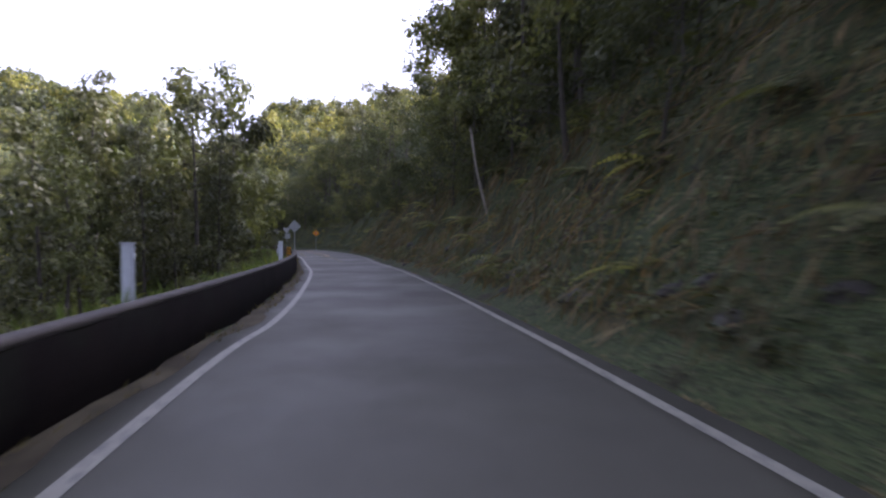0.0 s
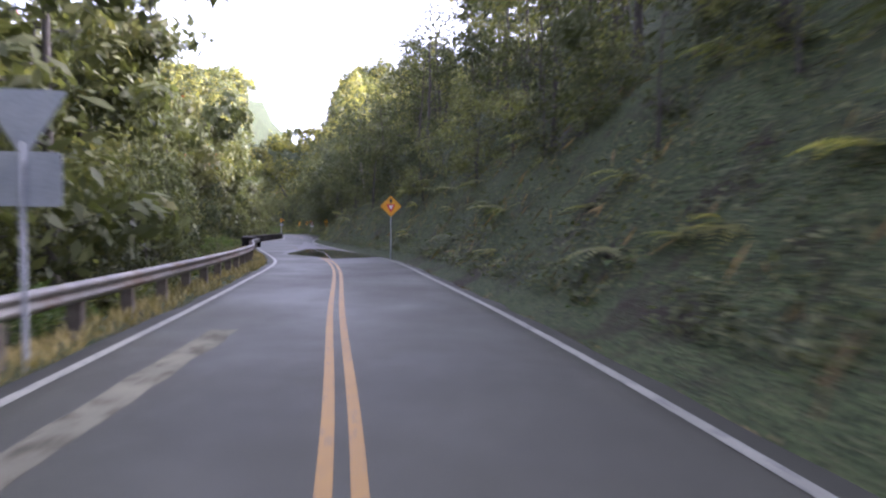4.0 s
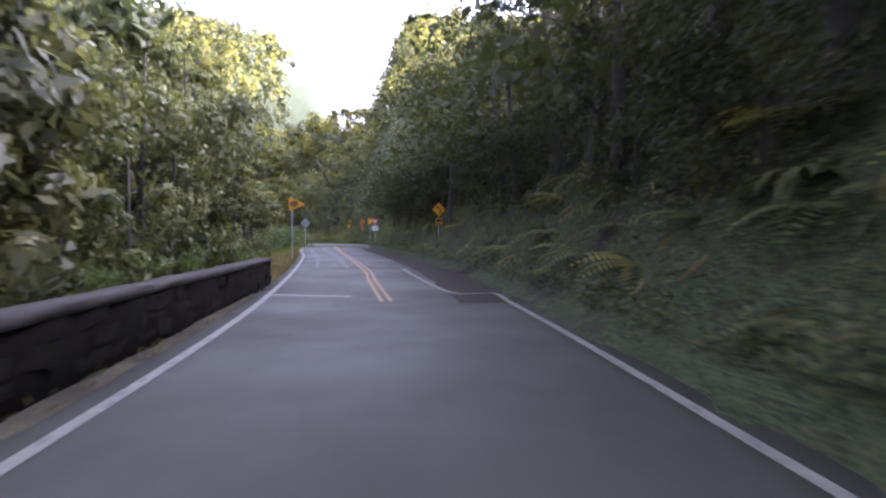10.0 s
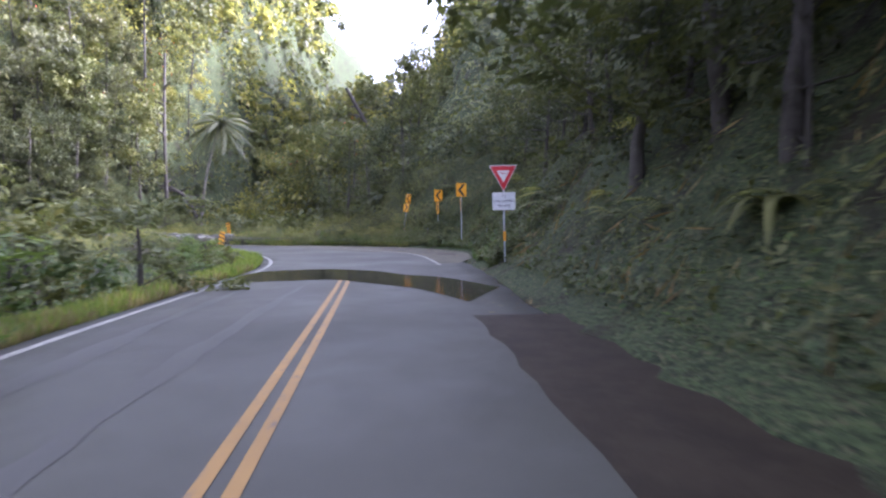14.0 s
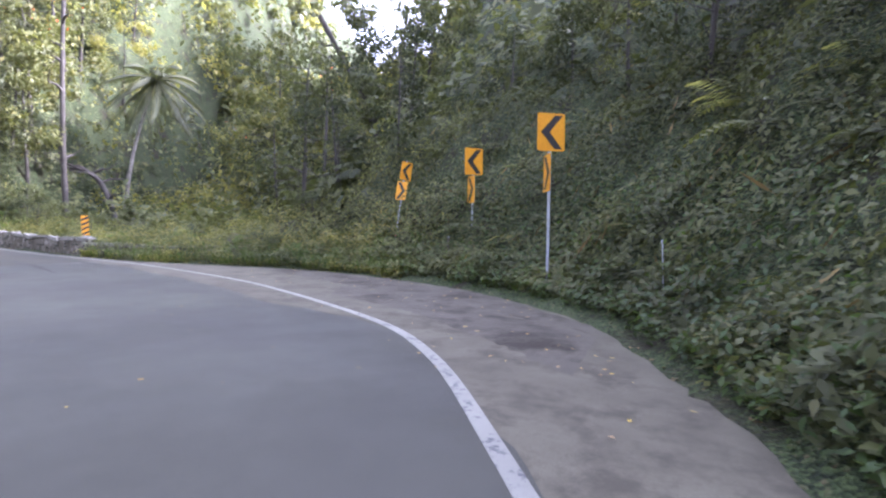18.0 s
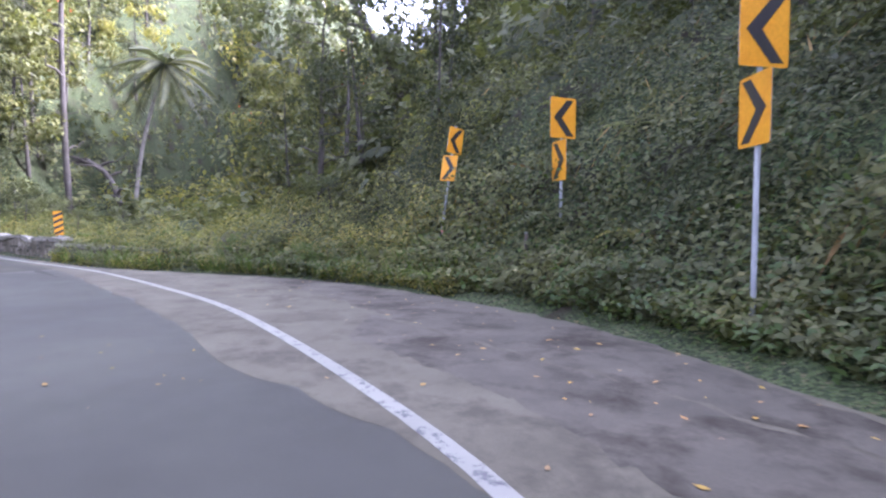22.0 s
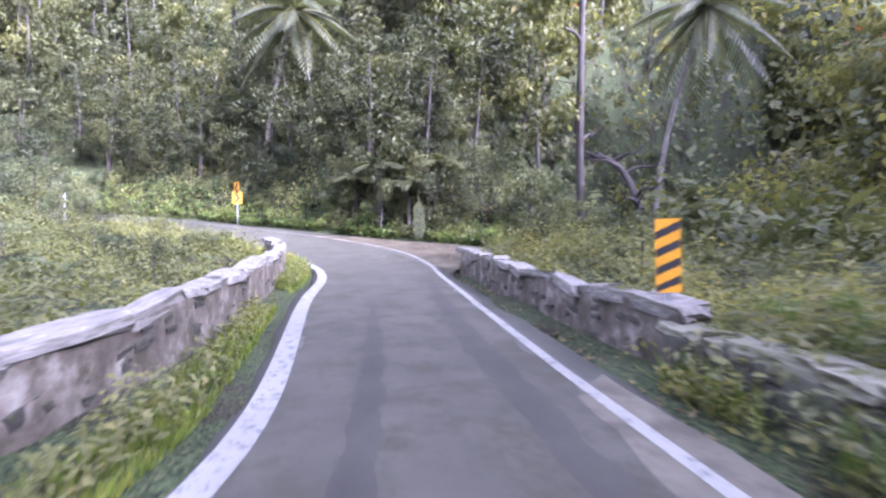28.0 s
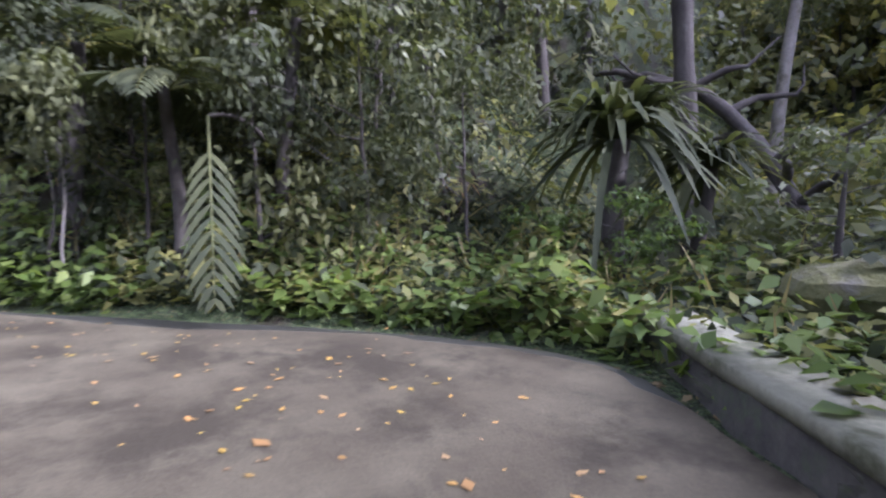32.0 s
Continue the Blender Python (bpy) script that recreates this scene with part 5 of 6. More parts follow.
def fern_kind(name, label, leaf, **kw):
    ob = thing(name, (0, 0, -500), label, "fern")
    child("fronds", mesh_of("fronds", *fern_mesh(**kw), leaf), ob)
    return ob


FERN = [fern_kind("fern", "arching green fern growing from the bank", LEAF_MID if i else LEAF_LIGHT, fronds=9, reach=0.95, pinna=0.26, droop=0.75) for i in range(2)]


def bigleaf_kind():
    ob = thing("big_leaf_plant", (0, 0, -500), "plant with large glossy drooping green leaves", "plant")
    vs = []
    for i in range(16):
        a, r, lift = rng.uniform(0, 6.28), rng.uniform(0.5, 1.2), rng.uniform(0.5, 1.6)
        o = np.array([np.cos(a) * r, np.sin(a) * r, lift])
        w = np.array([np.cos(a), np.sin(a), -rng.uniform(0.3, 1.2)])
        w /= np.linalg.norm(w)
        s = np.cross(w, [0, 0, 1.0])
        s /= np.linalg.norm(s)
        ln, wd = rng.uniform(0.5, 0.85), rng.uniform(0.3, 0.45)
        up = np.cross(s, w)
        outline = [(-0.12, 0.3), (0.25, 0.5), (0.65, 0.36), (1.0, 0.0)]
        spine = [o + w * ln * u for u in (0.0, 0.25, 0.65, 1.0)]
        for k in (-1, 1):
            rim = [o + w * ln * u + s * k * wd * h + up * wd * h * 0.25 for u, h in outline]
            for j in range(3):
                vs.append(np.stack([spine[j], spine[j + 1], rim[j + 1], rim[j]]))
    v = np.concatenate(vs)
    child("leaves", mesh_of("leaves", v, np.arange(len(v)).reshape(-1, 4), LEAF_DARK), ob)
    stems = [tube(np.linspace([0, 0, -0.3], [np.cos(a) * 0.6, np.sin(a) * 0.6, 1.0], 5), np.linspace(0.03, 0.012, 5), 5) for a in rng.uniform(0, 6.28, 7)]
    for st in stems:
        child("stem", mesh_of("stem", *st, LEAF_MID), ob)
    return ob


BIGLEAF = bigleaf_kind()

# --- trees below the road, on its left ---
RMAX = RUN[-1] - 12
BEND0, BEND1 = near_run(-80, 203), near_run(-100, 218)
END0, END1 = near_run(-123, 220), near_run(-144, 203)
S_END = near_run(-95, 208)
for s in np.arange(2, S_END - 14, 2.1):
    for lo, hi, chance in ((5.0, 8.0, 0.5), (8.0, 12.0, 0.6), (12.0, 18.0, 0.62), (18.0, 28.0, 0.5)):
        e, pick, sort, size = rng.uniform(lo, hi), rng.random(), rng.integers(3), rng.random()
        if pick > chance or (s < 62 and lo < 9):
            continue
        x, y = (float(v[0]) for v in beside(np.array([s + rng.uniform(-1, 1)]), np.array([e]), False))
        if s < 76:
            ob, h = SLENDER[sort], 0.56 + 0.24 * size + 0.012 * (e - 8)
        elif s < near_run(-62, 155):
            if lo < 6:
                ob, h = (THICKET[sort % 2], 0.8 + 0.5 * size) if pick < 0.27 else (BROAD[sort], 1.2 + 0.4 * size)
            else:
                ob, h = ((SLENDER[sort], 0.85 + 0.3 * size), (BROAD[sort], 1.15 + 0.5 * size), (TULIP, 1.1 + 0.4 * size), (BROAD[sort], 1.0 + 0.5 * size))[int(pick / chance * 4) % 4]
        elif s < near_run(-78, 184):
            low = float(np.interp(s, [near_run(-66, 164), near_run(-74, 177)], [1.0, 0.55]))
            ob, h = (POLE[sort % 2], (0.75 + 0.3 * size) * low) if lo < 11 and pick < 0.3 else (BROAD[sort], (1.1 + 0.3 * size) * low)
        else:
            ob, h = BROAD[sort], 0.5 + 0.3 * size
            if e < 9:
                continue
        plant(ob, x, y, h, "trees below the road", wide=min(h, 1.25))
for s in np.arange(0, S_END - 30, 2.4):
    if rng.random() < 0.75:
        x, y = (float(v[0]) for v in beside(np.array([s]), np.array([rng.uniform(2.3, 4.0)]), False))
        plant(BUSH[rng.integers(2)], x, y, rng.uniform(0.4, 0.85), "verge bushes")

# --- trees on the cut bank, on the right ---
for s in np.arange(0, RUN[-1] - 2, 2.8):
    for lo, hi, p in ((3.4, 7, 0.5), (7, 13, 0.75), (13, 24, 0.5 if s > BEND0 else 0.25), (24, 40, 0.22 if s > BEND0 else 0.0)):
        if rng.random() < p:
            x, y = (float(v[0]) for v in beside(np.array([s]), np.array([rng.uniform(lo, hi)])))
            if in_palm_gap(x, y) or ravine(np.array([x]), np.array([y]))[0] < 0.5 or not clear_of_road(np.array([x]), np.array([y]), lo - 0.4)[0]:
                continue
            ob = DARK[rng.integers(3)] if lo < 13 else BROAD[rng.integers(3)]
            h = rng.uniform(0.55, 0.95) if lo < 7 else rng.uniform(0.95, 1.4)
            if BEND0 - 12 < s < BEND1 + 4:
                if lo > 12 and rng.random() < 0.7:
                    continue
                h *= 0.7
            plant(ob, x, y, h, "trees on the bank")
for s in np.arange(BEND0 - 6, BEND0 + 9, 1.7):
    x, y = (float(v[0]) for v in beside(np.array([s]), np.array([rng.uniform(3.4, 5.0)])))
    plant(DARK[1 + rng.integers(2)], x, y, rng.uniform(0.5, 0.7), "dark trees above the bend", 0.2, rng.uniform(0.7, 0.9))
# tall trees stand on the first cut bank
for s in np.arange(near_run(-2, 30), near_run(-6, 60), 2.2):
    x, y = (float(v[0]) for v in beside(np.array([s]), np.array([rng.uniform(5.5, 11.0)])))
    plant(BROAD[rng.integers(3)], x, y, rng.uniform(0.85, 1.15), "tall trees on the bank", 0.3)


# a grove of bare stems close to the road
for s in np.arange(near_run(-65, 162), near_run(-76.5, 182), 0.9):
    x, y = (float(v[0]) for v in beside(np.array([s]), np.array([rng.uniform(3.6, 9.0)]), False))
    plant(POLE[rng.integers(2)], x, y, rng.uniform(0.42, 0.62), "grove of bare stems", wide=rng.uniform(0.55, 0.75))
# shrubs and young trees fill the edge of the woods below the road
for s in np.arange(near_run(-20, 75), near_run(-77, 182), 1.5):
    x, y = (float(v[0]) for v in beside(np.array([s]), np.array([rng.uniform(4.6, 9.0)]), False))
    if s < near_run(-58, 146):
        plant(THICKET[int(rng.random() < 0.6)], x, y, rng.uniform(1.0, 1.6), "shrubs at the edge of the woods", 0.2, rng.uniform(1.0, 1.3))
    else:
        plant(BROAD[(0, 2)[rng.integers(2)]], x, y, rng.uniform(0.55, 0.85) * float(np.interp(s, [near_run(-66, 164), near_run(-76, 180)], [1.15, 0.7])), "young trees at the edge of the woods", 0.2, rng.uniform(0.6, 0.8))
# large dark trees lean over the road before the bend
for s in np.arange(near_run(-52, 140), near_run(-79, 197), 2.4):
    x, y = (float(v[0]) for v in beside(np.array([s]), np.array([rng.uniform(2.4, 4.4)])))
    k = float(np.interp(s, [near_run(-64, 160), near_run(-71, 176)], [1.0, 0.6]))
    plant(DARK[1 + rng.integers(2)], x, y, rng.uniform(0.95, 1.25) * k, "trees over the road", 0.2, rng.uniform(1.2, 1.5))
    for _ in range(2):
        x, y = (float(v[0]) for v in beside(np.array([s + rng.uniform(-1.2, 1.2)]), np.array([rng.uniform(2.6, 4.6)])))
        if math.hypot(x + 61.9, y - 171.4) < 2.6 or math.hypot(x + 61.2, y - 168.6) < 2.2:
            continue
        plant(THICKET[0], x, y, rng.uniform(0.6, 0.95), "thickets over the road", 0.3, rng.uniform(0.7, 1.0))
# bushes on the open verge inside the bend
for s in np.arange(near_run(-78, 184), near_run(-97, 209.5), 0.7):
    x, y = (float(v[0]) for v in beside(np.array([s]), np.array([rng.uniform(1.3, 6.0)]), False))
    h = rng.uniform(0.8, 1.25) if s < near_run(-84, 195) else rng.uniform(0.28, 0.6)
    plant(BUSH[int(rng.random() < 0.35)], x, y, h, "weeds inside the bend", 0.05, h * 1.5)
for s, e, h in ((near_run(-82, 190), 6.5, 1.5), (near_run(-85, 196), 9.0, 1.3), (near_run(-80, 186), 8.5, 1.6)):
    x, y = (float(v[0]) for v in beside(np.array([s]), np.array([e]), False))
    plant(BUSH[0], x, y, h, "weeds inside the bend", 0.1, 1.3)


# --- cover of the bank ---
def bank_cover(name, n, s0, s1, e0, e1, size, leaf, label, right=True, up=0.3, thick=0.25, droop=0.1, slim=0.46):
    s, e = rng.uniform(s0, s1, n), e0 + (e1 - e0) * rng.random(n) ** 1.35
    x, y = beside(s, e, right)
    ok = clear_of_road(x, y, min(0.25, e0 * 0.7))
    ok &= waves(x, y, 3.0, len(name) + 3) > -0.75
    x, y = x[ok], y[ok]
    nrm = uphill(x, y)
    at = np.c_[x, y, ground_z(x, y)] + nrm * (rng.random(len(x)) * thick - 0.03)[:, None] * (1 + 0.8 * np.clip(waves(x, y, 2.2, 31), 0, 2))[:, None]
    ln = size * rng.uniform(0.5, 1.5, len(x))
    v, f = leaves(at, ln, ln * slim, up, droop, nrm * 0.8, slim > 0.3)
    return tagged(new(name, mesh_of(name, v, f, leaf)), label, "plants", kind="stuff")


bank_cover("litter", 16000, 0, RMAX, 0.05, 1.6, 0.11, LEAF_DRY, "brown leaf litter along the edge of the road", thick=0.02, up=0.0, slim=0.5)
bank_cover("dry_strands", 20000, 34, 104, 0.8, 6.5, 0.75, LEAF_DRY, "dry brown roots and grass hanging on the cut bank", up=-1.2, droop=0.8, thick=0.3, slim=0.045)
bank_cover("parapet_grass", 4200, near_run(-103, 214), near_run(-124, 218), 0.55, 1.1, 0.13, GRASS, "patchy grass and moss along the foot of the parapet", right=False, up=0.9, thick=0.03, slim=0.2)
bank_cover("wall_end_weeds", 5200, near_run(-116, 218), near_run(-131, 216), 0.5, 2.6, 0.12, LEAF_LIGHT, "weeds round the end of the parapet", right=False, thick=0.3)
bank_cover("wall_end_grass", 2600, near_run(-116, 218), near_run(-131, 216), 0.45, 2.4, 0.3, GRASS, "long grass round the end of the parapet", right=False, up=1.1, thick=0.05, slim=0.12)
bank_cover("parapet_weeds", 5000, near_run(-100, 212), near_run(-124, 218), 0.6, 1.1, 0.085, LEAF_MID, "weeds climbing the foot of the parapet", right=False, thick=0.3)
bank_cover("bank_plants", 95000, 0, BEND0, 0.9, 7.5, 0.135, LEAF_MID, "dense low green plants covering the cut bank")
bank_cover("bank_creeper", 62000, 0, BEND0, 0.8, 7, 0.125, LEAF_DARK, "dark creeper leaves on the cut bank")
bank_cover("bank_shrubs", 40000, 0, RMAX, 5, 22, 0.36, LEAF_DARK, "dark shrubs on the upper bank", thick=1.2)
bank_cover("bank_weeds", 6000, 0, BEND0, 0.7, 3.2, 0.12, LEAF_FRESH, "bright green weeds at the foot of the bank", thick=0.4)
bank_cover("dead_fronds", 9000, 0, RMAX, 1.2, 8, 0.5, LEAF_DRY, "brown dead fronds hanging on the bank", up=-0.8, droop=0.8, thick=0.3, slim=0.08)
bank_cover("bend_plants", 62000, BEND0, BEND1, 0.55, 7.5, 0.13, LEAF_MID, "dense small-leaved green plants on the bank of the bend", thick=0.4)
bank_cover("bend_creeper", 34000, BEND0, BEND1, 0.6, 8, 0.13, LEAF_DARK, "dark creeper leaves on the bank of the bend", thick=0.45)
bank_cover("bend_weeds", 13000, BEND0, BEND1, 0.4, 3.0, 0.11, LEAF_FRESH, "bright green weeds at the foot of the bend's bank", thick=0.45)
bank_cover("hill_plants", 22000, END0, END1, 0.5, 8, 0.2, LEAF_MID, "green undergrowth on the hillside beyond the bridge", thick=0.5)
bank_cover("hill_creeper", 15000, END0, END1, 0.6, 9, 0.25, LEAF_DARK, "dark creeper on the hillside beyond the bridge", thick=0.5)
bank_cover("hill_weeds", 9000, END0, END1, 0.3, 2.6, 0.2, LEAF_FRESH, "bright weeds along the foot of the hillside", thick=0.55, slim=0.6)
bank_cover("hill_reeds", 900, END0, END1, 0.9, 3.4, 0.5, GRASS_DRY, "pale dry reeds on the hillside beyond the bridge", up=0.5, droop=0.2, thick=0.25, slim=0.06)
bank_cover("gully_plants", 40000, BEND1 - 6, END0, 0.9, 12, 0.13, LEAF_MID, "green undergrowth in the gully beside the bridge", thick=0.7)
bank_cover("gully_weeds", 34000, BEND1 - 4, END0 - 3, 1.4, 5, 0.095, LEAF_LIGHT, "pale green weeds over the approach wall", thick=0.7)
bank_cover("approach_weeds", 12000, near_run(-94.5, 215), near_run(-107.5, 217), 0.3, 2.6, 0.09, LEAF_LIGHT, "rank pale weeds along the approach wall", thick=0.3)
bank_cover("approach_plants", 12000, near_run(-94.5, 215), near_run(-107.5, 217), 0.3, 3.0, 0.11, LEAF_MID, "green weeds along the approach wall", thick=0.5)
bank_cover("approach_grass", 3000, near_run(-95, 215), near_run(-107.5, 217), 0.35, 2.0, 0.4, GRASS, "tall grass along the approach wall", up=1.3, thick=0.05, slim=0.09)
for s in np.arange(near_run(-96.5, 215), near_run(-108, 217), 0.55):
    x, y = (float(v[0]) for v in beside(np.array([s]), np.array([rng.uniform(0.6, 1.7)])))
    plant(BUSH[rng.integers(2)], x, y, rng.uniform(0.25, 0.42), "weeds along the approach wall", 0.05)
bank_cover("mound_weeds", 20000, near_run(-99, 213), near_run(-134, 214), 2.1, 9, 0.085, LEAF_LIGHT, "pale green weeds on the bank beside the parapet", right=False, thick=0.45)
bank_cover("mound_plants", 46000, near_run(-99, 213), near_run(-134, 214), 2.2, 14, 0.115, LEAF_MID, "green undergrowth beside the parapet", right=False, thick=0.5)
bank_cover("gully_brush", 52000, BEND1 - 8, END1 + 14, 8, 60, 0.6, LEAF_MID, "low brush on the slopes of the gully", thick=1.6)
bank_cover("wall_grass", 5200, 30, 82, 1.3, 3.4, 0.75, GRASS, "tall yellow-green grass behind the roadside wall", right=False, up=1.3, thick=0.1, slim=0.06)
bank_cover("verge_plants", 28000, 0, S_END, 1.9, 9, 0.17, LEAF_MID, "green undergrowth beside and below the road", right=False, thick=0.5)
bank_cover("verge_weeds", 22000, 0, S_END, 1.9, 6, 0.15, LEAF_LIGHT, "yellow-green weeds behind the roadside wall", right=False, thick=0.8)
bank_cover("valley_plants", 24000, 0, S_END - 16, 6, 40, 0.5, LEAF_LIGHT, "undergrowth on the valley slope", right=False, thick=1.0)
bank_cover("verge_grass", 26000, near_run(-73, 176), S_END + 3, 0.4, 3.4, 0.26, GRASS, "long grass along the verge", right=False, up=1.2, thick=0.06, slim=0.13)
bank_cover("dry_verge_grass", 30000, near_run(-64, 154), S_END - 14, 0.35, 2.4, 0.22, GRASS_DRY, "dry brown grass along the verge", right=False, up=1.0, thick=0.06, slim=0.13)
bank_cover("rail_grass", 9000, near_run(-14, 52), near_run(-43, 112), 0.45, 1.9, 0.2, GRASS_DRY, "dry grass under the guardrail", right=False, up=0.9, thick=0.04, slim=0.14)
bank_cover("wall_foot_grass", 6000, 0, S_END - 60, 0.35, 0.75, 0.1, GRASS_DRY, "dry weeds and dirt along the foot of the wall", right=False, up=0.4, thick=0.02, slim=0.3)
for s in np.arange(34, RMAX, 0.85):
    if rng.random() < 0.8:
        x, y = (float(v[0]) for v in beside(np.array([s]), np.array([rng.uniform(1.3, 5.5)])))
        if clear_of_road(np.array([x]), np.array([y]), 1.1)[0]:
            plant(FERN[rng.integers(2)], x, y, rng.uniform(0.6, 1.5), "bank ferns", 0.05)


# --- plants with long leaves ---
def blade(root, way, length, width, sag, n=7, fold=0.2, across=None):
    """A long arching strap leaf, folded along its rib."""
    t = np.linspace(0, 1, n)[:, None]
    w = np.array(way, float)
    w /= np.linalg.norm(w)
    c = np.array(root) + t * w * length - np.array([0, 0, 1]) * sag * length * t**2
    side = np.cross(w, [0, 0, 1.0]) if across is None else np.array(across) - w * (w @ across)
    side /= np.linalg.norm(side) + 1e-9
    k = width / 2 * np.sin(np.pi * np.clip(t * 0.92 + 0.06, 0, 1)) ** 0.7
    a, b = c + side * k + [0, 0, fold] * k, c - side * k + [0, 0, fold] * k
    v = np.stack([a, c, b], 1).reshape(-1, 3)
    i = np.arange(n - 1)[:, None] * 3
    return v, np.concatenate([np.c_[i, i + 1, i + 4, i + 3], np.c_[i + 1, i + 2, i + 5, i + 4]])


def strap_plant(name, label, leaf, count, length, width, sag, lift=(0.2, 1.3), apart=False):
    ob = thing(name, (0, 0, -500), label, "plant")
    ps = []
    for i in range(count):
        a, u = 2.4 * i + rng.normal(0, 0.2), rng.uniform(*lift)
        ps.append(blade((0.1 * math.cos(a), 0.1 * math.sin(a), 0.1), (math.cos(a), math.sin(a), u), length * rng.uniform(0.7, 1.15), width * rng.uniform(0.8, 1.2), sag * rng.uniform(0.7, 1.3)))
    if apart:
        for p in ps:
            child("leaf", mesh_of("leaf", *p, leaf, True), ob)
    else:
        child("leaves", mesh_of("leaves", *gather(ps), leaf, True), ob)
    return ob


def pinnate(root, way, length, leaflet, width, pairs, sag, sweep=0.75):
    """A frond with broad leaflets on both sides of a rib."""
    t = np.linspace(0, 1, pairs + 4)[:, None]
    w = np.array(way, float)
    w /= np.linalg.norm(w)
    c = np.array(root) + t * w * length - np.array([0, 0, 1]) * sag * length * t**2
    side = np.cross(w, [0, 0, 1.0])
    side /= np.linalg.norm(side) + 1e-9
    fw = np.gradient(c, axis=0)
    fw /= np.linalg.norm(fw, axis=1)[:, None]
    ps = []
    for q in range(3, pairs + 4):
        ln = leaflet * math.sin(math.pi * min(0.95, max(0.12, t[q, 0] * 0.9 + 0.05))) ** 0.6
        for k in (-1, 1):
            ps.append(blade(c[q], side * k + fw[q] * sweep + [0, 0, -0.1], ln * rng.uniform(0.9, 1.1), width, 0.25, 4, 0.2, fw[q]))
    return ps, tube(c, np.linspace(0.022, 0.006, len(c)), 5)


def frond_plant(name, label, leaf, fronds, length, leaflet, width, pairs, sag):
    ob = thing(name, (0, 0, -500), label, "fern")
    ps, ribs = [], []
    for i in range(fronds):
        a = 2 * np.pi * i / fronds + rng.normal(0, 0.2)
        p, r = pinnate((0, 0, 0.1), (math.cos(a), math.sin(a), rng.uniform(0.3, 1.1)), length * rng.uniform(0.75, 1.1), leaflet, width, pairs, sag * rng.uniform(0.7, 1.2))
        ps += p
        ribs.append(r)
    lv = child("fronds", mesh_of("fronds", *gather(ps), leaf, True), ob)
    child("ribs", mesh_of("ribs", *gather(ribs), LEAF_LIGHT), lv)
    return ob


STRAP = strap_plant("strap_leaf_plant", "large rosette of long glossy dark green strap leaves", LEAF_DARK, 150, 1.6, 0.09, 0.75, (-0.1, 2.8), True)
GINGER = strap_plant("ginger_plant", "clump of long drooping green leaves on the bank", LEAF_MID, 26, 1.1, 0.16, 0.75, (0.1, 1.4))
GIANT = frond_plant("giant_fern", "giant fern with broad split fronds over the road", LEAF_DARK, 11, 2.0, 0.48, 0.075, 17, 0.6)
KINDS_LONG = [STRAP, GINGER, GIANT]
for s in np.arange(near_run(-42, 118), near_run(-78, 194), 2.2):
    x, y = (float(v[0]) for v in beside(np.array([s]), np.array([rng.uniform(2.4, 5.0)])))
    if math.hypot(x + 61.6, y - 170.2) > 3.2:
        plant(GINGER, x, y, rng.uniform(0.5, 0.95), "long-leaved plants on the bank", 0.05)
for x, y, z, h in ((-132.9, 221.6, 4.9, 1.15), (-131.2, 222.7, 4.0, 0.9), (-134.4, 220.4, 4.4, 0.9), (-130.9, 224.4, 5.2, 1.0), (-128.0, 228.5, 3.2, 1.4), (-127.2, 229.6, 2.7, 1.0)):
    _ob = plant(STRAP if x > -130 else GIANT, x, y, h, "long-leaved plants above the pull-off" if x > -130 else "tree ferns on the hillside", 0.0, z=z)
    _d = (z - float(ground_z(np.array([x]), np.array([y]))[0]) + 0.5) / h
    _q = np.linspace(0, 1, 7)[:, None]
    child("trunk", mesh_of("trunk", *tube(np.c_[0.08 * np.sin(_q * 4), 0.06 * np.sin(_q * 5), 0.15 - (1 - _q) * _d], np.linspace(0.13, 0.09, 7), 8), BARK, True), _ob, "shaggy dark trunk")
for x, y, h in ((-98.9, 227.6, 1.2), (-100.2, 226.9, 1.0), (-97.2, 225.8, 1.1), (-95.5, 224.0, 1.0)):
    plant(GIANT, x, y, h, "giant ferns on the hillside", 0.0)
for x, y, h in ((-135.6, 219.4, 0.8), (-134.2, 220.2, 0.95), (-132.8, 221.3, 0.9), (-131.6, 222.4, 0.85), (-130.7, 223.8, 1.0), (-130.0, 225.2, 0.95), (-129.4, 226.6, 0.8), (-131.8, 226.4, 1.2)):
    plant(THICKET[0], x, y, h, "dark thickets under the tree ferns", 0.3, h * 0.85)
_p, _r = pinnate((0, 0, 0), (0.3, -0.06, -1.0), 2.35, 0.52, 0.075, 11, 0.0, 1.0)
_ob = thing("hanging_frond", (-129.9, 222.95, 3.5), "long hanging fern frond with broad grey-green leaflets", "fern")
for _l in _p:
    child("leaflet", mesh_of("leaflet", *_l, LEAF_DARK, True), _ob)
child("rib", mesh_of("rib", *_r, LEAF_MID), _ob)
_q = np.linspace(0, 1, 6)[:, None]
child("stalk", mesh_of("stalk", *tube(np.array([0, 0, 0]) + _q * [-0.9, 1.0, 0.5] - _q**2 * [0, 0, 0.6], np.linspace(0.025, 0.04, 6), 5), BARK), _ob)


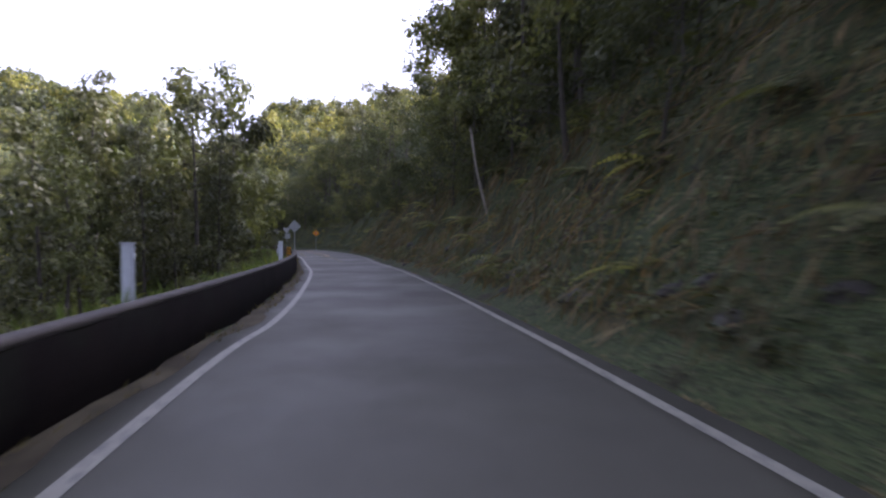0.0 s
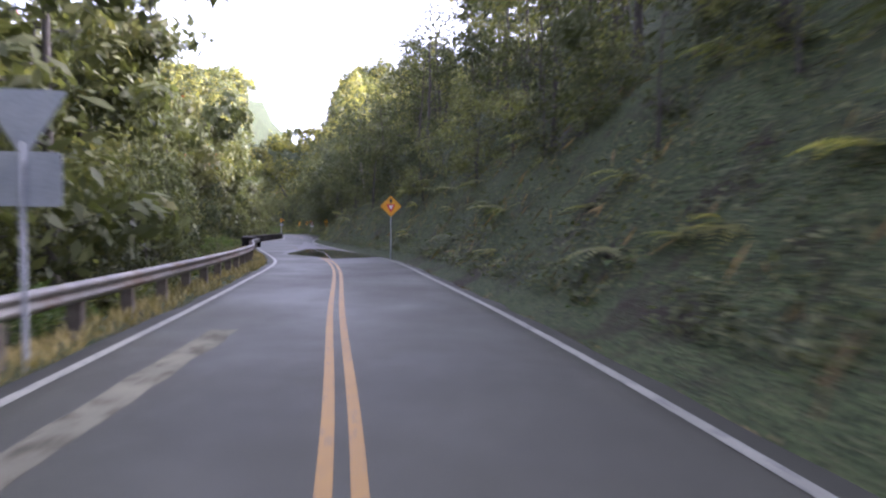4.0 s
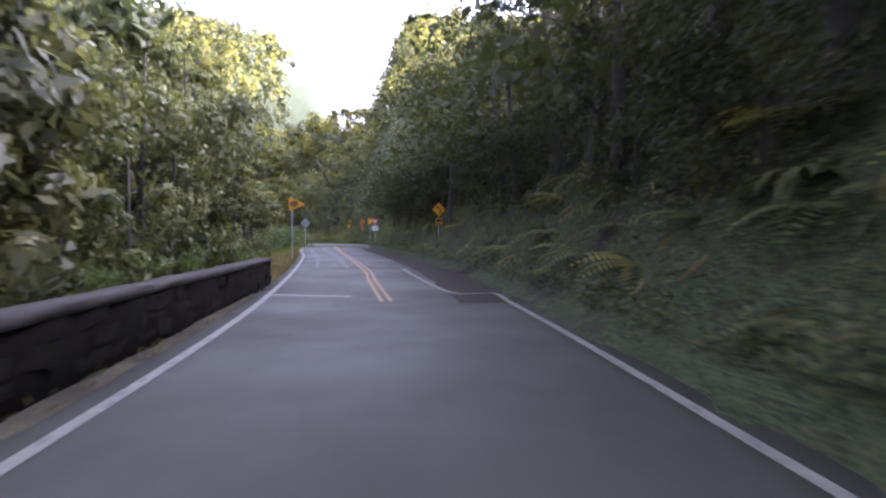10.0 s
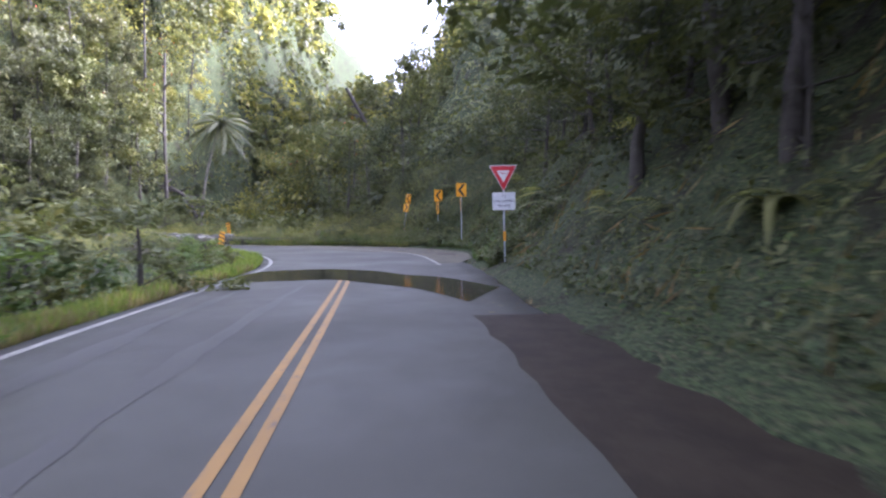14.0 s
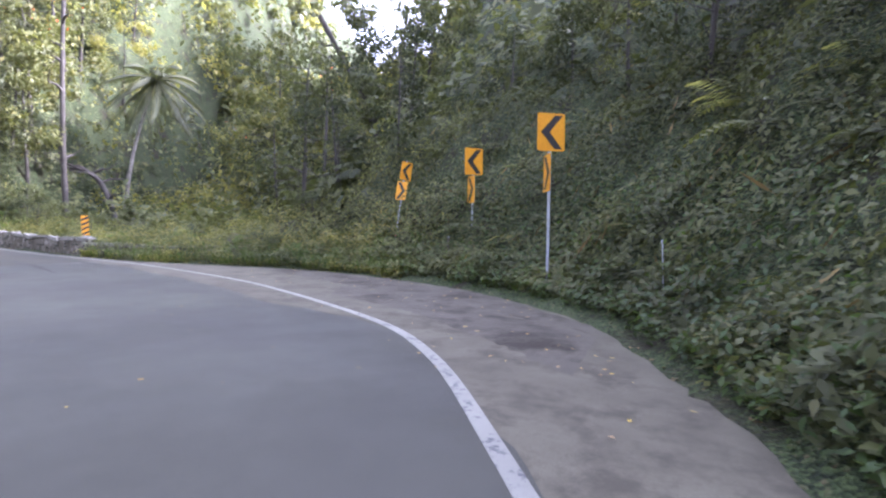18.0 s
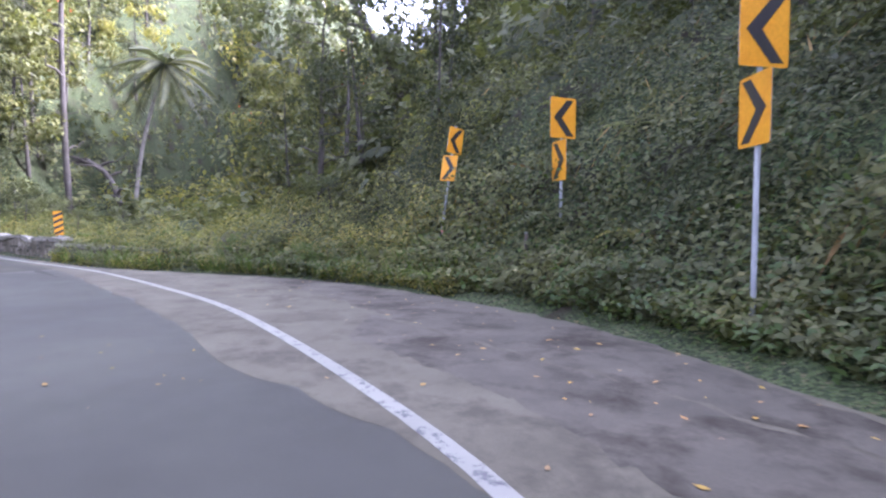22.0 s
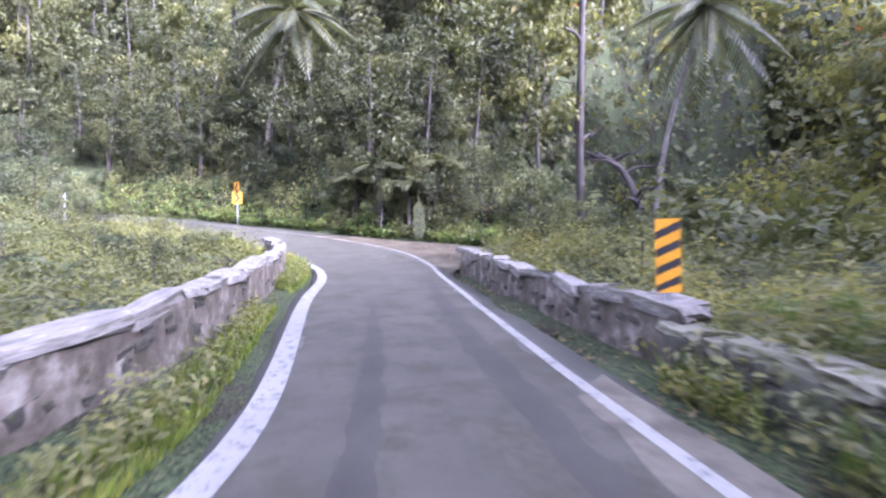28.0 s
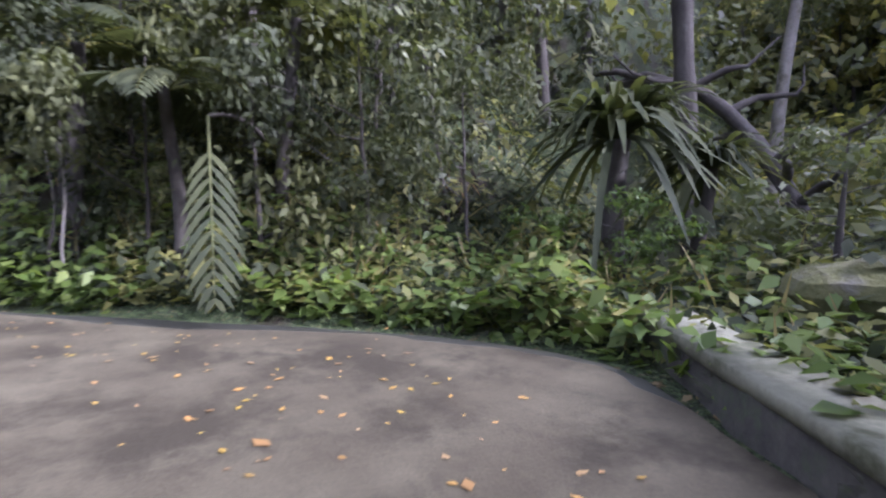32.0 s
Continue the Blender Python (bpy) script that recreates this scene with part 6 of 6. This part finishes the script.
def roots(x, y, top, label, n=6):
    """Aerial roots hanging down a bank."""
    ob = thing("hanging_roots", (x, y, 0), label, "roots", "roots on the hillside")
    for i in range(n):
        q = np.linspace(0, 1, 9)[:, None]
        o = np.array([rng.normal(0, 0.18), rng.normal(0, 0.12), 0])
        z0 = float(ground_z(np.array([x]), np.array([y]))[0]) - 0.3
        p = o * (1 - 0.6 * q) + np.c_[0.05 * np.sin(q * 9 + i), 0.05 * np.cos(q * 7 + i), z0 + (top * rng.uniform(0.75, 1.05) - z0) * q]
        child("root", mesh_of("root", *tube(p, np.linspace(0.024, 0.010, 9) * rng.uniform(0.5, 1.5), 5), BARK_PALE if i % 3 else BARK), ob)
    return ob


roots(-132.0, 221.3, 3.4, "pale thin roots hanging over the pull-off", 4)
roots(-135.3, 219.9, 3.4, "tangle of brown roots on the bank", 5)


def bare_trunk(points, radius, label, pale=True, limbs=0):
    p = spline(points, 0.6)
    ob = thing("leaning_trunk", tuple(p[0]), label, "tree trunk")
    child("trunk", mesh_of("trunk", *tube(p - p[0], np.linspace(radius, radius * 0.6, len(p)) * (1 + 0.08 * waves(np.arange(len(p)) * 1.0, 0 * p[:, 0], 3.0, 5)), 9), BARK_PALE if pale else BARK, True), ob)
    for i in range(limbs):
        k = int(len(p) * (0.35 + 0.6 * (i + rng.random()) / limbs)) - 1
        a = rng.uniform(0, 6.28)
        q = np.linspace(0, 1, 7)[:, None]
        b = p[k] - p[0] + q * [math.cos(a) * 2.4, math.sin(a) * 2.4, 1.0] + np.c_[0.3 * np.sin(q * 6 + i), 0.3 * np.cos(q * 5 + i), 0.35 * np.sin(q * 7)] * q
        child("limb", mesh_of("limb", *tube(b, np.linspace(radius * 0.55, 0.02, 7), 6), BARK_PALE if pale else BARK, True), ob)
    return ob


bare_trunk([(-2.45, 35.75, 1.2), (-2.6, 35.8, 2.1), (-3.1, 36.1, 4.2), (-3.4, 36.4, 6.4)], 0.08, "pale leaning trunk rising from the bank")
bare_trunk([(-41.7, 134.0, 1.2), (-42.0, 134.1, 4.6), (-42.4, 134.1, 8.0), (-42.8, 134.4, 12.0)], 0.1, "pale thin trunk leaning from the cut bank")
bare_trunk([(-35.3, 119.5, 0.8), (-35.5, 119.6, 3.2), (-35.8, 119.7, 5.2), (-36.2, 119.8, 8.0)], 0.08, "pale crooked stem standing on the cut bank")
bare_trunk([(-149.8, 224.4, 6.0), (-149.3, 224.6, 10.8), (-148.8, 225.4, 17.2), (-148.4, 226.0, 20.0)], 0.24, "bare leaning dead trunk above the road")
bare_trunk([(-129.2, 232.6, 0.0), (-129.25, 232.4, 6.7), (-129.2, 232.4, 14.6), (-129.0, 232.6, 22.0)], 0.24, "tall bare straight trunk in the gully", False, 5)
bare_trunk([(-133.6, 229.4, 1.0), (-133.3, 230.6, 6.5), (-133.2, 230.8, 7.9), (-133.0, 231.2, 14.0)], 0.16, "dark upright trunk above the ferns", False)
bare_trunk([(-127.6, 236.6, -0.5), (-128.4, 236.2, 2.0), (-130.0, 236.4, 4.6), (-131.6, 236.0, 6.1), (-133.6, 235.4, 6.4)], 0.26, "gnarled leaning tree with crooked limbs", False, 9)
bare_trunk([(-102.0, 236.4, 1.0), (-102.0, 236.4, 8.6), (-103.5, 235.5, 12.1), (-105.5, 234.8, 16.0)], 0.3, "dark leaning trunk in the gully", False, 6)


# --- leaves lying on the road ---
def fallen(name, n, corners, size, label, material=LEAF_FALLEN):
    c = np.array(corners, float)
    k = rng.integers(0, len(c) - 1, n)
    u = rng.random((n, 1))
    at = c[k] * (1 - u) + c[k + 1] * u + rng.normal(0, 0.9, (n, 2))
    a = rng.uniform(0, 6.28, n)
    d, e = np.c_[np.cos(a), np.sin(a)], np.c_[-np.sin(a), np.cos(a)]
    ln = size * rng.uniform(0.5, 1.4, (n, 1))
    q = np.stack([at - d * ln / 2, at + e * ln * 0.27, at + d * ln / 2, at - e * ln * 0.27], 1)
    z = road_z(q[..., 0], q[..., 1]) + 0.012 + rng.random((n, 4)) * 0.012
    return tagged(new(name, mesh_of(name, np.concatenate([q, z[..., None]], -1).reshape(-1, 3), np.arange(4 * n).reshape(-1, 4), material)), label, "leaves", kind="stuff")


fallen("fallen_leaves", 150, [(-83.2, 208.2), (-86.0, 212.6), (-90.2, 215.2), (-95.0, 216.6)], 0.07, "yellow and brown leaves fallen on the pull-off")
fallen("fallen_leaves", 26, [(-86.5, 205.0), (-89.0, 209.0), (-92.0, 212.0)], 0.07, "scattered fallen leaves on the lane")
fallen("fallen_leaves", 150, [(-123.6, 222.2), (-126.2, 223.6), (-128.4, 222.4), (-130.4, 220.6)], 0.075, "yellow and brown leaves fallen on the pull-off")
fallen("fallen_leaves", 22, [(-121.5, 221.5), (-124.2, 221.8), (-125.0, 223.5)], 0.15, "large bright yellow leaves fallen on the gravel")
fallen("fallen_leaves", 220, [(-79.6, 200.9), (-78.2, 199.0), (-77.2, 196.6), (-76.4, 194.7)], 0.09, "wet brown leaves drifted against the bank", LEAF_DRY)
_v, _f = leaves(np.c_[rng.normal(-90.6, 0.5, 26), rng.normal(219.3, 0.4, 26), rng.uniform(0.7, 1.6, 26)], 0.1, 0.09, 0.5)
tagged(new("flowers", mesh_of("flowers", _v, _f, LEAF_PINK)), "small pink flowers in the weeds of the bank", "flowers", kind="stuff")


# --- far woods: one joined mass of crowns ---
def far_woods():
    n = 13500
    x, y = rng.uniform(-300, 40, n), rng.uniform(20, 460, n)
    x[:2600], y[:2600] = rng.uniform(-215, -105, 2600), rng.uniform(236, 345, 2600)
    idx, el, er = lateral(x, y)
    out = np.maximum(el, er)
    rv = ravine(x, y)
    s = RUN[idx]
    seen_right = (er > 0) & ((er < 42) | (s > RUN[-1] * 0.55)) & ((er > 24) | (er > 14) & (rv < 0.6)) & ~((s > BEND0 - 12) & (s < BEND1) & (er < 34))
    low = np.zeros(n, bool)
    for a, b in PALM_GAP:          # a gap in the woods towards the tall palm
        o, b = np.array(a), np.array(b)
        u = np.clip(((np.c_[x, y] - o) @ (b - o)) / ((b - o) @ (b - o)), 0, 1)
        low |= np.linalg.norm(np.c_[x, y] - o - u[:, None] * (b - o), axis=1) < 3.6
    ok = ((el > 22) | seen_right) & (rng.random(n) < np.clip(1.25 - out / 200, 0.10, 1))
    x, y, out, low = x[ok], y[ok], out[ok], low[ok]
    z = ground_z(x, y)
    per = 35
    k = np.repeat(np.arange(len(x)), per)
    d = rng.normal(size=(len(k), 3))
    d[:, 2] = np.abs(d[:, 2]) * 0.9 - 0.25
    d /= np.linalg.norm(d, axis=1)[:, None]
    tall = np.where(low, 1.6, rng.uniform(3, 9, len(x)))
    r = (rng.uniform(1.8, 3.8, len(x)) * np.where(low, 0.8, 1))[k] * (0.55 + 0.45 * rng.random(len(k)) ** 0.5)
    at = np.c_[x[k], y[k], z[k] + tall[k] * rng.uniform(0.55, 1.05, len(k))] + d * r[:, None] * [1, 1, 1.1]
    ln = rng.uniform(0.5, 1.0, len(k)) * np.where(out[k] < 30, 0.65, np.where(out[k] > 45, 1.45, 1.0)) * (1 + np.clip(out[k] - 40, 0, 200) / 120)
    tone = rng.random(len(x))[k]
    for lo, hi, mat, lab in ((0, 0.42, LEAF_MID, "dense green woods on the valley sides"), (0.42, 0.6, LEAF_GREY, "grey-green woods on the valley sides"), (0.6, 1, LEAF_LIGHT, "yellow-green woods on the valley sides")):
        sel = (tone >= lo) & (tone < hi)
        v, f = leaves(at[sel], ln[sel], ln[sel] * 0.6, 0.2, 0.1, d[sel])
        tagged(new("far_woods", mesh_of("far_woods", v, f, mat)), lab, "woods", kind="stuff")


# --- trees in the gully and beyond the bridge ---
for x, y, h, ob in ((-101.6, 225.8, 0.8, DARK[1]), (-99.5, 225.0, 1.1, DARK[0]), (-96.5, 223.6, 0.8, DARK[2]), (-106.0, 228.0, 1.0, BROAD[0]), (-110.0, 231.0, 0.9, BROAD[2]), (-114.0, 233.0, 0.85, BROAD[1]), (-103.0, 231.5, 1.1, BROAD[2]), (-117.5, 236.0, 1.0, BROAD[0]), (-111.0, 239.5, 1.1, TULIP), (-119.0, 243.0, 1.15, BROAD[0]), (-100.5, 237.5, 1.15, BROAD[0]), (-134.5, 225.0, 0.85, DARK[2]), (-138.5, 222.5, 0.8, DARK[0]), (-143.0, 221.0, 0.9, DARK[1]), (-148.0, 219.5, 0.95, BROAD[1]), (-132.5, 231.5, 1.0, BROAD[2]), (-137.5, 229.0, 1.1, BROAD[0]), (-142.5, 226.5, 1.1, BROAD[1]), (-154.0, 218.0, 1.1, BROAD[0]), (-128.5, 247.0, 1.2, BROAD[2]), (-107.0, 247.0, 1.2, BROAD[1])):
    if not in_palm_gap(x, y, 6.0):
        plant(ob, x, y, h * rng.uniform(0.92, 1.08), "trees round the gully")
for x, y, h in ((-138.0, 237.0, 1.75), (-148.8, 225.2, 1.35), (-144.5, 232.0, 1.2), (-152.0, 212.5 + 8, 1.1), (-158.0, 218.5, 1.2), (-163.0, 215.5, 1.2), (-119.0, 247.0, 1.2)):
    plant(POLE[rng.integers(2)], x, y, h, "tall bare-trunked trees", wide=1.0)
for x, y, h in ((-117.0, 242.0, 0.9), (-121.5, 246.5, 1.1), (-114.0, 245.0, 1.0), (-125.0, 250.5, 1.1), (-118.5, 251.0, 1.2), (-110.0, 243.5, 0.9), (-139.5, 245.5, 0.9), (-143.0, 249.5, 1.0)):
    plant(SUNNY, x, y, h, "sunlit trees in the gully")
plant(BUSH[1], -120.6, 224.6, 1.55, "bushes at the bridge", wide=1.3)
for x, y, h in ((-114.9, 212.9, 0.3), (-116.2, 212.2, 0.26), (-119.5, 210.6, 0.35), (-131.9, 208.3, 0.5), (-124.5, 209.0, 0.4), (-111.0, 211.0, 0.3), (-128.0, 206.5, 0.5)):
    plant(THICKET[0], x, y, h, "dark shrubs on the weedy bank", wide=h * 1.1)
plant(THICKET[0], -120.9, 224.9, 0.6, "bushes at the bridge", wide=0.6)
plant(THICKET[1], -121.4, 225.7, 0.62, "bushes at the bridge", wide=0.55)
plant(BUSH[1], -119.3, 224.4, 1.0, "bushes at the bridge", wide=1.2)
plant(BUSH[1], -122.6, 226.6, 0.9, "bushes at the bridge", wide=1.2)
plant(BUSH[1], -125.3, 229.0, 1.0, "bushes at the bridge", wide=1.4)
for x, y, h in ((-109.5, 223.0, 0.8), (-105.5, 221.3, 0.6), (-112.5, 223.2, 0.7), (-115.8, 224.0, 0.7), (-103.0, 220.6, 0.5), (-96.0, 221.2, 0.8), (-127.5, 228.0, 0.7)):
    plant(BUSH[rng.integers(2)], x, y, h, "bushes at the bridge", wide=h * 1.3)
for x, y, h in ((-104.0, 209.4, 0.7), (-108.0, 210.5, 0.9), (-112.5, 211.8, 0.8), (-116.5, 212.8, 0.9), (-120.5, 213.6, 0.8), (-124.0, 213.0, 0.7), (-128.5, 211.0, 0.8), (-101.0, 207.2, 0.6), (-110.0, 207.5, 1.0), (-117.0, 209.5, 1.0), (-122.5, 209.5, 1.0)):
    plant(BUSH[1], x, y, h * 0.55, "bushes below the bridge", wide=h * 0.85)
for x, y, h in ((-94.2, 221.2, 0.7), (-95.4, 222.2, 0.8), (-96.8, 223.2, 0.8), (-136.5, 221.3, 0.9), (-128.0, 229.6, 0.9), (-113.0, 228.0, 1.0)):
    plant(BIGLEAF, x, y, h, "large-leaved plants")


# --- thickets behind the palm, and on the left of the far leg of the road ---
for k in range(20):
    x, y = -128.0 - 18.0 * ((k * 0.618) % 1.0), 240.0 + 9.0 * ((k * 0.382) % 1.0)
    if math.hypot(x + 130.3, y - 238.6) > 2.0 and not in_palm_gap(x, y, 3.0):
        plant(THICKET[k % 2], x, y, rng.uniform(0.6, 1.0), "thickets behind the palm", 0.3)
for s in np.arange(near_run(-132, 216), near_run(-146, 192), 1.6):
    x, y = (float(v[0]) for v in beside(np.array([s]), np.array([rng.uniform(2.2, 6.0)]), False))
    if clear_of_road(np.array([x]), np.array([y]), 1.8)[0]:
        plant(THICKET[1], x, y, rng.uniform(0.2, 0.34), "thickets beside the far road", 0.2, rng.uniform(0.35, 0.5))


for s in np.arange(near_run(-130, 217), near_run(-150, 185), 1.8):
    for e0, e1, kind, h0, h1 in ((5.0, 9.0, THICKET, 0.4, 0.6), (9.0, 15.0, THICKET, 0.7, 1.0), (17.0, 26.0, BROAD, 0.7, 1.0)):
        x, y = (float(v[0]) for v in beside(np.array([s]), np.array([rng.uniform(e0, e1)]), False))
        if clear_of_road(np.array([x]), np.array([y]), 4.5)[0]:
            plant(kind[rng.integers(2)], x, y, rng.uniform(h0, h1), "woods beside the far road", 0.2)


# --- crowns on the slope behind the palm ---
for k in range(34):
    x, y = -122.0 - 48.0 * ((k * 0.618 + 0.1) % 1.0), 246.0 + 44.0 * ((k * 0.382 + 0.05 * (k % 3)) % 1.0)
    if not in_palm_gap(x, y, 3.5):
        plant((BROAD[k % 3], SUNNY, SUNNY)[k % 3], x, y, rng.uniform(0.9, 1.3), "forest on the slope behind the palm")


def palm(x, y, z, height, label):
    ob = thing("palm_tree", (x, y, z), label, "palm")
    q = np.linspace(0, 1, 12)[:, None]
    p = np.c_[1.6 * q**2, 2.2 * q**1.6, q * height]
    child("trunk", mesh_of("trunk", *tube(np.r_[[[0, 0, -1]], p], np.r_[0.26, np.linspace(0.2, 0.13, 12)], 9), BARK_PALE, True), ob)
    vs, ribs = [], []
    for i in range(24):
        a, up = 2.4 * i, 0.95 - 1.75 * i / 24
        t = np.linspace(0, 1, 24)
        ln = 4.7
        r, zz = ln * t * math.cos(up * 0.9), ln * (t * math.sin(up) - 0.62 * t**2)
        c = p[-1] + np.c_[np.cos(a) * r, np.sin(a) * r, zz]
        ribs.append(tube(c, np.linspace(0.035, 0.006, 24), 4))
        side = np.array([-np.sin(a), np.cos(a), 0])
        fw = np.gradient(c, axis=0)
        fw /= np.linalg.norm(fw, axis=1)[:, None]
        w = 1.05 * np.sin(np.pi * np.clip(t, 0.08, 0.96)) ** 0.6
        for k in (-1, 1):
            tip = c + (side * k * 0.75 + fw * 0.55) * w[:, None] - np.array([0, 0, 0.5]) * w[:, None]
            mid = (c + tip) / 2
            vs.append(np.stack([c, mid + fw * 0.12, tip, mid - fw * 0.12], 1).reshape(-1, 3))
    v = np.concatenate(vs)
    fr = child("fronds", mesh_of("fronds", v, np.arange(len(v)).reshape(-1, 4), LEAF_GREY), ob, "arching grey-green fronds")
    child("frond_ribs", mesh_of("frond_ribs", *gather(ribs), LEAF_LIGHT), fr)
    return ob


# --- thickets over the hillside, the gully and the bend's bank ---
for a, b, step, e0, e1, h0, h1 in ((END0 - 2, END1 + 6, 1.5, 1.6, 2.4, 0.28, 0.42), (END0 - 2, END1 + 6, 1.2, 2.6, 4.2, 0.75, 1.05), (END0 - 2, END1 + 8, 1.7, 4.4, 7.5, 0.9, 1.2), (END0 - 2, END1 + 14, 2.4, 6.5, 12, 1.1, 1.5), (BEND0 - 4, BEND1 + 2, 2.3, 4.2, 8.0, 0.8, 1.2), (34, BEND0, 2.4, 3.2, 6.5, 0.7, 1.1)):
    for s in np.arange(a, b, step):
        x, y = (float(v[0]) for v in beside(np.array([s]), np.array([rng.uniform(e0, e1)])))
        if clear_of_road(np.array([x]), np.array([y]), e0 - 0.3)[0] and math.hypot(x + 121, y - 225) > 4 and math.hypot(x + 128.3, y - 229) > 2.8 and not in_palm_gap(x, y):
            plant(THICKET[int(rng.random() < (0.2 if e0 > 2 and e0 < 4.3 else 0.5))], x, y, rng.uniform(h0, h1), "thickets on the hillside", 0.3)
for s in np.arange(END0 + 1, END1 + 4, 1.9):
    x, y = (float(v[0]) for v in beside(np.array([s]), np.array([rng.uniform(3.2, 5.5)])))
    if clear_of_road(np.array([x]), np.array([y]), 3.0)[0] and not in_palm_gap(x, y) and math.hypot(x + 128, y - 229) > 3.2:
        plant(DARK[1 + rng.integers(2)], x, y, rng.uniform(0.8, 1.1), "dark trees over the pull-off", 0.2, rng.uniform(0.9, 1.2))
for s in np.arange(END0 - 4, END1 + 24, 2.4):
    for e0, e1 in ((9, 16), (16, 26), (26, 40)):
        x, y = (float(v[0]) for v in beside(np.array([s]), np.array([rng.uniform(e0, e1)])))
        if clear_of_road(np.array([x]), np.array([y]), 6)[0] and math.hypot(x + 130.3, y - 238.6) > 5 and not in_palm_gap(x, y, 5.5):
            plant((BROAD[rng.integers(3)], TULIP, BROAD[1], BROAD[2])[rng.integers(4)], x, y, rng.uniform(0.8, 1.25), "forest on the hillside")


palm(-130.3, 238.6, float(ground_z(np.array([-130.3]), np.array([238.6]))[0]), 15.2 - float(ground_z(np.array([-130.3]), np.array([238.6]))[0]), "tall leaning palm with a crown of drooping fronds")
palm(-143.9, 215.2, 4.5, 12.4, "palm standing among the forest trees")

far_woods()
for ob in TREE_KINDS + FERN + KINDS_LONG + [BIGLEAF]:
    for o in [*ob.children_recursive, ob]:
        bpy.data.objects.remove(o)
